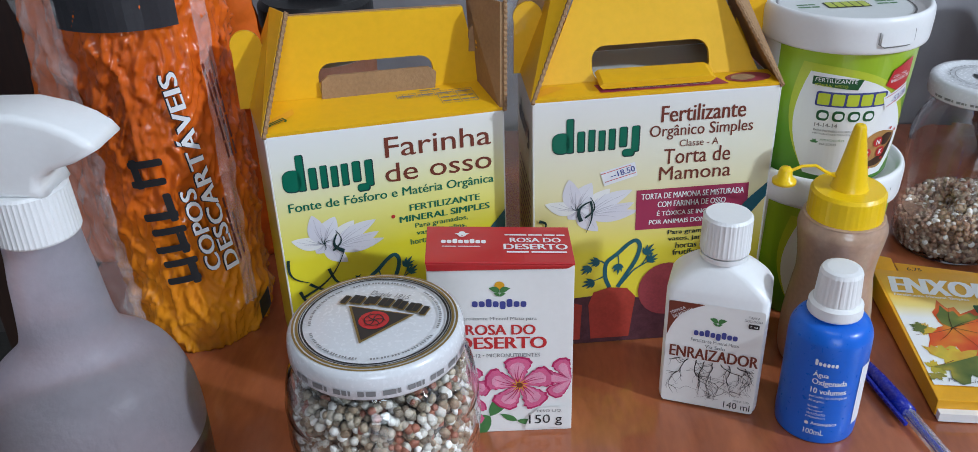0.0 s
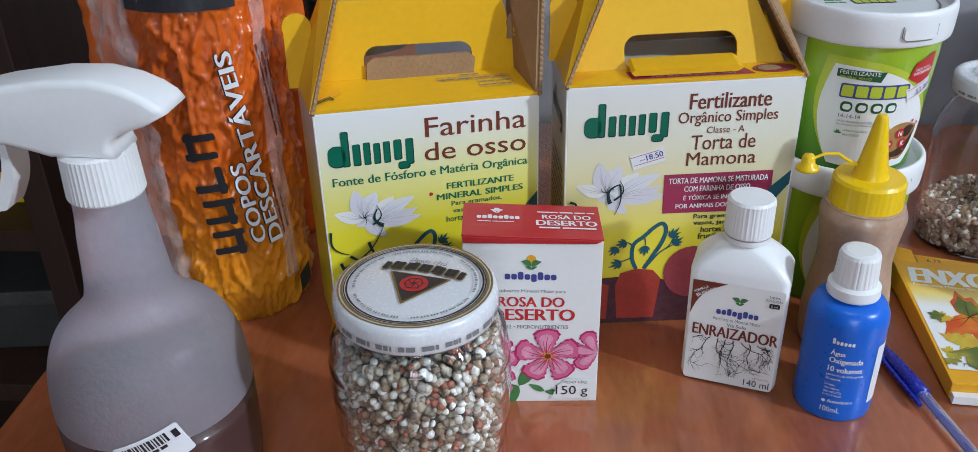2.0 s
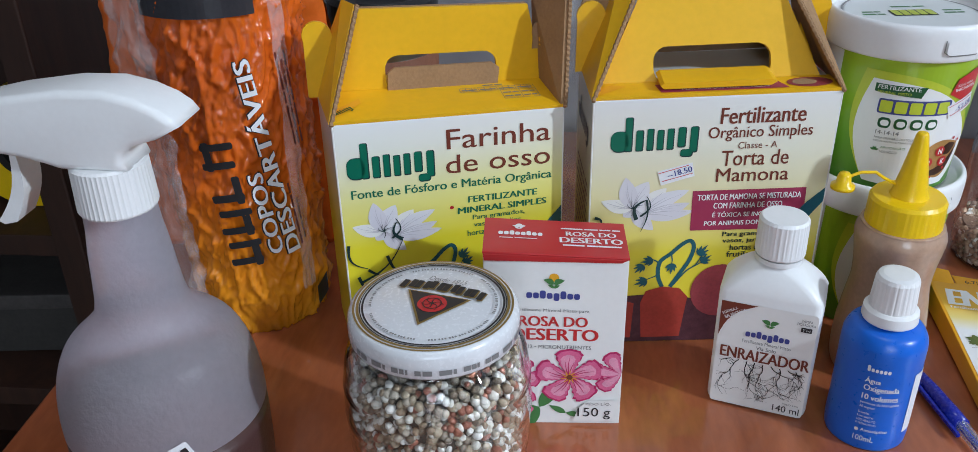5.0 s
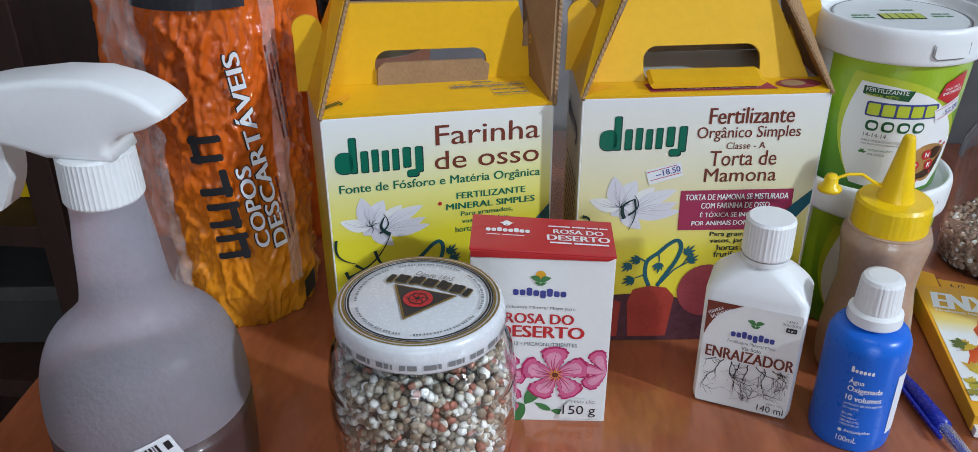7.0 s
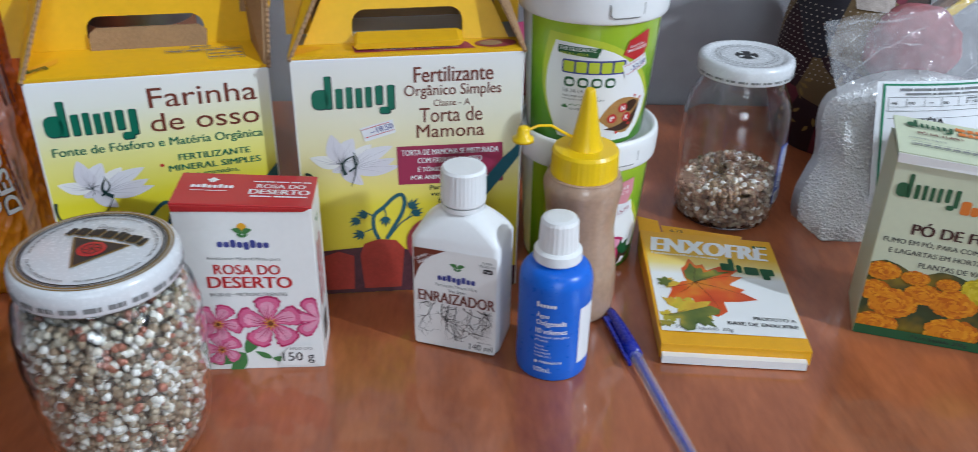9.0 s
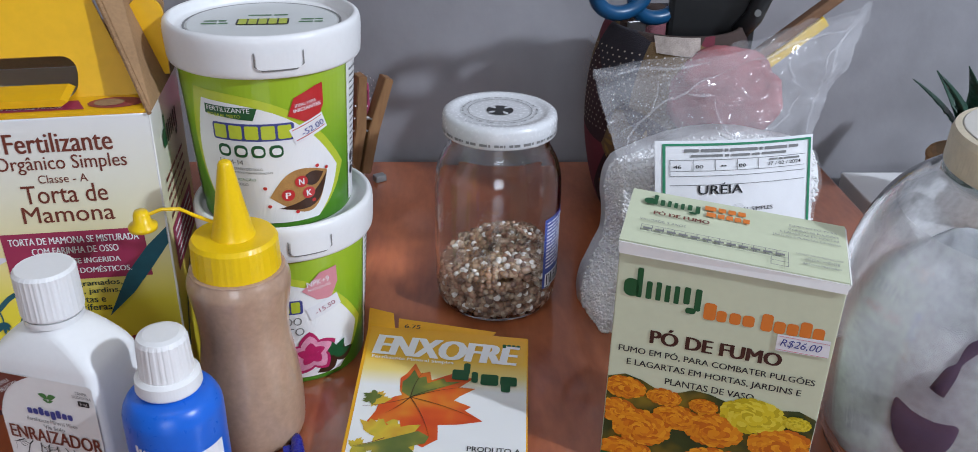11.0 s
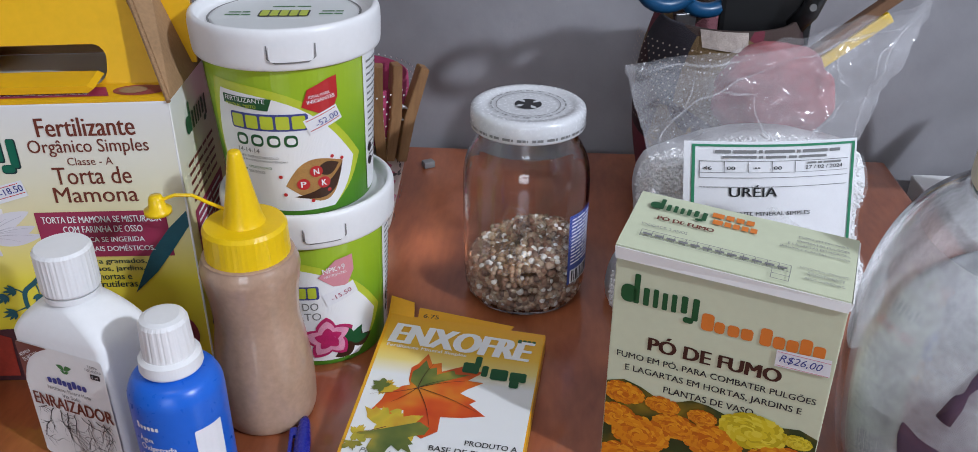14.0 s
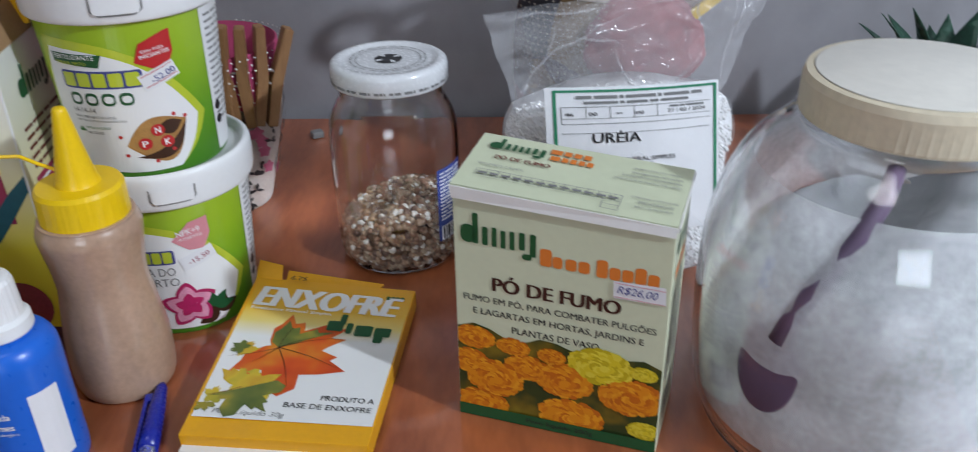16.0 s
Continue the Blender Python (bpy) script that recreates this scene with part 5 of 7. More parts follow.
ob = new("granules", pebbles(4600, in_hem, 0.0021, 7, detail=2))
ob.data.materials.append(GRANULE)
ob.parent = hem
tagged(ob, "white grey and brown round granules", kind="stuff")
# Filler body; the shade in the gaps between granules is its dark colour.
part("dark_granule_filler", lathe([(0.0, 0.006), (0.024, 0.006), (0.034, 0.02), (0.0375, 0.05), (0.038, 0.08), (0.034, 0.093), (0.0, 0.095)], 32), material("dark_granule_filler", (0.06, 0.05, 0.04), 0.9, tone=0.4, scale=300), hem)
GOLD = material("gold_ring_print", (0.3, 0.2, 0.06), 0.3, metal=0.4, tone=0.15, scale=100)
HEMTOP = material("white_tin_print", (0.7, 0.71, 0.73), 0.24, tone=0.04, scale=60, coat=0.4)
lp = [(0.037, 0.1078), (0.0387, 0.1078), (0.0393, 0.1088), (0.0394, 0.1145), (0.0391, 0.118), (0.0381, 0.1203), (0.0363, 0.1213), (0.0346, 0.1211), (0.0338, 0.1203), (0.033, 0.1205), (0.0, 0.1209)]
hlid = part("lid", lathe(lp, 108, lambda a, n: 1 + (0.004 * math.cos(a * 44) if n in (2, 3) else 0)), HEMTOP, hem, "white screw lid with dark ring print", smooth=True)
LT = Matrix.Translation((0, 0, 0.1211)) @ pose(0, 0, 0, 0, 0, -14)


def ring_print(r, w, mat, lift):
    part("ring_print", strokes([ribbon([(r * math.cos(radians(a)), r * math.sin(radians(a))) for a in range(0, 361, 5)], w, False)], lift), mat, hlid, m=LT)


ring_print(0.0345, 0.0012, GOLD, 0.0003)
ring_print(0.0362, 0.001, GOLD, 0.0002)
ring_print(0.0322, 0.0009, BLACKP, 0.0003)
ring_print(0.0334, 0.0005, BLACKP, 0.0003)
part("triangle_print", merged([[(-0.0155, 0.007), (0.016, 0.007), (0.0, -0.0185)]], 0.0003), GOLD, hlid, m=LT)
part("triangle_print", merged([[(-0.0138, 0.0062), (0.0142, 0.0062), (0.0, -0.0165)]], 0.0005), material("dark_triangle_print", (0.035, 0.03, 0.03), 0.35, tone=0.2), hlid, m=LT)
part("seal_print", merged([disc(0.0, -0.0015, 0.0068)], 0.0007), REDP, hlid, m=LT)
part("seal_print", strokes([ribbon([(0.0042 * math.cos(radians(a)), -0.0015 + 0.0042 * math.sin(radians(a))) for a in range(0, 361, 12)], 0.0005, False)] + [ribbon(bow(0.0, -0.0015, 0.0058 * math.cos(radians(a)), -0.0015 + 0.0058 * math.sin(radians(a)), 0.3), 0.0006) for a in range(0, 360, 60)], 0.0009), BLACKP, hlid, m=LT)
for k in range(12):
    x0 = -0.0205 + 0.0034 * k + (0.0006 if k % 2 else 0.0)
    lift_y = 0.0022 * (1 - ((k - 5.5) / 5.5) ** 2) + (0.0006 if k % 3 == 1 else 0.0)
    for dx, dy, mat, lift in ((0.0006, -0.0006, GOLD, 0.0004), (0.0, 0.0, BLACKP, 0.0006)):
        part("maker_mark", merged([[(x0 + dx, 0.0078 + lift_y + dy), (x0 + dx + 0.0027, 0.0078 + lift_y + dy), (x0 + dx + 0.0034, 0.0142 + lift_y + dy), (x0 + dx + 0.0007, 0.0142 + lift_y + dy)]], lift), mat, hlid, m=LT)
words(hlid, "Desde 1915", -0.0095, 0.0175, 0.019, 0.0036, GREYP, 0.0004, 0.0, 0.3, face=LT)
for k in range(40):
    a = radians(9 * k + 3)
    if k % 8 not in (7,):
        part("illegible_line", bars_bm(-0.0018, -0.0006, 0.0034, 0.0012, (1, 1, 1), 0.0004), GREYP, hlid, m=LT @ pose(0.0288 * math.cos(a), 0.0288 * math.sin(a), 0, 0, 0, math.degrees(a) + 90))
for k in range(18):
    part("illegible_line", wrap(bars_bm(0.0105 * k, 0.1105, 0.0075, 0.0026, ((2, 3), (4, 1), (3, 2, 1))[k % 3], 0.0004), 0.0394, radians(-140)), GREYP, hlid)

jar = thing("half_empty_jar", at(0.3742, 0.648, 0), "clear glass jar with a little granules and white lid", "jar", "glass jars")
outer = curve_profile([(0.0, 0.0012), (0.031, 0.0), (0.0368, 0.003), (0.0392, 0.01), (0.0399, 0.03), (0.0402, 0.06), (0.04, 0.083), (0.038, 0.0955), (0.034, 0.104), (0.0318, 0.108), (0.0312, 0.112), (0.0312, 0.122)], 4)
part("jar_glass", lathe(glass_wall(outer, 0.002), 72), GLASS, jar, "clear glass", smooth=True, shadow=False)


def in_jar(rng):
    a, r = rng.uniform(0, 2 * math.pi), 0.0362 * math.sqrt(rng.uniform(0, 1))
    if rng.random() < 0.45:
        r = 0.0362
    top = 0.036 + 0.006 * math.sin(a * 1.3 + 0.7) - 0.004 * (r / 0.0362)
    z = rng.uniform(0.0045, top) if r > 0.0355 else top - 0.0012 + rng.uniform(-0.002, 0.002)
    return (r - 0.0012 * rng.random()) * math.cos(a), (r - 0.0012 * rng.random()) * math.sin(a), z


ob = new("granules", pebbles(2300, in_jar, 0.0021, 11, detail=2))
ob.data.materials.append(ramp_material("brown_granules", [(0.0, (0.19, 0.1, 0.06)), (0.3, (0.26, 0.17, 0.11)), (0.5, (0.12, 0.07, 0.05)), (0.62, (0.27, 0.2, 0.14)), (0.79, (0.48, 0.45, 0.41)), (0.92, (0.18, 0.115, 0.08))], "island", 0.65))
ob.parent = jar
tagged(ob, "brown and white fertilizer granules", kind="stuff")
part("dark_granule_filler", lathe([(0.0, 0.004), (0.034, 0.004), (0.0345, 0.028), (0.0, 0.031)], 32), material("granule_core_brown", (0.14, 0.08, 0.05), 0.9, tone=0.4, scale=300), jar)
lp = [(0.0325, 0.1175), (0.0345, 0.1172), (0.0352, 0.1182), (0.0352, 0.1268), (0.0346, 0.1292), (0.0328, 0.1305), (0.029, 0.1305), (0.0278, 0.1295), (0.024, 0.1293), (0.0, 0.1295)]
jlid = part("lid", lathe(lp, 96, lambda a, n: 1 + (0.003 * math.cos(a * 40) if n in (1, 2) else 0)), HEMTOP, jar, "white metal screw lid", smooth=True)
LT2 = Matrix.Translation((0, 0, 0.1296))
part("lid_spot", merged([disc(0, 0, 0.0082, 24)] , 0.0003), BLACKP, jlid, "worn black spot", m=LT2)
part("lid_spot_tear", merged([leaf_shape(0.0088 * math.cos(radians(a)), 0.0088 * math.sin(radians(a)), a + 180, 0.0055, 0.003) for a in (40, 130, 215, 300)], 0.0005), HEMTOP, jlid, m=LT2)
part("ring_print", strokes([ribbon([(0.0195 * math.cos(radians(a)), 0.0195 * math.sin(radians(a))) for a in range(0, 361, 6)], 0.0005, False)], 0.0003), GREYP, jlid, m=LT2)
for k in range(24):
    part("illegible_line", wrap(bars_bm(0.0088 * k, 0.1195, 0.0066, 0.0016, ((2, 3), (4, 1), (3, 2, 1))[k % 3], 0.0003), 0.0352, radians(-170)), GREYP, jlid)
for k in range(20):
    a = radians(18 * k)
    part("illegible_line", bars_bm(-0.0022, -0.0005, 0.0044, 0.0009, (1, 2), 0.0004), GREYP, jlid, m=LT2 @ pose(0.0225 * math.cos(a), 0.0225 * math.sin(a), 0, 0, 0, math.degrees(a) + 90))
NAVY = material("navy_label_paper", (0.03, 0.055, 0.25), 0.4, tone=0.06)
jlab = part("side_label", wrap(rect(0.0, 0.02, 0.026, 0.069, 0.0003), 0.0398, radians(-46)), NAVY, jar, "navy blue paper label")
for k in range(14):
    part("illegible_line", wrap(bars_bm(0.002, 0.0655 - 0.0024 * k, 0.021, 0.001, ((2, 5, 3), (4, 4), (3, 2, 5))[k % 3], 0.0006), 0.0398, radians(-46)), WHITEP, jlab)
part("barcode_print", wrap(rect(0.002, 0.0205, 0.022, 0.03, 0.0005), 0.0398, radians(-46)), STICKER, jlab)
part("barcode_print", wrap(bars_bm(0.003, 0.0215, 0.018, 0.008, (1, 0.5, 1.5, 0.5, 1, 0.5, 0.7, 1.2, 0.5), 0.0008), 0.0398, radians(-46)), BLACKP, jlab)

big = thing("powder_jar", at(0.6159, 0.4874, 0), "large glass jar of pale powder with cream lid and spoon", "jar", "glass jars")
outer = curve_profile([(0.0, 0.0015), (0.066, 0.0), (0.0745, 0.004), (0.0793, 0.018), (0.0818, 0.045), (0.0823, 0.07), (0.081, 0.095), (0.0757, 0.119), (0.0662, 0.138), (0.0535, 0.15), (0.0455, 0.156), (0.0445, 0.166)], 5)
part("jar_glass", lathe(glass_wall(outer, 0.003), 96), GLASS, big, "thick clear glass", smooth=True, shadow=False)
part("lid", lathe([(0.0462, 0.1575), (0.0478, 0.1578), (0.0481, 0.159), (0.0479, 0.172), (0.0468, 0.1752), (0.0445, 0.1757), (0.0, 0.1757)], 240, lambda a, n: 1 + (0.0025 * math.cos(a * 80) if n in (1, 2) else 0)), CREAMLID, big, "yellowed cream plastic lid", smooth=False)
part("lid_top", lathe([(0.0, 0.1755), (0.043, 0.1755), (0.0438, 0.1759), (0.043, 0.1763), (0.0, 0.1766)], 80), CREAMTOP, big, "worn white lid top", smooth=True)
POWDER = ramp_material("pale_grey_powder", [(0.3, (0.2, 0.21, 0.22)), (0.45, (0.33, 0.34, 0.35)), (0.6, (0.43, 0.44, 0.46)), (0.75, (0.58, 0.58, 0.59))], "noise", 0.85, 26, 0.6, 150)
bm = lathe([(0.0, 0.004), (0.069, 0.004), (0.071, 0.018), (0.0715, 0.045), (0.0715, 0.06), (0.0715, 0.075), (0.071, 0.085), (0.06, 0.09), (0.035, 0.084), (0.0, 0.08)], 96)
for v in bm.verts:
    if v.co.z > 0.05:
        rr = math.hypot(v.co.x, v.co.y)
        v.co.z += 0.02 * noise.noise(v.co * 22) + 0.42 * v.co.x
        lim = 0.0715 if v.co.z < 0.085 else 0.0715 - 0.35 * (v.co.z - 0.085)
        if rr > lim:
            v.co.x, v.co.y = v.co.x * lim / rr, v.co.y * lim / rr
for v in bm.verts:
    rr, turn = math.hypot(v.co.x, v.co.y), abs(math.degrees(math.atan2(v.co.y, v.co.x)) + 140)
    lim = 0.0715 - 0.022 * max(0.0, 1 - (turn / 40) ** 2)
    if rr > lim and turn < 40:
        v.co.x, v.co.y = v.co.x * lim / rr, v.co.y * lim / rr
part("powder", bm, POWDER, big, "pale grey clumped powder", smooth=True)
DUST = material("powder_film_on_glass", (0.72, 0.73, 0.75), 0.8, tone=0.35, scale=28, alpha=0.42)
part("powder_dust", lathe([(0.0755, 0.016), (0.0782, 0.045), (0.0787, 0.07), (0.0774, 0.094), (0.0722, 0.1165), (0.063, 0.1355)], 96), DUST, big, "thin dusty film inside the glass", smooth=True)
LILAC = material("dusty_purple_plastic", (0.085, 0.055, 0.1), 0.45, tone=0.2, scale=50)
bowl = lathe(curve_profile([(0.0, -0.004), (0.009, -0.0035), (0.0155, -0.0005), (0.0165, 0.001), (0.012, 0.002), (0.0, 0.0025)], 3), 32)
bmesh.ops.transform(bowl, matrix=Matrix.Translation((-0.0607, -0.0475, 0.062)) @ pose(0, 0, 0, 80, 0, -52) @ Matrix.Diagonal((0.87, 1.3, 0.6, 1)), verts=bowl.verts)
part("spoon_bowl", bowl, LILAC, big, "purple plastic spoon bowl", smooth=True)
part("spoon_handle", tube([(-0.058, -0.0475, 0.077), (-0.0554, -0.049, 0.088), (-0.0506, -0.0512, 0.1016), (-0.0362, -0.0528, 0.1284), (-0.0275, -0.0477, 0.1419), (-0.021, -0.038, 0.15)], 0.005, 10, lambda s: 1 - 0.3 * s), LILAC, big, "purple plastic spoon handle", smooth=True)

# ---- spray bottle ----
spr = thing("spray_bottle", at(-0.1483, 0.3845, 0), "frosted spray bottle with white trigger and brown liquid", "bottle")
outer = curve_profile([(0.0, 0.0), (0.042, 0.0), (0.0468, 0.004), (0.0484, 0.02), (0.0489, 0.05), (0.0483, 0.067), (0.0457, 0.082), (0.04, 0.095), (0.0312, 0.1035), (0.0236, 0.1115), (0.0207, 0.119), (0.0192, 0.131), (0.0179, 0.146), (0.0164, 0.158), (0.0158, 0.171)], 5)
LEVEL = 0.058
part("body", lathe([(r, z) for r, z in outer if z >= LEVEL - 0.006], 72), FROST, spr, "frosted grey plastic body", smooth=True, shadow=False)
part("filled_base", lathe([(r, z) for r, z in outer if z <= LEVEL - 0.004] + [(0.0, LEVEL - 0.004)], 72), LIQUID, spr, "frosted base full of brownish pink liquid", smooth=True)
part("collar", lathe([(0.0, 0.1668), (0.0168, 0.1668), (0.0172, 0.1678), (0.0164, 0.188), (0.0152, 0.189), (0.0, 0.189)], 144, lambda a, n: 1 + (0.014 * (math.cos(a * 48) > 0) if n in (2, 3) else 0)), WHITE, spr, "ribbed white collar")
head = [(0.0412, 0.2095), (0.0385, 0.2135), (0.033, 0.2175), (0.024, 0.2215), (0.011, 0.2245), (-0.008, 0.2242), (-0.035, 0.2202), (-0.06, 0.2145), (-0.078, 0.21), (-0.078, 0.198), (-0.058, 0.1955), (-0.044, 0.1945), (-0.032, 0.193), (-0.022, 0.1905), (-0.0155, 0.1885), (0.0145, 0.1885), (0.0132, 0.1925), (0.0145, 0.197), (0.02, 0.2005), (0.03, 0.2035)]
bm = prism(head, 0.026)
edges = [e for e in bm.edges if abs(e.verts[0].co.y - e.verts[1].co.y) < 1e-6]
bmesh.ops.bevel(bm, geom=edges, offset=0.0035, segments=4, affect="EDGES", profile=0.5)
part("trigger_head", bm, WHITE, spr, "smooth white trigger head", smooth=True, m=pose(0, 0, 0, 0, 0, -3) @ Matrix.Translation((0, -0.013, 0)))
trig = bow(-0.041, 0.1955, -0.056, 0.159, 0.1, 10)
trig = trig + [(-0.0535, 0.1575)] + [(x + 0.009 * (1 - k / 14), z) for k, (x, z) in enumerate(trig[::-1])]
bm = prism(trig, 0.014)
part("trigger", bm, WHITE, spr, "curved white trigger lever", m=pose(0, 0, 0, 0, 0, -3) @ Matrix.Translation((0, -0.007, 0)))
bm = rect(0, 0, 0.033, 0.02, 0.0006, 0.0015)
bmesh.ops.transform(bm, matrix=pose(0, 0, 0, 0, 0, 20), verts=bm.verts)
bmesh.ops.translate(bm, vec=(0.0, 0.0375, 0), verts=bm.verts)
sst = part("barcode_sticker", wrap(bm, 0.0493, radians(-84)), STICKER, spr, "white barcode sticker")
for x, y, w, h, c in ((0.004, 0.0125, 0.022, 0.0055, (1, .4, 1.4, .5, .8, .4, 1, .6, 1.3, .5, .8, 1, .4, 1)), (0.0055, 0.0098, 0.018, 0.0018, (1, 3, 3, 2)), (0.004, 0.0065, 0.015, 0.0014, (3, 4, 2)), (0.006, 0.0035, 0.012, 0.0014, (3, 4)), (0.0285, 0.012, 0.0028, 0.005, (1,))):
    bm = bars_bm(x, y, w, h, c, 0.0009)
    bmesh.ops.transform(bm, matrix=pose(0, 0, 0, 0, 0, 20), verts=bm.verts)
    bmesh.ops.translate(bm, vec=(0.0, 0.0375, 0), verts=bm.verts)
    part("barcode_print", wrap(bm, 0.0493, radians(-84)), BLACKP, sst)

# ---- cup pack in orange film, carrier bag, flask ----
cups = thing("disposable_cup_pack", at(-0.1585, 0.5595, 0), "crinkled orange plastic pack of disposable cups", "bag")


def ridge(v, sharp):
    """Thin creases where the noise crosses nought."""
    return max(0.0, 1 - sharp * abs(noise.noise(v)))


def cup_r(a, z):
    c, q = math.cos(a), math.sin(a)
    broad = 0.0024 * noise.noise(Vector((c * 2.2, q * 2.2, z * 26)))
    folds = 0.0026 * ridge(Vector((c * 3.1, q * 3.1, z * 34 + a)), 5) + 0.0018 * ridge(Vector((c * 5 + 7, q * 5, z * 62 - 5 * a)), 5)
    fine = 0.0011 * ridge(Vector((c * 9, q * 9 + 3, z * 120 + 9 * a)), 4) + 0.0007 * noise.noise(Vector((c * 16, q * 16, z * 210)))
    return 0.0425 + broad + folds + fine + 0.003 * (z / 0.3)


bm, rings = bmesh.new(), []
SEG, ROWS_Z = 240, 220
for j in range(ROWS_Z + 1):
    z = 0.3 * j / ROWS_Z
    q = min(1.0, 0.9 + z / 0.02 * 0.1)
    rings.append([bm.verts.new((q * cup_r(2 * math.pi * i / SEG, z) * math.cos(2 * math.pi * i / SEG), q * cup_r(2 * math.pi * i / SEG, z) * math.sin(2 * math.pi * i / SEG), z)) for i in range(SEG)])
for a, b in zip(rings, rings[1:]):
    for i in range(SEG):
        bm.faces.new((a[i], a[(i + 1) % SEG], b[(i + 1) % SEG], b[i]))
bm.faces.new(rings[0][::-1]), bm.faces.new(rings[-1])
part("film_wrap", bm, ORANGE, cups, "glossy orange printed film", smooth=True)
RC = 0.0478
AC = radians(-68)


def up_words(s, x, z0, length, h, mat, bold, lift, tilt=97):
    bm = lettering_bm(s, 0, 0, length, h, lift, bold)
    bmesh.ops.transform(bm, matrix=Matrix.Translation((x, z0, 0)) @ pose(0, 0, 0, 0, 0, tilt), verts=bm.verts)
    part("lettering", wrap(bm, RC, AC), mat, cups)


up_words("COPOS", 0.0155, 0.063, 0.058, 0.0095, BLACKP, 0.05, 0.0012)
up_words("COPOS", 0.0152, 0.0635, 0.057, 0.0085, WHITEP, 0.03, 0.0018)
up_words("DESCARTÁVEIS", 0.0265, 0.0605, 0.131, 0.0125, BLACKP, 0.05, 0.0012)
up_words("DESCARTÁVEIS", 0.0262, 0.061, 0.13, 0.0112, WHITEP, 0.03, 0.0018)
for k in range(4):
    for sh in (((0, 0.0015, 0.0185, 0.018, 0.0045), (0, 0.0135, 0.0185, 0.0185, 0.0045)) if k != 2 else ((0, 0.0015, 0.0185, 0.0175, 0.005),)):
        z0 = 0.056 + 0.0218 * k
        bm = rect(0, 0, 0.0195, sh[4], 0.0012, 0.0015)
        bmesh.ops.transform(bm, matrix=Matrix.Translation((-0.017 - 0.0025 * k, z0 + sh[1], 0)) @ pose(0, 0, 0, 0, 0, 6), verts=bm.verts)
        part("maker_mark", wrap(bm, RC, AC), BLACKP, cups)
    bm = rect(0, 0, 0.0045, 0.0185, 0.0013, 0.0015)
    bmesh.ops.transform(bm, matrix=Matrix.Translation((-0.0025 - 0.0025 * k - (0.012 if k == 3 else 0), 0.057 + 0.0218 * k, 0)) @ pose(0, 0, 0, 0, 0, 6), verts=bm.verts)
    part("maker_mark", wrap(bm, RC, AC), BLACKP, cups)
for x, z0, w in ((0.029, 0.063, 0.045), (0.034, 0.13, 0.06), (0.037, 0.13, 0.055), (0.04, 0.13, 0.06), (0.032, 0.066, 0.03)):
    bm = bars_bm(0, 0, w, 0.0014, (4, 6, 3, 5, 4), 0.0012)
    bmesh.ops.transform(bm, matrix=Matrix.Translation((x, z0, 0)) @ pose(0, 0, 0, 0, 0, 96), verts=bm.verts)
    part("illegible_line", wrap(bm, RC, AC), BROWNP, cups)
part("dark_band", wrap(rect(-0.05, 0.214, 0.018, 0.245, 0.0016), RC, AC), material("dark_grey_print", (0.03, 0.03, 0.035), 0.3, tone=0.2), cups, "dark printed band")
part("dark_mark", wrap(merged([[(0.036, 0.012), (0.048, 0.0165), (0.048, 0.031), (0.036, 0.026)]], 0.0012), RC, AC), BLACKP, cups, "small dark printed square")
# The loose clear seam of the wrap.
bm, grid = bmesh.new(), []
for j in range(60):
    z = 0.025 + 0.25 * j / 59
    row = []
    for i in range(14):
        a = radians(-112 - 34 * i / 13 - 12 * z / 0.25)
        r = 0.05 + 0.012 * (i / 13) + 0.007 * noise.noise(Vector((i * 0.5, z * 70, 3)))
        row.append(bm.verts.new((r * math.cos(a), r * math.sin(a), z + 0.003 * noise.noise(Vector((i * 0.7, z * 40, 9))))))
    grid.append(row)
for a, b in zip(grid, grid[1:]):
    for i in range(13):
        bm.faces.new((a[i], a[i + 1], b[i + 1], b[i]))
part("clear_seam", bm, SEAMFILM, cups, "crumpled clear film seam", smooth=True)
bm, grid = bmesh.new(), []
for j in range(50):
    z = 0.03 + 0.26 * j / 49
    row = []
    for i in range(8):
        a = radians(-26 - 12 * i / 7 + 8 * z)
        r = 0.049 + 0.003 * noise.noise(Vector((i * 0.8, z * 60, 5)))
        row.append(bm.verts.new((r * math.cos(a), r * math.sin(a), z)))
    grid.append(row)
for a, b in zip(grid, grid[1:]):
    for i in range(7):
        bm.faces.new((a[i], a[i + 1], b[i + 1], b[i]))
part("clear_seam", bm, SEAMFILM, cups, "crumpled clear film seam", smooth=True)


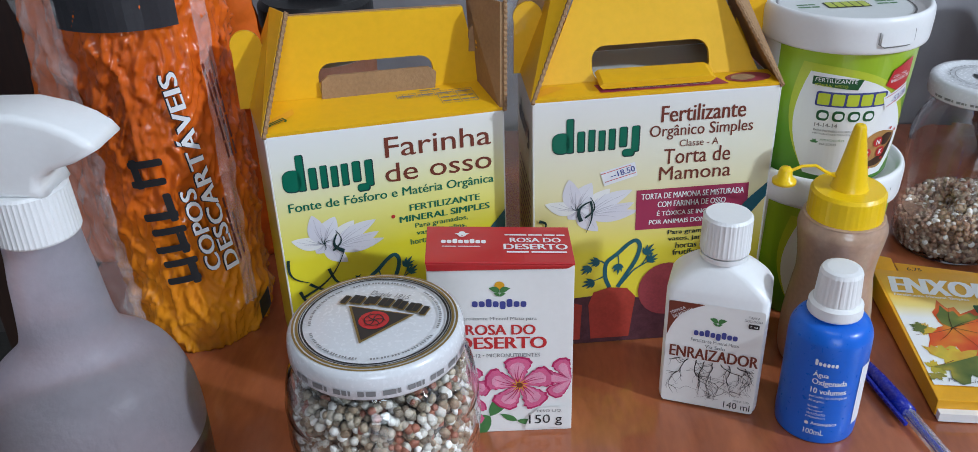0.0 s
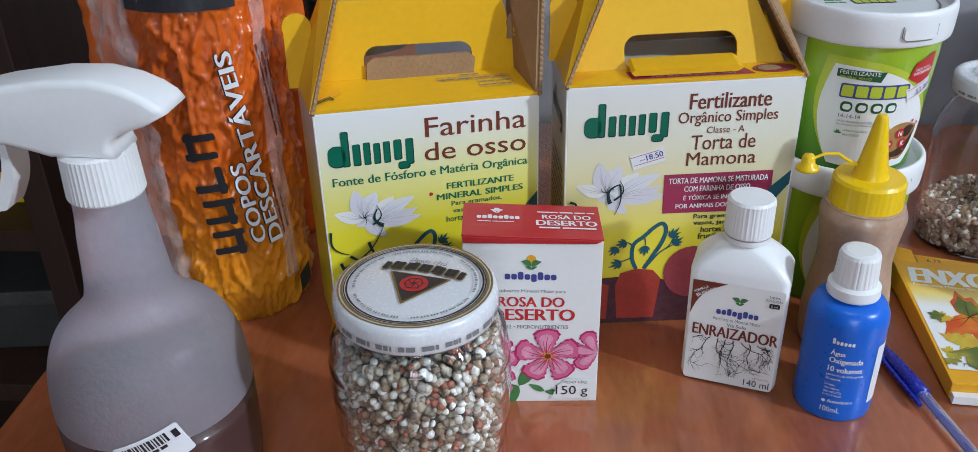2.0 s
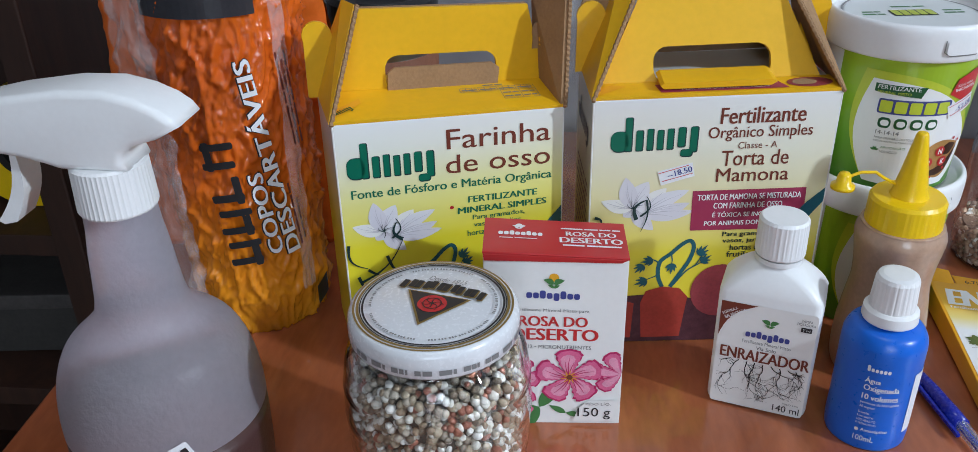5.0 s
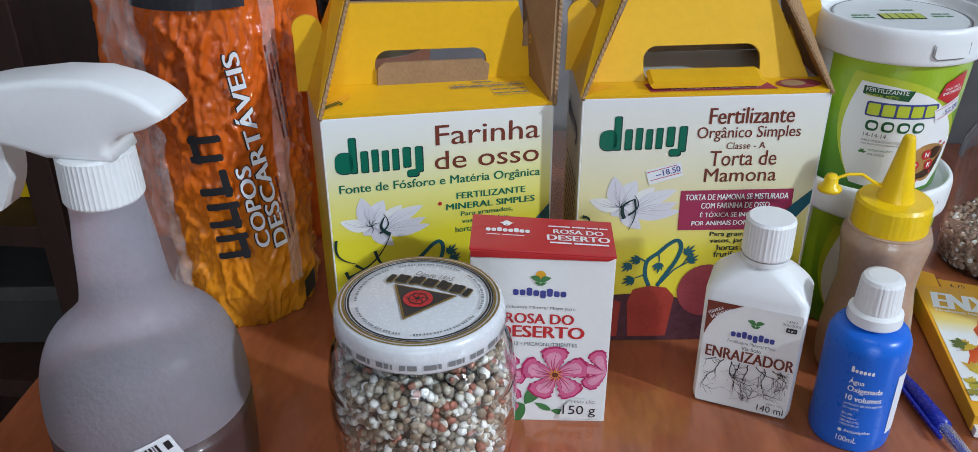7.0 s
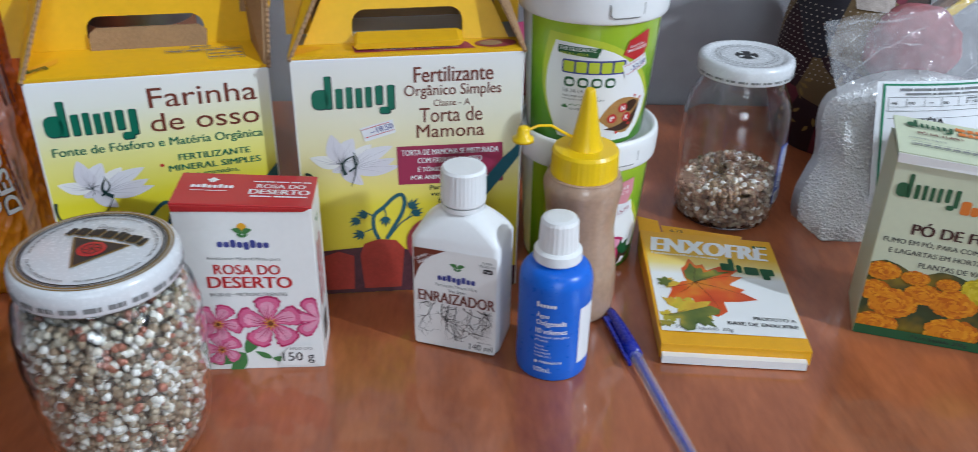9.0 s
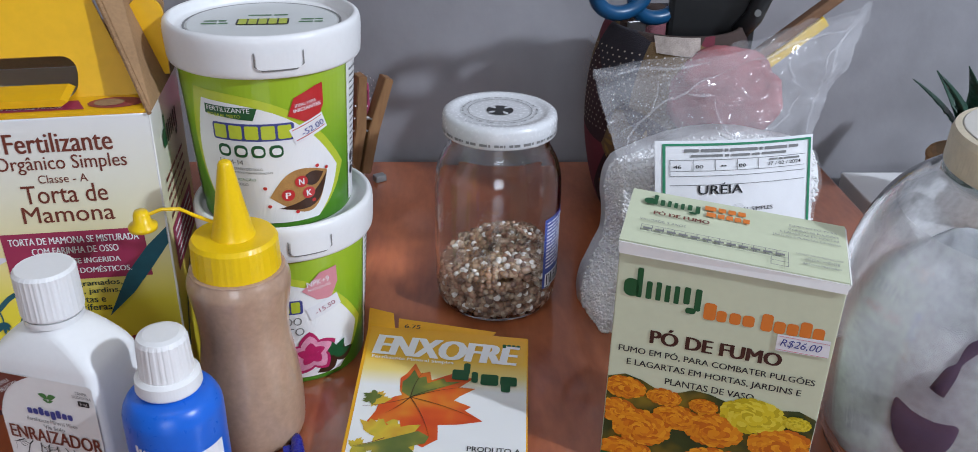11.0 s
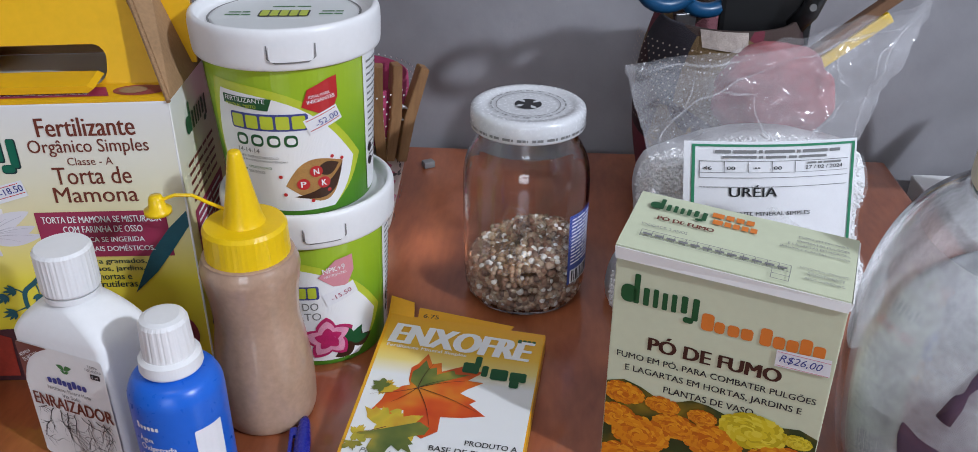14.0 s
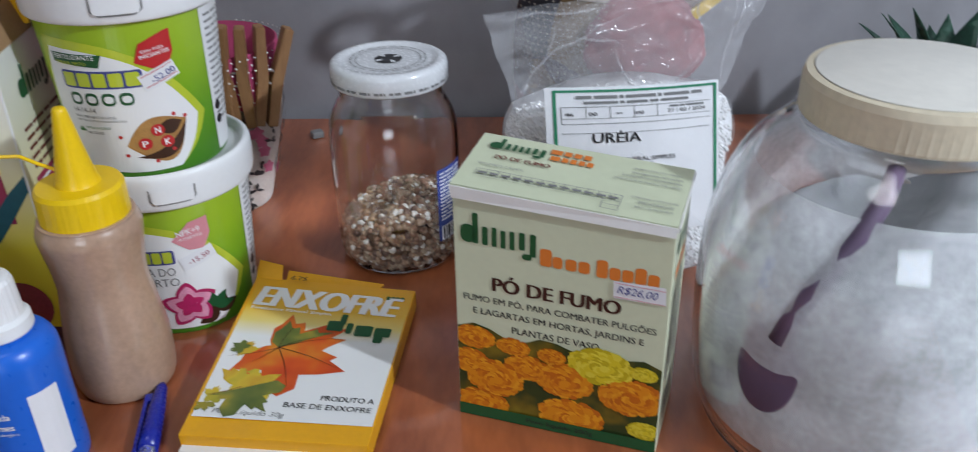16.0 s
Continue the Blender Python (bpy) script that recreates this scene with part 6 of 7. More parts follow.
def crumpled(x0, x1, z0, z1, depth, seed, amp, nx=60, nz=70, lean=0.0, taper=0.0):
    """A standing crumpled bag: front and back sheets that meet at the sides."""
    bm = bmesh.new()
    sheets = []
    for side in (-1, 1):
        rows = []
        for j in range(nz + 1):
            t = j / nz
            row = []
            for i in range(nx + 1):
                s = i / nx
                bulge = (math.sin(math.pi * s) ** 0.5) * (1 - 0.75 * t) * depth / 2
                p = Vector((s * 5 + seed, t * 6, side * 2.0 + seed))
                c = amp * (noise.noise(p) + 0.6 * abs(noise.noise(p * 2.7)))
                x = x0 + (x1 - x0) * s + taper * t * (0.5 - s) * (x1 - x0) + 0.3 * c
                row.append(bm.verts.new((x, side * bulge + c + lean * t, z0 + (z1 - z0) * t + 0.3 * c)))
            rows.append(row)
        sheets.append(rows)
        for a, b in zip(rows, rows[1:]):
            for i in range(nx):
                bm.faces.new((a[i], a[i + 1], b[i + 1], b[i]))
    for i in range(nx):
        bm.faces.new((sheets[0][0][i], sheets[1][0][i], sheets[1][0][i + 1], sheets[0][0][i + 1]))
    bmesh.ops.recalc_face_normals(bm, faces=bm.faces[:])
    return bm


cb = thing("carrier_bag", at(-0.2, 0.655, 0), "orange plastic carrier bag standing behind the cup pack", "bag")
part("bag_film", crumpled(-0.093, 0.085, 0.0, 0.29, 0.06, 3.0, 0.008, taper=0.14), ORANGEBAG, cb, "thin orange plastic", smooth=True)

fl = thing("thermal_mug", at(-0.1, 0.745, 0), "steel and brown thermal mug with black lid", "mug")
STEEL = material("brushed_steel", (0.5, 0.5, 0.5), 0.3, metal=1.0, tone=0.1, scale=40)
part("body", lathe(curve_profile([(0.0, 0.0), (0.036, 0.0), (0.039, 0.004), (0.041, 0.05), (0.042, 0.12), (0.0425, 0.15)], 4) + [(0.0, 0.15)], 64), STEEL, fl, smooth=True)
part("sleeve", lathe([(0.0395, 0.02), (0.042, 0.02), (0.0432, 0.125), (0.0418, 0.125)], 64), material("brown_leather_sleeve", (0.22, 0.08, 0.04), 0.5, tone=0.2, scale=60, bump=0.2), fl, "brown sleeve", smooth=True)
part("lid", lathe([(0.0, 0.149), (0.0435, 0.149), (0.0445, 0.152), (0.044, 0.166), (0.04, 0.17), (0.0, 0.17)], 64), material("black_plastic", (0.015, 0.015, 0.016), 0.35, tone=0.1), fl, "black plastic lid", smooth=False)
part("lid_knob", block(-0.02, -0.008, 0.17, 0.02, 0.008, 0.18, 0.003), bpy.data.materials["black_plastic"], fl)

fb = thing("clear_bag", at(0.055, 0.60, 10), "crumpled clear plastic bag between two cartons", "bag")
part("bag_film", crumpled(-0.025, 0.02, 0.0, 0.2, 0.03, 8.0, 0.009, 26, 50), FILM, fb, "clear crinkled film", smooth=True)

# ---- tobacco powder carton, sulphur packet, pen ----
pf = thing("tobacco_powder_carton", at(0.4195, 0.4842, -18.0), "pale green tobacco powder carton with marigold print", "carton", "fertilizer cartons")
W, D, H = 0.0985, 0.047, 0.1245
part("body", block(0, 0, 0, W, D, H, 0.0006), PALEGREEN, pf)
part("lid", slab([(-0.0006, -0.001, H + 0.0035), (W + 0.0003, 0.0, H + 0.001), (W + 0.0006, D + 0.0005, H + 0.005), (-0.0006, D + 0.0005, H + 0.007)], 0.0012), PALEGREEN, pf, "loose top flap")
part("lid_lip", slab([(0.0, -0.0012, H - 0.002), (W, -0.0008, H - 0.003), (W + 0.0004, -0.0002, H + 0.0015), (-0.0006, -0.0014, H + 0.004)], 0.0006), CARDW, pf, "pale torn front lip")
part("lid_side", slab([(W + 0.0002, 0.0, H - 0.001), (W + 0.0002, D, H), (W + 0.0008, D, H + 0.0055), (W + 0.0008, 0.0, H + 0.0015)], 0.0006), CARDW, pf)
blob_mark(pf, 0.0035, 0.0965, 0.036, 0.0195, DKGREEN)
for k, (w, h) in enumerate(((0.0055, 0.009), (0.0045, 0.006), (0.005, 0.006), (0.0052, 0.006))):
    part("product_mark", merged([round_loop(0.0405 + 0.0058 * k, 0.095, 0.0405 + 0.0058 * k + w, 0.095 + h, 0.0016)], 0.0003), ORANGEP, pf, m=FRONT)
for k, h in enumerate((0.0092, 0.0064, 0.0064, 0.0085, 0.0064)):
    part("product_mark", merged([round_loop(0.066 + 0.0056 * k, 0.0945, 0.071 + 0.0056 * k, 0.0945 + h, 0.0016)], 0.0003), ORANGEP, pf, m=FRONT)
DARKP = material("dark_brown_print", (0.055, 0.018, 0.012), 0.4, tone=0)
words(pf, "PÓ DE FUMO", 0.018, 0.0765, 0.06, 0.0092, DARKP, bold=0.045)
words(pf, "FUMO EM PÓ, PARA COMBATER PULGÕES", 0.004, 0.0688, 0.09, 0.0047, BLACKP, bold=0.015)
words(pf, "E LAGARTAS EM HORTAS, JARDINS E", 0.0085, 0.0612, 0.0805, 0.0045, BLACKP, bold=0.015)
words(pf, "PLANTAS DE VASO", 0.0275, 0.0545, 0.0415, 0.0037, BLACKP, bold=0.015)
pps = part("price_sticker", merged([[(0.074, 0.0855), (0.097, 0.0862), (0.0965, 0.0955), (0.0738, 0.0945)]], 0.0006), STICKER, pf, "handwritten price sticker", m=FRONT)
words(pps, "R$26,00", 0.0755, 0.088, 0.018, 0.0045, BLUEINK, 0.0009, 0.0, 0.3)
for y in (0.0863, 0.0935):
    bars(pps, 0.0745, y, 0.022, 0.0003, (1,), PINKTAG, 0.0008)
PHOTOBG = ramp_material("dark_garden_print", [(0.0, (0.012, 0.03, 0.008)), (0.45, (0.03, 0.05, 0.012)), (0.6, (0.16, 0.11, 0.01)), (1.0, (0.4, 0.3, 0.02))], "noise", 0.4, 60)
part("photo_print", merged([[(0.0004, 0.006), (W - 0.0004, 0.006)] + [(W - 0.0004 - (W - 0.0008) * k / 12, 0.051 + 0.0035 * math.sin(k * 1.3) + (0.002 if k > 6 else -0.001)) for k in range(13)]], 0.0003), PHOTOBG, pf, m=FRONT)
MARI = ramp_material("orange_marigold_print", [(0.0, (0.66, 0.19, 0.006)), (0.35, (0.74, 0.26, 0.008)), (0.6, (0.56, 0.13, 0.005)), (0.8, (0.8, 0.33, 0.015))], "island", 0.4)
MARIY = ramp_material("yellow_marigold_print", [(0.0, (0.7, 0.55, 0.02)), (0.4, (0.75, 0.62, 0.05)), (0.7, (0.55, 0.42, 0.01))], "island", 0.4)


def marigold(x, y, r, mat, sq, seed, lift):
    rg, shapes = random.Random(seed), []
    for ring in range(6, 0, -1):
        n = 5 + 4 * ring
        for k in range(n):
            a = 2 * math.pi * (k + rg.random()) / n
            q = r * ring / 6
            px, py = x + 0.8 * q * math.cos(a), y + sq * 0.8 * q * math.sin(a)
            if 0.001 < px < W - 0.001 and py > 0.0065:
                shapes.append(disc(px, py, r * rg.uniform(0.13, 0.19), 7, 0.8))
    shapes = [[(min(max(u, 0.0005), W - 0.0005), max(v, 0.0062)) for u, v in s] for s in shapes]
    bm = bmesh.new()
    for k, s in enumerate(shapes):
        f = bm.faces.new([bm.verts.new((u, v, lift + 0.000006 * k)) for u, v in s])
        f.normal_update()
        if f.normal.z < 0:
            f.normal_flip()
    part("marigold_print", bm, mat, pf, m=FRONT)


for n, (x, y, r, mat, sq) in enumerate(((0.009, 0.0485, 0.011, MARI, 0.6), (0.028, 0.047, 0.009, MARI, 0.55), (0.07, 0.0455, 0.0165, MARIY, 0.65), (0.09, 0.046, 0.007, MARIY, 0.6), (0.047, 0.046, 0.0075, MARI, 0.6), (0.035, 0.036, 0.012, MARI, 0.65), (0.006, 0.034, 0.011, MARI, 0.7),
                                        (0.053, 0.033, 0.0155, MARI, 0.7), (0.085, 0.031, 0.0165, MARI, 0.7), (0.019, 0.0265, 0.0155, MARI, 0.75), (0.057, 0.0115, 0.0175, MARI, 0.62), (0.012, 0.0095, 0.015, MARI, 0.55), (0.0925, 0.012, 0.009, MARIY, 0.6))):
    marigold(x, y, r, mat, sq, n, 0.0004 + 0.0001 * (n % 5))
part("band_print", merged([[(0.0003, 0.0004), (W - 0.0003, 0.0004), (W - 0.0003, 0.0072), (0.0003, 0.0072)]], 0.0012), DKGREEN, pf, m=FRONT)
words(pf, "Peso líquido 200g", 0.035, 0.0022, 0.033, 0.0032, BLACKP, 0.0014, 0.01)
SIDE = Matrix.Translation((W, 0, 0)) @ Matrix(((0, 0, 1, 0), (1, 0, 0, 0), (0, 1, 0, 0), (0, 0, 0, 1)))
blob_mark(pf, 0.008, 0.104, 0.03, 0.014, DKGREEN, face=SIDE)
bars(pf, 0.009, 0.094, 0.03, 0.005, (3, 4), ORANGEP, 0.0003, SIDE)
for k in range(12):
    bars(pf, 0.007, 0.086 - 0.0042 * k, 0.032, 0.0016, ((4, 5, 3), (6, 2, 4), (3, 3, 6))[k % 3], GREYP, 0.0003, SIDE)
part("barcode_print", bars_bm(0.01, 0.012, 0.022, 0.016, (1, 0.5, 1.5, 0.5, 1, 0.5, 0.7, 1.2, 0.5, 1)), BLACKP, pf, m=SIDE)
TOP = Matrix.Translation((0, 0, H + 0.0042)) @ pose(0, 0, 0, 4.5, 1.5, 0)
T = TOP @ Matrix.Translation((0, 0, 0.0012))
blob_mark(pf, 0.006, 0.031, 0.027, 0.0115, DKGREEN, face=T)
bars(pf, 0.0345, 0.0375, 0.019, 0.0038, (3, 2, 2, 2), ORANGEP, 0.0003, T)
bars(pf, 0.0355, 0.0318, 0.02, 0.0038, (3, 2, 2, 2, 2), ORANGEP, 0.0003, T)
words(pf, "PÓ DE FUMO", 0.0115, 0.0245, 0.026, 0.0038, BROWNP, 0.0004, 0.04, face=T)
words(pf, "VALIDADE: 2 ANOS", 0.006, 0.0175, 0.021, 0.0019, GREYP, 0.0004, 0.0, face=T)
part("table_print", strokes([ribbon([(x, 0.0085), (x, 0.0135)], 0.0003, False) for x in np.linspace(0.0075, 0.073, 14)] + [ribbon([(0.0075, y), (0.073, y)], 0.0003, False) for y in (0.0085, 0.0135)] +
                            [ribbon([(x, 0.0015), (x, 0.0085)], 0.0003, False) for x in (0.0655, 0.073)] + [ribbon([(0.0655, y), (0.073, y)], 0.0003, False) for y in (0.0015, 0.005)], 0.0004), GREYP, pf, m=T)
bars(pf, 0.0085, 0.0102, 0.063, 0.0015, (2,) * 12, GREYP, 0.0004, T)
for s, x, y, w in (("FUMO EM PÓ, PARA", 0.0735, 0.037, 0.0215), ("COMBATER PULGÕES", 0.073, 0.0335, 0.0225), ("E LAGARTAS EM HORTAS,", 0.0695, 0.03, 0.0265), ("JARDINS E PLANTAS DE VASO", 0.066, 0.0265, 0.03), ("UTILIZAR A SOLUÇÃO", 0.0765, 0.0135, 0.02), ("IMEDIATAMENTE", 0.08, 0.01, 0.015), ("APÓS O PREPARO", 0.079, 0.0065, 0.0165)):
    words(pf, s, x, y, w, 0.0021, GREYP, 0.0004, 0.0, face=T)
skew(pf, -0.3)

enx = thing("sulphur_packet", at(0.2875, 0.4535, -5.0), "flat yellow and white sulphur packet with maple leaves", "packet", "fertilizer cartons")
W, D, H = 0.0915, 0.13, 0.0125
ENXSIDE = material("amber_card", (0.78, 0.37, 0.008), 0.4, tone=0.06, scale=40, coat=0.15)
bm = block(0, 0, 0.0015, W, D, H, 0.0006)
for v in bm.verts:
    t = v.co.y / D
    v.co.x += -0.004 * t + (0.004 * t if v.co.x > W / 2 else 0)
    v.co.z += (0.005 * t * (1 - v.co.x / W) if v.co.z > 0.005 else 0)
part("body", bm, ENXSIDE, enx, "amber card sleeve")
part("inner_tray", prism([(0.001, 0.0005)] + [(0.001 + (W - 0.004) * k / 12, 0.0006 - 0.0002 * math.sin(math.pi * k / 12)) for k in range(13)] + [(W - 0.003, 0.006), (0.001, 0.006)], 0.01), CARDW, enx, "pale card edge under the sleeve", m=Matrix.Translation((0, -0.0045, 0.0004)))


def lay(bm):
    """Lays a print on the packet's uneven top."""
    for v in bm.verts:
        t = v.co.y / D
        v.co.z += H + 0.005 * t * (1 - v.co.x / W)
        v.co.x += -0.004 * t + 0.004 * t * min(1.0, max(0.0, v.co.x / W))
    return bm


ENXTOP = ramp_material("amber_to_white_print", [(0.0, (0.78, 0.78, 0.77)), (0.58, (0.78, 0.78, 0.77)), (0.68, (0.78, 0.62, 0.2)), (0.78, (0.78, 0.45, 0.025)), (1.0, (0.78, 0.36, 0.006))], "y", 0.34, 7.6, 0.05, 60, 0.3)
bm = bmesh.new()
gx, gy = 12, 16
vs = [[bm.verts.new((0.002 + (W - 0.0028) * i / gx, 0.0125 + (D - 0.013) * j / gy, 0.0003)) for i in range(gx + 1)] for j in range(gy + 1)]
for j in range(gy):
    for i in range(gx):
        bm.faces.new((vs[j][i], vs[j][i + 1], vs[j + 1][i + 1], vs[j + 1][i]))
part("face_print", lay(bm), ENXTOP, enx, "amber fading to white")
part("top_flap", slab([(-0.004, D - 0.001, H + 0.004), (0.012, D - 0.001, H + 0.004), (0.01, D + 0.009, H + 0.008), (-0.005, D + 0.012, H + 0.0095)], 0.0007), ENXSIDE, enx, "creased amber end flap")
part("top_flap", slab([(0.014, D - 0.001, H + 0.003), (0.07, D - 0.001, H + 0.0005), (0.072, D + 0.004, H + 0.0005), (0.013, D + 0.0095, H + 0.004)], 0.0007), ENXSIDE, enx, "creased amber end flap")


def flat_words(s, x, y, w, h, mat, bold, lift=0.0006, turn=0.0, lean=0.0):
    bm = lettering_bm(s, 0, 0, w, h, lift, bold, lean)
    bmesh.ops.transform(bm, matrix=Matrix.Translation((x, y, 0)) @ pose(0, 0, 0, 0, 0, turn), verts=bm.verts)
    part("lettering", lay(bm), mat, enx)


flat_words("ENXOFRE", 0.005, 0.103, 0.0815, 0.0185, WHITEP, 0.07, 0.0007, -1.5, 0.15)
flat_words("Fertilizante Mineral Simples", 0.0055, 0.0985, 0.045, 0.0035, WHITEP, 0.02, 0.0007, -1.5)
blob = [round_loop(*q, 0.0014) for q in ((0.0505, 0.0845, 0.0595, 0.0935), (0.0565, 0.09, 0.06, 0.1), (0.061, 0.083, 0.0645, 0.0925), (0.066, 0.0815, 0.0755, 0.091), (0.0765, 0.082, 0.0855, 0.09), (0.077, 0.0765, 0.082, 0.085))]
for q in blob:
    part("maker_mark", lay(merged([q], 0.0008)), DKGREEN, enx)
for k in range(4):
    part("maker_mark", lay(merged([round_loop(0.077 + 0.0026 * k, 0.1175, 0.0792 + 0.0026 * k, 0.121, 0.0007)], 0.0007)), DKGREEN, enx)
LOBES = [(0, 1.0), (7, 0.72), (14, 0.78), (22, 0.55), (30, 0.62), (40, 0.85), (46, 0.66), (54, 0.93), (62, 0.7), (70, 0.74), (80, 0.45), (92, 0.6), (102, 0.52), (112, 0.72), (122, 0.5), (135, 0.42), (160, 0.2), (180, 0.12)]


def maple(x, y, size, turn, lo=-180, hi=180):
    pts = [(a, r) for a, r in LOBES if lo <= a <= hi] + [(-a, r) for a, r in LOBES[1:-1] if lo <= -a <= hi]
    pts.sort()
    out = [(x + size * r * math.cos(radians(a + turn)), y + size * r * math.sin(radians(a + turn))) for a, r in pts]
    return [(x, y)] + out if hi - lo < 359 else out


MAPLEO = ramp_material("orange_maple_print", [(0.3, (0.5, 0.035, 0.006)), (0.5, (0.62, 0.085, 0.008)), (0.7, (0.66, 0.22, 0.015))], "noise", 0.4, 45)
MAPLEG = ramp_material("green_maple_print", [(0.3, (0.06, 0.1, 0.02)), (0.55, (0.15, 0.17, 0.03)), (0.75, (0.4, 0.3, 0.03))], "noise", 0.4, 60)
MAPLEY = ramp_material("yellow_maple_print", [(0.3, (0.5, 0.22, 0.02)), (0.5, (0.6, 0.42, 0.03)), (0.7, (0.3, 0.3, 0.03))], "noise", 0.4, 60)


def leaf_print(shape, mat, lift):
    bm = bmesh.new()
    bm.faces.new([bm.verts.new((u, v, lift)) for u, v in shape])
    bmesh.ops.triangulate(bm, faces=bm.faces[:])
    for f in bm.faces:
        if f.normal.z < 0:
            f.normal_flip()
    part("leaf_print", lay(bm), mat, enx)


leaf_print(maple(0.03, 0.067, 0.0415, -22), MAPLEO, 0.0005)
leaf_print(maple(0.03, 0.067, 0.033, -22, 54, 165), MAPLEG, 0.0007)
leaf_print(maple(0.0175, 0.037, 0.022, 25), MAPLEY, 0.0005)
leaf_print(maple(0.021, 0.034, 0.023, -45, -120, 70), MAPLEG, 0.0007)
leaf_print(maple(0.012, 0.064, 0.009, 10), MAPLEY, 0.0005)
leaf_print(maple(0.0115, 0.0645, 0.0075, 150), MAPLEG, 0.0007)
leaf_print(maple(0.006, 0.0275, 0.0085, 15), MAPLEY, 0.0005)
leaf_print(maple(0.0055, 0.022, 0.007, -70, -120, 90), MAPLEG, 0.0007)
veins = [ribbon(bow(0.03, 0.067, 0.03 + L * math.cos(radians(a)), 0.067 + L * math.sin(radians(a)), 0.04), 0.0005) for a, L in ((-22, 0.037), (22, 0.03), (32, 0.02), (-68, 0.032), (78, 0.022), (-130, 0.018))]
part("vein_print", lay(strokes(veins, 0.0009)), SEEDDARK, enx)
for q in ((0.03, 0.067, 0.006, 0.058), (0.02, 0.035, 0.005, 0.028)):
    part("stem_print", lay(strokes([ribbon(bow(*q, 0.04), 0.0006)], 0.0006)), BROWNP, enx)
flat_words("PRODUTO A", 0.0615, 0.0285, 0.0265, 0.0036, BLACKP, 0.01, turn=-1)
flat_words("BASE DE ENXOFRE", 0.0445, 0.0222, 0.0435, 0.0036, BLACKP, 0.01, turn=-1)
flat_words("Peso Líquido 30g", 0.011, 0.0145, 0.036, 0.0042, GREYP, 0.0, turn=-1, lean=0.2)
flat_words("6.75", 0.021, D - 0.0035, 0.009, 0.0038, BLACKP, 0.01, 0.003)

pen = thing("ballpoint_pen", at(0.263, 0.501, 280.5, 0.0042), "clear ballpoint pen with blue cap lying on the table", "pen")
AX = pose(0, 0, 0, 0, 90, 0)
PENBLUE = material("blue_pen_plastic", (0.01, 0.02, 0.28), 0.25, tone=0.05)
part("barrel", lathe([(0.0, 0.05), (0.0038, 0.05), (0.0039, 0.145), (0.0, 0.145)], 6), material("clear_pen_barrel", (0.85, 0.87, 0.9), 0.08, tone=0, trans=0.85, ior=1.3), pen, "clear hexagonal barrel", m=AX, shadow=False)
part("ink_tube", lathe([(0.0, 0.045), (0.0014, 0.045), (0.0014, 0.138), (0.0, 0.138)], 10), PENBLUE, pen, "dark blue ink tube", m=AX)
part("end_plug", lathe([(0.0, 0.1445), (0.0039, 0.1445), (0.0037, 0.149), (0.0, 0.1495)], 16), PENBLUE, pen, m=AX)
pcap = part("cap", lathe([(0.0, 0.0), (0.002, 0.0005), (0.003, 0.004), (0.0042, 0.02), (0.0047, 0.038), (0.0048, 0.05), (0.0, 0.05)], 24), PENBLUE, pen, "blue pen cap", smooth=True, m=AX)
part("clip", block(0.008, -0.0072, -0.0012, 0.058, -0.005, 0.0012, 0.0006), PENBLUE, pcap)
part("clip_bridge", block(0.008, -0.0055, -0.0012, 0.014, -0.003, 0.0012, 0.0004), PENBLUE, pcap)

# ---- urea bag ----
ur = thing("urea_bag", at(0.432, 0.586, 14.0), "clear plastic bag of white urea prills with paper label", "bag")
UW = 0.156


def urea_face(s, t, side):
    """A point of the stuffed part: s along the width, t up."""
    z = 0.104 * t - 0.01 * t * (1 - math.sin(math.pi * min(max(s, 0), 1)))
    mid = 0.032 + 0.028 * t
    half = (0.012 + 0.024 * math.sin(math.pi * (0.12 + 0.76 * s))) * (1.0 - 0.35 * t ** 3)
    c = 0.0022 * noise.noise(Vector((s * 9, t * 7, side * 3)))
    x = 0.01 + UW * s + 0.004 * math.sin(9 * t) * (1 if s > 0.5 else -1) * abs(s - 0.5) * 2 + 0.026 * t * (1 - s)
    return x, mid + side * half + c, z


bm = bmesh.new()
sheets = []
for side in (-1, 1):
    rows = [[bm.verts.new(urea_face(i / 40, j / 30, side)) for i in range(41)] for j in range(31)]
    sheets.append(rows)
    for a, b in zip(rows, rows[1:]):
        for i in range(40):
            bm.faces.new((a[i], a[i + 1], b[i + 1], b[i]))
for k in range(30):
    for i in (0, 40):
        bm.faces.new((sheets[0][k][i], sheets[1][k][i], sheets[1][k + 1][i], sheets[0][k + 1][i]))
for k in (0, 30):
    for i in range(40):
        bm.faces.new((sheets[0][k][i], sheets[1][k][i], sheets[1][k][i + 1], sheets[0][k][i + 1]))
bmesh.ops.recalc_face_normals(bm, faces=bm.faces[:])
part("prill_fill", bm, material("prill_shadow", (0.84, 0.84, 0.85), 0.7, tone=0.1, scale=200, bump=0.5, bump_scale=420), ur, "packed white prills", smooth=True)


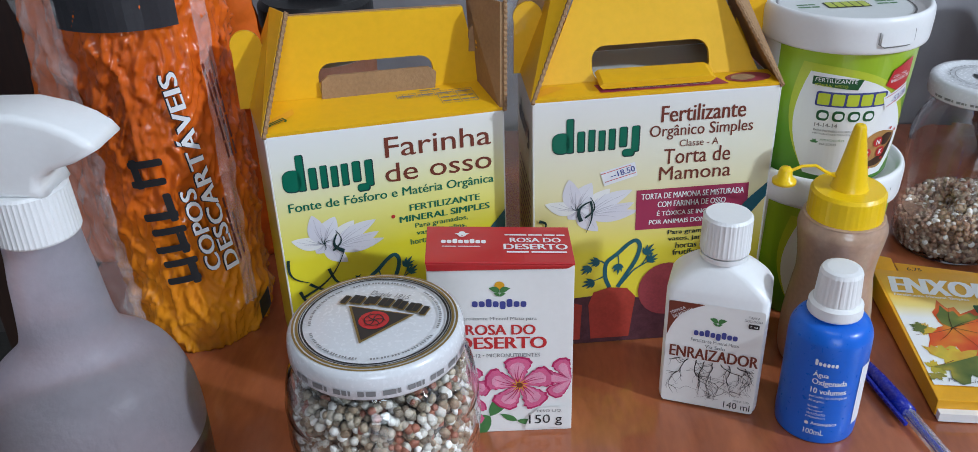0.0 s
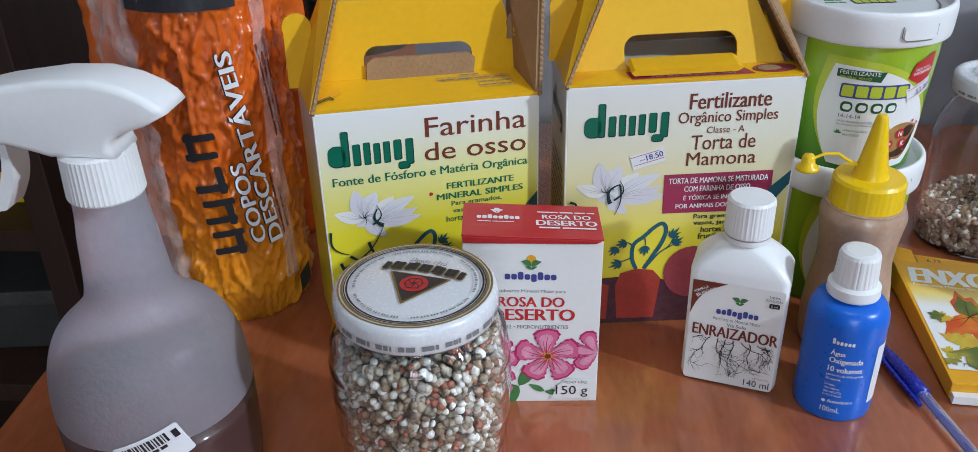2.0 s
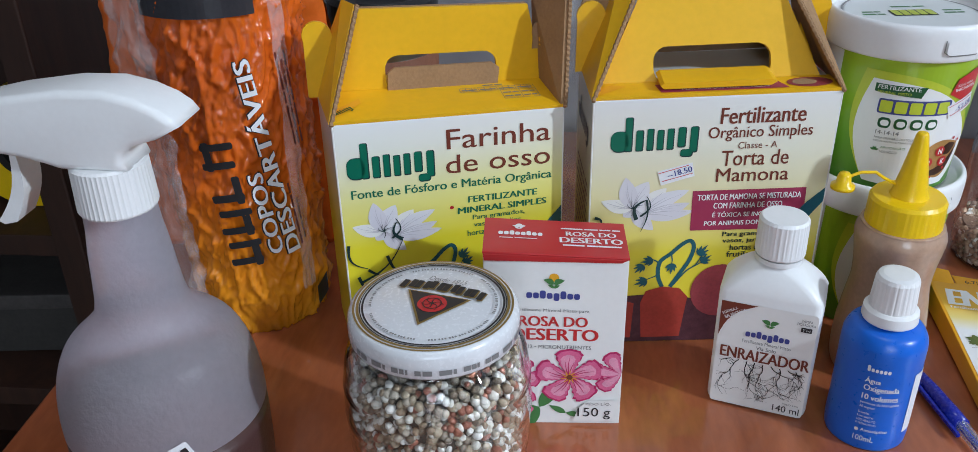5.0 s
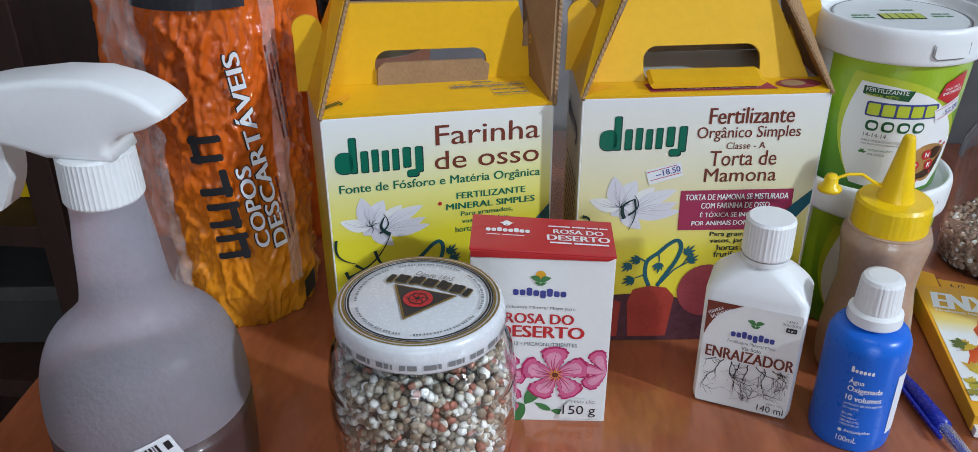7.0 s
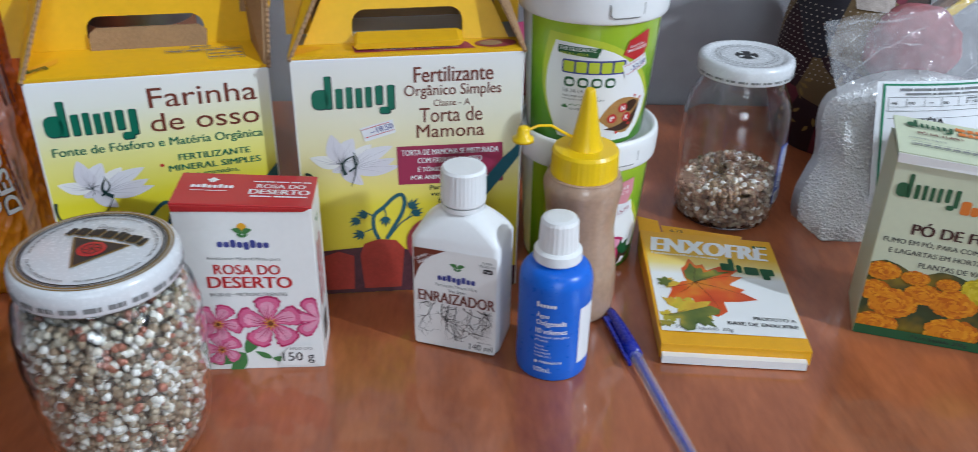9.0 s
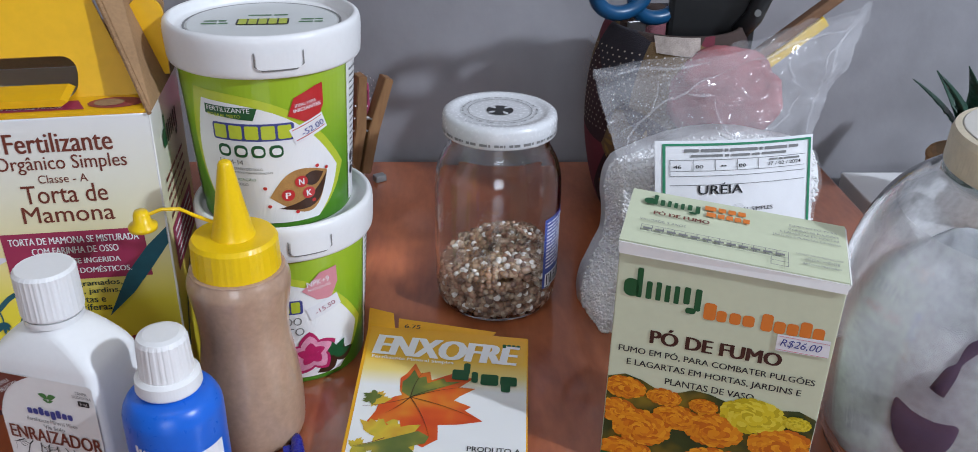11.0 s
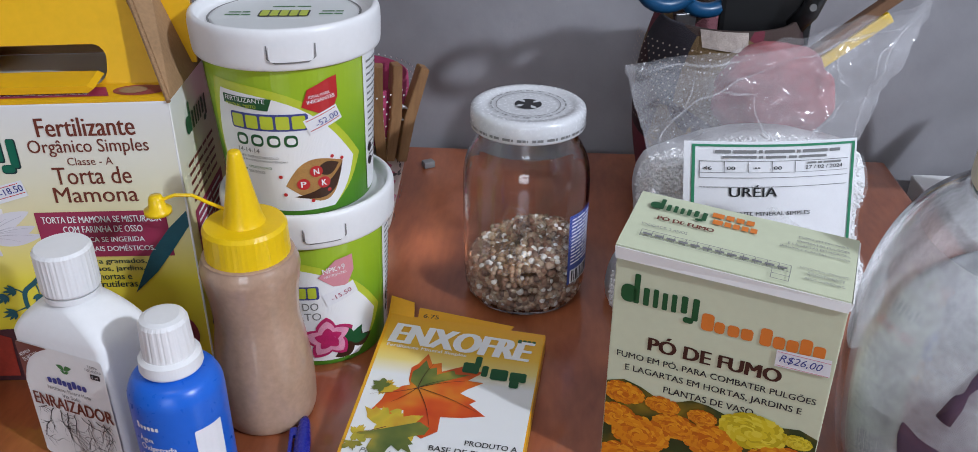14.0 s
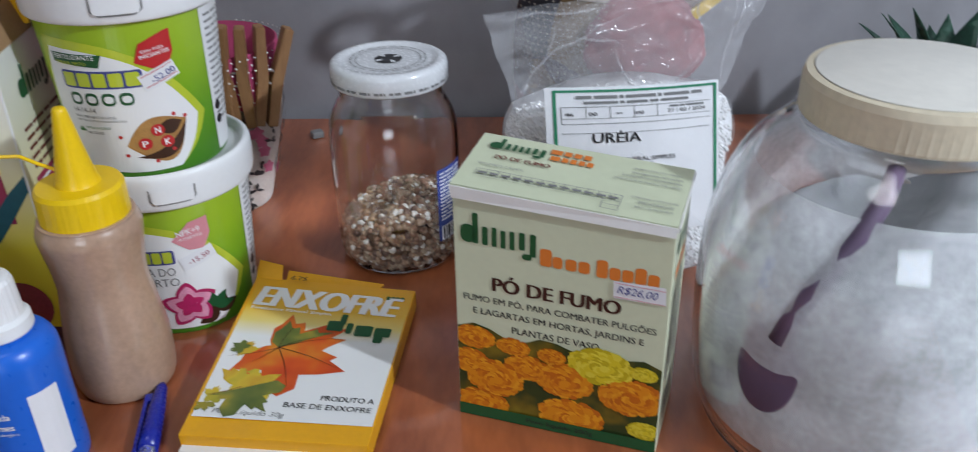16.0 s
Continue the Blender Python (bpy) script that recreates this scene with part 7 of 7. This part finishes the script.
def on_urea(rng):
    s, t = rng.uniform(0, 1), rng.uniform(0.0, 1)
    side = -1
    if rng.random() < 0.16:
        s, side = 0.0, rng.uniform(-1, 0.6)
    elif rng.random() < 0.08:
        t, side = 1.0, rng.uniform(-1, 0.2)
    x, y, z = urea_face(s, t, side)
    return x, y - 0.0003 - 0.0005 * rng.random(), max(z, 0.001)


ob = new("prill_layer", pebbles(5200, on_urea, 0.0012, 21, 0.95, 1))
ob.data.materials.append(PRILL)
ob.parent = ur
tagged(ob, "small round white prills", kind="stuff")


def sheet(parent, name, fn, nx, nz, mat, label):
    bm = bmesh.new()
    rows = [[bm.verts.new(fn(i / nx, j / nz)) for i in range(nx + 1)] for j in range(nz + 1)]
    for a, b in zip(rows, rows[1:]):
        for i in range(nx):
            bm.faces.new((a[i], a[i + 1], b[i + 1], b[i]))
    return part(name, bm, mat, parent, label, smooth=True)


def skin(s, t):
    x, y, z = urea_face(s, t, -1)
    n = noise.noise(Vector((s * 14, t * 12, 2)))
    return x, y - 0.0034 - 0.0014 * n, z + 0.001


sheet(ur, "bag_film", skin, 50, 40, FILM, "clear crinkled film")


def loose(side):
    def fn(s, t):
        x0, y0, z0 = urea_face(s, 1.0, 1)
        wide = 0.02 * t * (s - 0.5)
        n1, n2 = noise.noise(Vector((s * 5 + 3, t * 4, side))), noise.noise(Vector((s * 12, t * 9, side + 5)))
        crease = max(0.0, 1 - 5 * abs(noise.noise(Vector((s * 3.2 - t * 2.1, t * 0.9 + s * 0.5, side + 9)))))
        top = 0.063 + 0.03 * s ** 2.0 - 0.012 * math.sin(math.pi * s)
        return (x0 - 0.008 * (1 - s) * t + wide + 0.036 * t * s + 0.004 * n1, 0.055 + side * 0.012 * math.sin(math.pi * s) * (1 - t * 0.5) + 0.02 * t + 0.009 * n1 + 0.005 * abs(n2) - 0.007 * crease * t, z0 - 0.004 + top * t + 0.003 * n2)
    return fn


FILM2 = material("loose_clear_film", (0.8, 0.8, 0.83), 0.1, tone=0, alpha=0.15, bump=0.8, bump_scale=32, spec=1.0)
CREASE = material("bright_film_crease", (0.85, 0.85, 0.88), 0.12, tone=0, alpha=0.14, bump=0.6, bump_scale=120, spec=1.0)
sheet(ur, "bag_neck", loose(-1.0), 60, 40, FILM2, "loose open top of clear film")
sheet(ur, "bag_neck", loose(1.0), 60, 40, FILM2, "loose open top of clear film")


neck = loose(-1.0)
for k, (s0, t0, s1, t1, sag, wide) in enumerate(((0.02, 0.05, 0.5, 0.9, 0.12, 0.0022), (0.5, 0.9, 0.95, 0.93, -0.05, 0.003), (0.62, 0.02, 0.42, 0.62, 0.1, 0.002), (0.42, 0.62, 0.3, 0.72, 0.1, 0.0026), (0.6, 0.0, 0.82, 0.5, -0.1, 0.0018),
                                                 (0.82, 0.5, 0.74, 0.85, 0.15, 0.0024), (0.97, 0.06, 0.93, 0.9, 0.06, 0.0028), (0.0, 0.3, 0.22, 0.85, -0.1, 0.0018), (0.1, 0.02, 0.3, 0.35, 0.1, 0.0016), (0.3, 0.1, 0.55, 0.16, -0.2, 0.0016), (0.05, 0.9, 0.4, 0.97, 0.05, 0.0026), (0.88, 0.55, 0.99, 0.95, 0.1, 0.0022))):
    line = [Vector(neck(u, v)) - Vector((0, 0.0012, 0)) for u, v in bow(s0, t0, s1, t1, sag, 16)]
    part("film_crease", tube(line, wide / 3, 6, lambda q: 0.25 + 0.9 * math.sin(math.pi * min(max(q, 0.02), 0.98))), CREASE, ur, "bright fold in the clear film", smooth=True)


def label_point(u, v, lift):
    """A point of the label: it lies askew on the bag's sloping front."""
    u, v = 0.0478 + 1.13 * (u - 0.0485), 0.1165 + 0.81 * (v - 0.1165) - 0.05 * (u - 0.0485)
    return u, 0.008 + 0.245 * v - 0.004 * math.sin(math.pi * (u - 0.045) / 0.112) - lift, v


def paper(u0, u1, v0, v1, lift, mat, name="label_print"):
    """A piece of the paper label that follows the bag's front."""
    def fn(a, b):
        u, v = u0 + (u1 - u0) * a, v0 + (v1 - v0) * b
        return label_point(u, v, lift)
    return sheet(ur, name, fn, max(2, int((u1 - u0) / 0.006)), max(2, int((v1 - v0) / 0.006)), mat, "")


part_label = paper(0.044, 0.1405, 0.01, 0.1185, 0.006, STICKER, "paper_label")
LABELGREEN = material("green_border_print", (0.02, 0.22, 0.11), 0.5, tone=0.03)
for q in ((0.048, 0.0497, 0.01, 0.1165), (0.1373, 0.139, 0.01, 0.1165), (0.048, 0.139, 0.115, 0.1167)):
    paper(*q, 0.0066, LABELGREEN, "border_print")
for q in ((0.052, 0.135, 0.1045, 0.1049), (0.052, 0.135, 0.0925, 0.0929), (0.052, 0.135, 0.0858, 0.0862), (0.052, 0.0524, 0.0925, 0.1045), (0.065, 0.0654, 0.0965, 0.1045), (0.078, 0.0784, 0.0965, 0.1045), (0.091, 0.0914, 0.0965, 0.1045), (0.104, 0.1044, 0.0965, 0.1045), (0.052, 0.135, 0.0963, 0.0966)):
    paper(*q, 0.0066, GREYP, "ruled_line")


def paper_words(s, x, y, w, h, bold, mat=BLACKP, barred=None):
    bm = bars_bm(x, y, w, h, barred, 0.0) if barred else lettering_bm(s, x, y, w, h, 0.0, bold)
    for v in bm.verts:
        u, q, _ = v.co
        v.co = label_point(u, q, 0.0068)
    part("lettering" if not barred else "illegible_line", bm, mat, part_label)


paper_words("", 0.06, 0.1105, 0.07, 0.0022, 0, GREYP, (4, 6, 1, 8, 1, 7, 3))
paper_words("", 0.064, 0.1068, 0.058, 0.0018, 0, GREYP, (8, 1, 5, 2, 7))
for s, x, w in (("46", 0.054, 0.0045), ("00", 0.0665, 0.0045), ("00", 0.092, 0.0045), ("27 / 02 / 2024", 0.11, 0.022)):
    paper_words(s, x, 0.0985, w, 0.0025, 0.01)
paper_words("", 0.0815, 0.0995, 0.003, 0.0009, 0, BLACKP, (1, 1))
paper_words("", 0.111, 0.1022, 0.02, 0.0014, 0, GREYP, (4, 2, 8))
paper_words("URÉIA", 0.0682, 0.079, 0.0265, 0.0085, 0.01)
paper_words("FERTILIZANTE MINERAL SIMPLES", 0.0565, 0.065, 0.0575, 0.0029, 0.012)

# ---- fabric pots at the wall ----
PATCH = ramp_material("dark_patchwork_fabric", [(0.0, (0.03, 0.008, 0.012)), (0.25, (0.14, 0.02, 0.035)), (0.45, (0.025, 0.022, 0.03)), (0.6, (0.16, 0.1, 0.045)), (0.75, (0.05, 0.03, 0.025)), (0.9, (0.25, 0.09, 0.11))], "voronoi", 0.9, 22, 0.4, 900)
pot = thing("fabric_pot", at(0.512, 0.79, 0), "dark patchwork fabric pot holding scissors and tools", "pot")
part("body", lathe(curve_profile([(0.0, 0.0), (0.04, 0.0), (0.047, 0.004), (0.056, 0.03), (0.062, 0.07), (0.0605, 0.11), (0.054, 0.14), (0.05, 0.15)], 4) + [(0.047, 0.15), (0.05, 0.1), (0.03, 0.05), (0.0, 0.05)], 56), PATCH, pot, "patchwork fabric", smooth=True)
rng = random.Random(9)
DOTS = material("cream_dots_print", (0.5, 0.42, 0.36), 0.9, tone=0.2)


def pot_r(z):
    pts = [(0.004, 0.047), (0.03, 0.056), (0.07, 0.062), (0.11, 0.0605), (0.14, 0.054), (0.15, 0.05)]
    for (z0, r0), (z1, r1) in zip(pts, pts[1:]):
        if z <= z1:
            return r0 + (r1 - r0) * (z - z0) / (z1 - z0)
    return 0.05


shapes = [disc(0.0052 * i + 0.0026 * (j % 2), 0.075 + 0.0045 * j, 0.0007, 6) for j in range(15) for i in range(26)]
part("dot_print", wrap(merged(shapes, 0.0006), pot_r, radians(-190)), DOTS, pot, "rows of small dots")
ROSE = material("rose_fabric_patch", (0.38, 0.12, 0.13), 0.9, tone=0.45, scale=60, bump=0.3, bump_scale=600)
bm = bmesh.new()
bmesh.ops.create_icosphere(bm, subdivisions=4, radius=1.0)
for v in bm.verts:
    v.co *= 1 + 0.1 * noise.noise(v.co * 2.5) + 0.05 * noise.noise(v.co * 6)
    v.co = (0.042 * v.co.x, 0.02 * v.co.y, 0.037 * v.co.z)
part("rose_applique", bm, ROSE, pot, "padded faded rose applique", smooth=True, m=Matrix.Translation((0.026, -0.056, 0.108)))
part("lace_patch", wrap(merged([[(-0.05, 0.139), (-0.02, 0.137), (-0.018, 0.15), (-0.05, 0.15)]], 0.001), pot_r, radians(-62)), material("pale_floral_cotton", (0.45, 0.38, 0.34), 0.9, tone=0.4, scale=150), pot, "pale floral edging")
part("flower_print", wrap(merged([leaf_shape(-0.045 + 0.0035 * k, 0.03 + 0.009 * (k % 6), 40 * k, 0.009, 0.0035) for k in range(14)], 0.0006), pot_r, radians(-110)), material("gold_thread_print", (0.28, 0.17, 0.05), 0.8, tone=0.2), pot)
sc = thing("scissors", at(0.478, 0.775, 20, 0.05), "scissors with blue plastic handles in the fabric pot", "scissors")
SCB = material("petrol_blue_plastic", (0.008, 0.07, 0.17), 0.3, tone=0.08)
for k, (cx, cz, rr) in enumerate(((-0.012, 0.125, 0.019), (0.022, 0.118, 0.019))):
    part("handle_ring", tube([(cx + rr * 1.1 * math.cos(radians(a)), 0.004 * k, cz + rr * 0.85 * math.sin(radians(a))) for a in range(0, 361, 15)], 0.0055, 10), SCB, sc, "blue finger ring", smooth=True)
    part("blade", block(-0.004 + 0.007 * k, 0.003 * k, 0.0, 0.006 + 0.007 * k, 0.002 + 0.003 * k, 0.102, 0.0006), STEEL, sc, "steel blade")
dv = thing("black_clip_tool", at(0.54, 0.785, -8, 0.05), "black plastic tool standing in the fabric pot", "tool")
BLKP = bpy.data.materials["black_plastic"]
part("body", block(-0.034, -0.006, 0.0, 0.03, 0.008, 0.142, 0.004), BLKP, dv)
part("arm", tube([(0.018, -0.008, 0.095), (0.026, -0.012, 0.107), (0.032, -0.012, 0.125), (0.034, -0.01, 0.15)], 0.007, 10), BLKP, dv, "curved black arm", smooth=True)
part("screw", lathe([(0.0, 0.0), (0.0025, 0.0), (0.0025, 0.0015), (0.0, 0.0015)], 12), GREYP, dv, m=Matrix.Translation((0.027, -0.019, 0.112)) @ pose(0, 0, 0, 90))
pk = thing("utility_knife", at(0.545, 0.795, 0, 0.085), "yellow and brown utility knife leaning in the pot", "knife")
part("handle", block(0, -0.004, 0, 0.009, 0.004, 0.105, 0.002), YPLASTIC, pk, "yellow handle", m=pose(0, 0, 0, 0, 50, 0))
part("grip", block(-0.009, -0.005, 0, -0.001, 0.005, 0.125, 0.002), material("brown_wood_rule", (0.2, 0.1, 0.05), 0.6, tone=0.25), pk, "brown grip", m=pose(0, 0, 0, 0, 50, 0))

peg = thing("floral_fabric_pot", at(0.2415, 0.722, 0), "small floral fabric pot with clothes pegs on its rim", "pot")
FLORAL = material("cream_floral_fabric", (0.5, 0.44, 0.4), 0.9, tone=0.15, scale=50, bump=0.3, bump_scale=700)
def peg_r(z):
    return 0.03 + 0.016 * min(1.0, z / 0.07)
part("body", lathe([(0.0, 0.0), (0.029, 0.0), (0.03, 0.002), (0.038, 0.035), (0.0455, 0.068), (0.046, 0.085), (0.044, 0.085), (0.042, 0.06), (0.0, 0.05)], 56), FLORAL, peg, smooth=True)
PINKDOT = ramp_material("pink_dotted_fabric", [(0.0, (0.4, 0.05, 0.13)), (1.0, (0.36, 0.04, 0.11))], "noise", 0.9, 80, 0.3, 700)
part("rim_band", lathe([(0.0462, 0.082), (0.0475, 0.083), (0.0475, 0.118), (0.046, 0.119), (0.044, 0.085)], 56), PINKDOT, peg, "pink dotted rim", smooth=True)
shapes = [disc(0.005 * i + 0.0025 * (j % 2), 0.086 + 0.0045 * j, 0.0007, 6) for j in range(8) for i in range(34)]
part("dot_print", wrap(merged(shapes, 0.0004), 0.0475, radians(-120)), WHITEP, peg)
rg = random.Random(3)
shapes = []
for k in range(46):
    x, y = rg.uniform(0, 0.13), rg.uniform(0.004, 0.075)
    shapes += [leaf_shape(x, y, rg.uniform(0, 360), rg.uniform(0.004, 0.007), 0.0026) for _ in range(3)]
part("sprig_print", wrap(merged(shapes, 0.0005), peg_r, radians(-120)), BLACKP, peg, "dark sprigs print")
shapes = []
for k in range(12):
    x, y = rg.uniform(0, 0.13), rg.uniform(0.006, 0.075)
    shapes += [leaf_shape(x, y, 72 * j, 0.006, 0.005) for j in range(5)]
part("blossom_print", wrap(merged(shapes, 0.0009), peg_r, radians(-120)), material("dusty_rose_print", (0.42, 0.1, 0.17), 0.9, tone=0.3, scale=200), peg)
PEGWOOD = wood_material("peg_wood", (0.2, 0.09, 0.035), (0.36, 0.19, 0.08), 0.6, 0.0, (60, 60, 12))


def clothes_peg(m):
    p = thing("clothes_peg", m, "wooden clothes peg clipped on the fabric pot", "peg", "clothes pegs")
    for s in (-1, 1):
        part("prong", prism([(0.001 * s, 0.0), (0.0075 * s, 0.0), (0.0085 * s, 0.03), (0.0125 * s, 0.066), (0.0065 * s, 0.067), (0.001 * s, 0.032)], 0.011, 0.0005), PEGWOOD, p)
    part("spring", tube([(0.0045 * math.cos(a), 0.001 + 0.0012 * a / 6.3, 0.034 + 0.0045 * math.sin(a)) for a in np.linspace(0, 6.3 * 5, 60)], 0.0006, 6), STEEL, p, "steel spring")
    return p


p0 = clothes_peg(Matrix.Translation((0.272, 0.681, 0.071)) @ pose(0, 0, 0, 0, -4, 10))
copy_thing(p0, Matrix.Translation((0.284, 0.69, 0.069)) @ pose(0, 0, 0, 0, 12, 25))
copy_thing(p0, Matrix.Translation((0.259, 0.675, 0.074)) @ pose(0, 0, 0, 0, -2, 0))
cr = thing("crumb", at(0.2855, 0.83, 30), "small grey crumb lying on the table", "crumb")
part("lump", block(-0.005, -0.004, 0, 0.005, 0.004, 0.006, 0.0015), GREYP, cr)

# ---- beside the table ----
st = thing("side_stand", at(0, 0, 0), "white side stand beside the table", "stand")
part("top", block(0.705, 0.42, -0.032, 1.15, 0.875, -0.012, 0.002), WHITE, st)
for x, y in ((0.72, 0.44), (1.1, 0.44), (0.72, 0.83), (1.1, 0.83)):
    part("leg", block(x, y, -0.75, x + 0.03, y + 0.03, -0.032, 0.002), WHITE, st)
vs = thing("rope_vase", at(0.768, 0.775, 0, -0.012), "rope-wrapped vase with dark green leaves", "vase")
ROPE = material("jute_rope", (0.36, 0.2, 0.09), 0.9, tone=0.25, scale=80, bump=0.5, bump_scale=500)
for k in range(9):
    z = 0.004 + 0.0062 * k
    part("rope_turn", tube([((0.028 + 0.0012 * k) * math.cos(radians(a)), (0.028 + 0.0012 * k) * math.sin(radians(a)), z) for a in range(0, 361, 12)], 0.0034, 8), ROPE, vs, smooth=True)
part("vase_body", lathe([(0.0, 0.0), (0.027, 0.0), (0.037, 0.056), (0.034, 0.058), (0.0, 0.05)], 32), KRAFT, vs)
LEAFG = material("dark_glossy_leaf", (0.02, 0.07, 0.045), 0.35, tone=0.35, scale=60)
rg = random.Random(12)
for k in range(16):
    a, L = 360 * k / 16 + rg.uniform(-12, 12), rg.uniform(0.05, 0.085)
    bm = poly(leaf_shape(0, 0, 0, L, 0.024, 0.0), 0.0)
    bmesh.ops.subdivide_edges(bm, edges=bm.edges[:], cuts=2)
    for v in bm.verts:
        s = v.co.x / L
        v.co.z += 0.25 * abs(v.co.y) - 0.02 * s * s
    geom = bmesh.ops.solidify(bm, geom=bm.faces[:], thickness=0.0008)
    part("leaf", bm, LEAFG, vs, smooth=True, m=Matrix.Translation((0, 0, 0.052)) @ pose(0, 0, 0, 0, 0, a) @ pose(0.008, 0, 0, 0, -rg.uniform(62, 86), 0))

sh = thing("shelf_unit", at(0, 0, 0), "dark wooden shelf unit holding household things", "shelf")
part("side_panel", block(-0.375, 0.66, -0.75, -0.35, 0.88, 0.75, 0.002), DARKWOOD, sh)
part("side_panel", block(-1.2, 0.66, -0.75, -1.17, 0.88, 0.75, 0.002), DARKWOOD, sh)
part("back_panel", block(-1.17, 0.865, -0.75, -0.375, 0.88, 0.75), DARKWOOD, sh)
for z in (-0.72, -0.44, -0.2, -0.035, 0.22, 0.46, 0.72):
    part("shelf_board", block(-1.17, 0.665, z, -0.375, 0.865, z + 0.02, 0.001), DARKWOOD, sh)
tp = thing("tape_roll", at(-0.42, 0.735, 0, -0.015), "yellow tape roll with black core standing on a shelf", "tape")
part("roll", lathe([(0.022, -0.02), (0.052, -0.02), (0.053, -0.018), (0.053, 0.018), (0.052, 0.02), (0.022, 0.02), (0.022, -0.02)], 48), YPLASTIC, tp, "yellow tape", m=Matrix.Translation((0, 0, 0.053)) @ pose(0, 0, 0, 90))
part("core", lathe([(0.015, -0.021), (0.022, -0.021), (0.022, 0.021), (0.015, 0.021), (0.015, -0.021)], 32), BLKP, tp, "black core", m=Matrix.Translation((0, 0, 0.053)) @ pose(0, 0, 0, 90))
cd = thing("card_box", at(-0.48, 0.72, 6, -0.18), "grey card box on a lower shelf", "box")
part("body", block(-0.06, 0, 0, 0.08, 0.1, 0.06, 0.002), material("grey_board", (0.06, 0.055, 0.05), 0.7, tone=0.3, scale=30), cd)
part("lid", block(-0.062, -0.002, 0.05, 0.082, 0.102, 0.066, 0.002), material("pale_board", (0.09, 0.08, 0.075), 0.7, tone=0.3, scale=30), cd)
rp = thing("red_cloth_pouch", at(-0.44, 0.72, -10, -0.42), "dark red cloth pouch on a lower shelf", "pouch")
part("body", crumpled(-0.06, 0.06, 0.0, 0.09, 0.06, 5.0, 0.008, 24, 20), material("dark_red_cloth", (0.12, 0.015, 0.015), 0.9, tone=0.25, scale=60), rp, smooth=True)
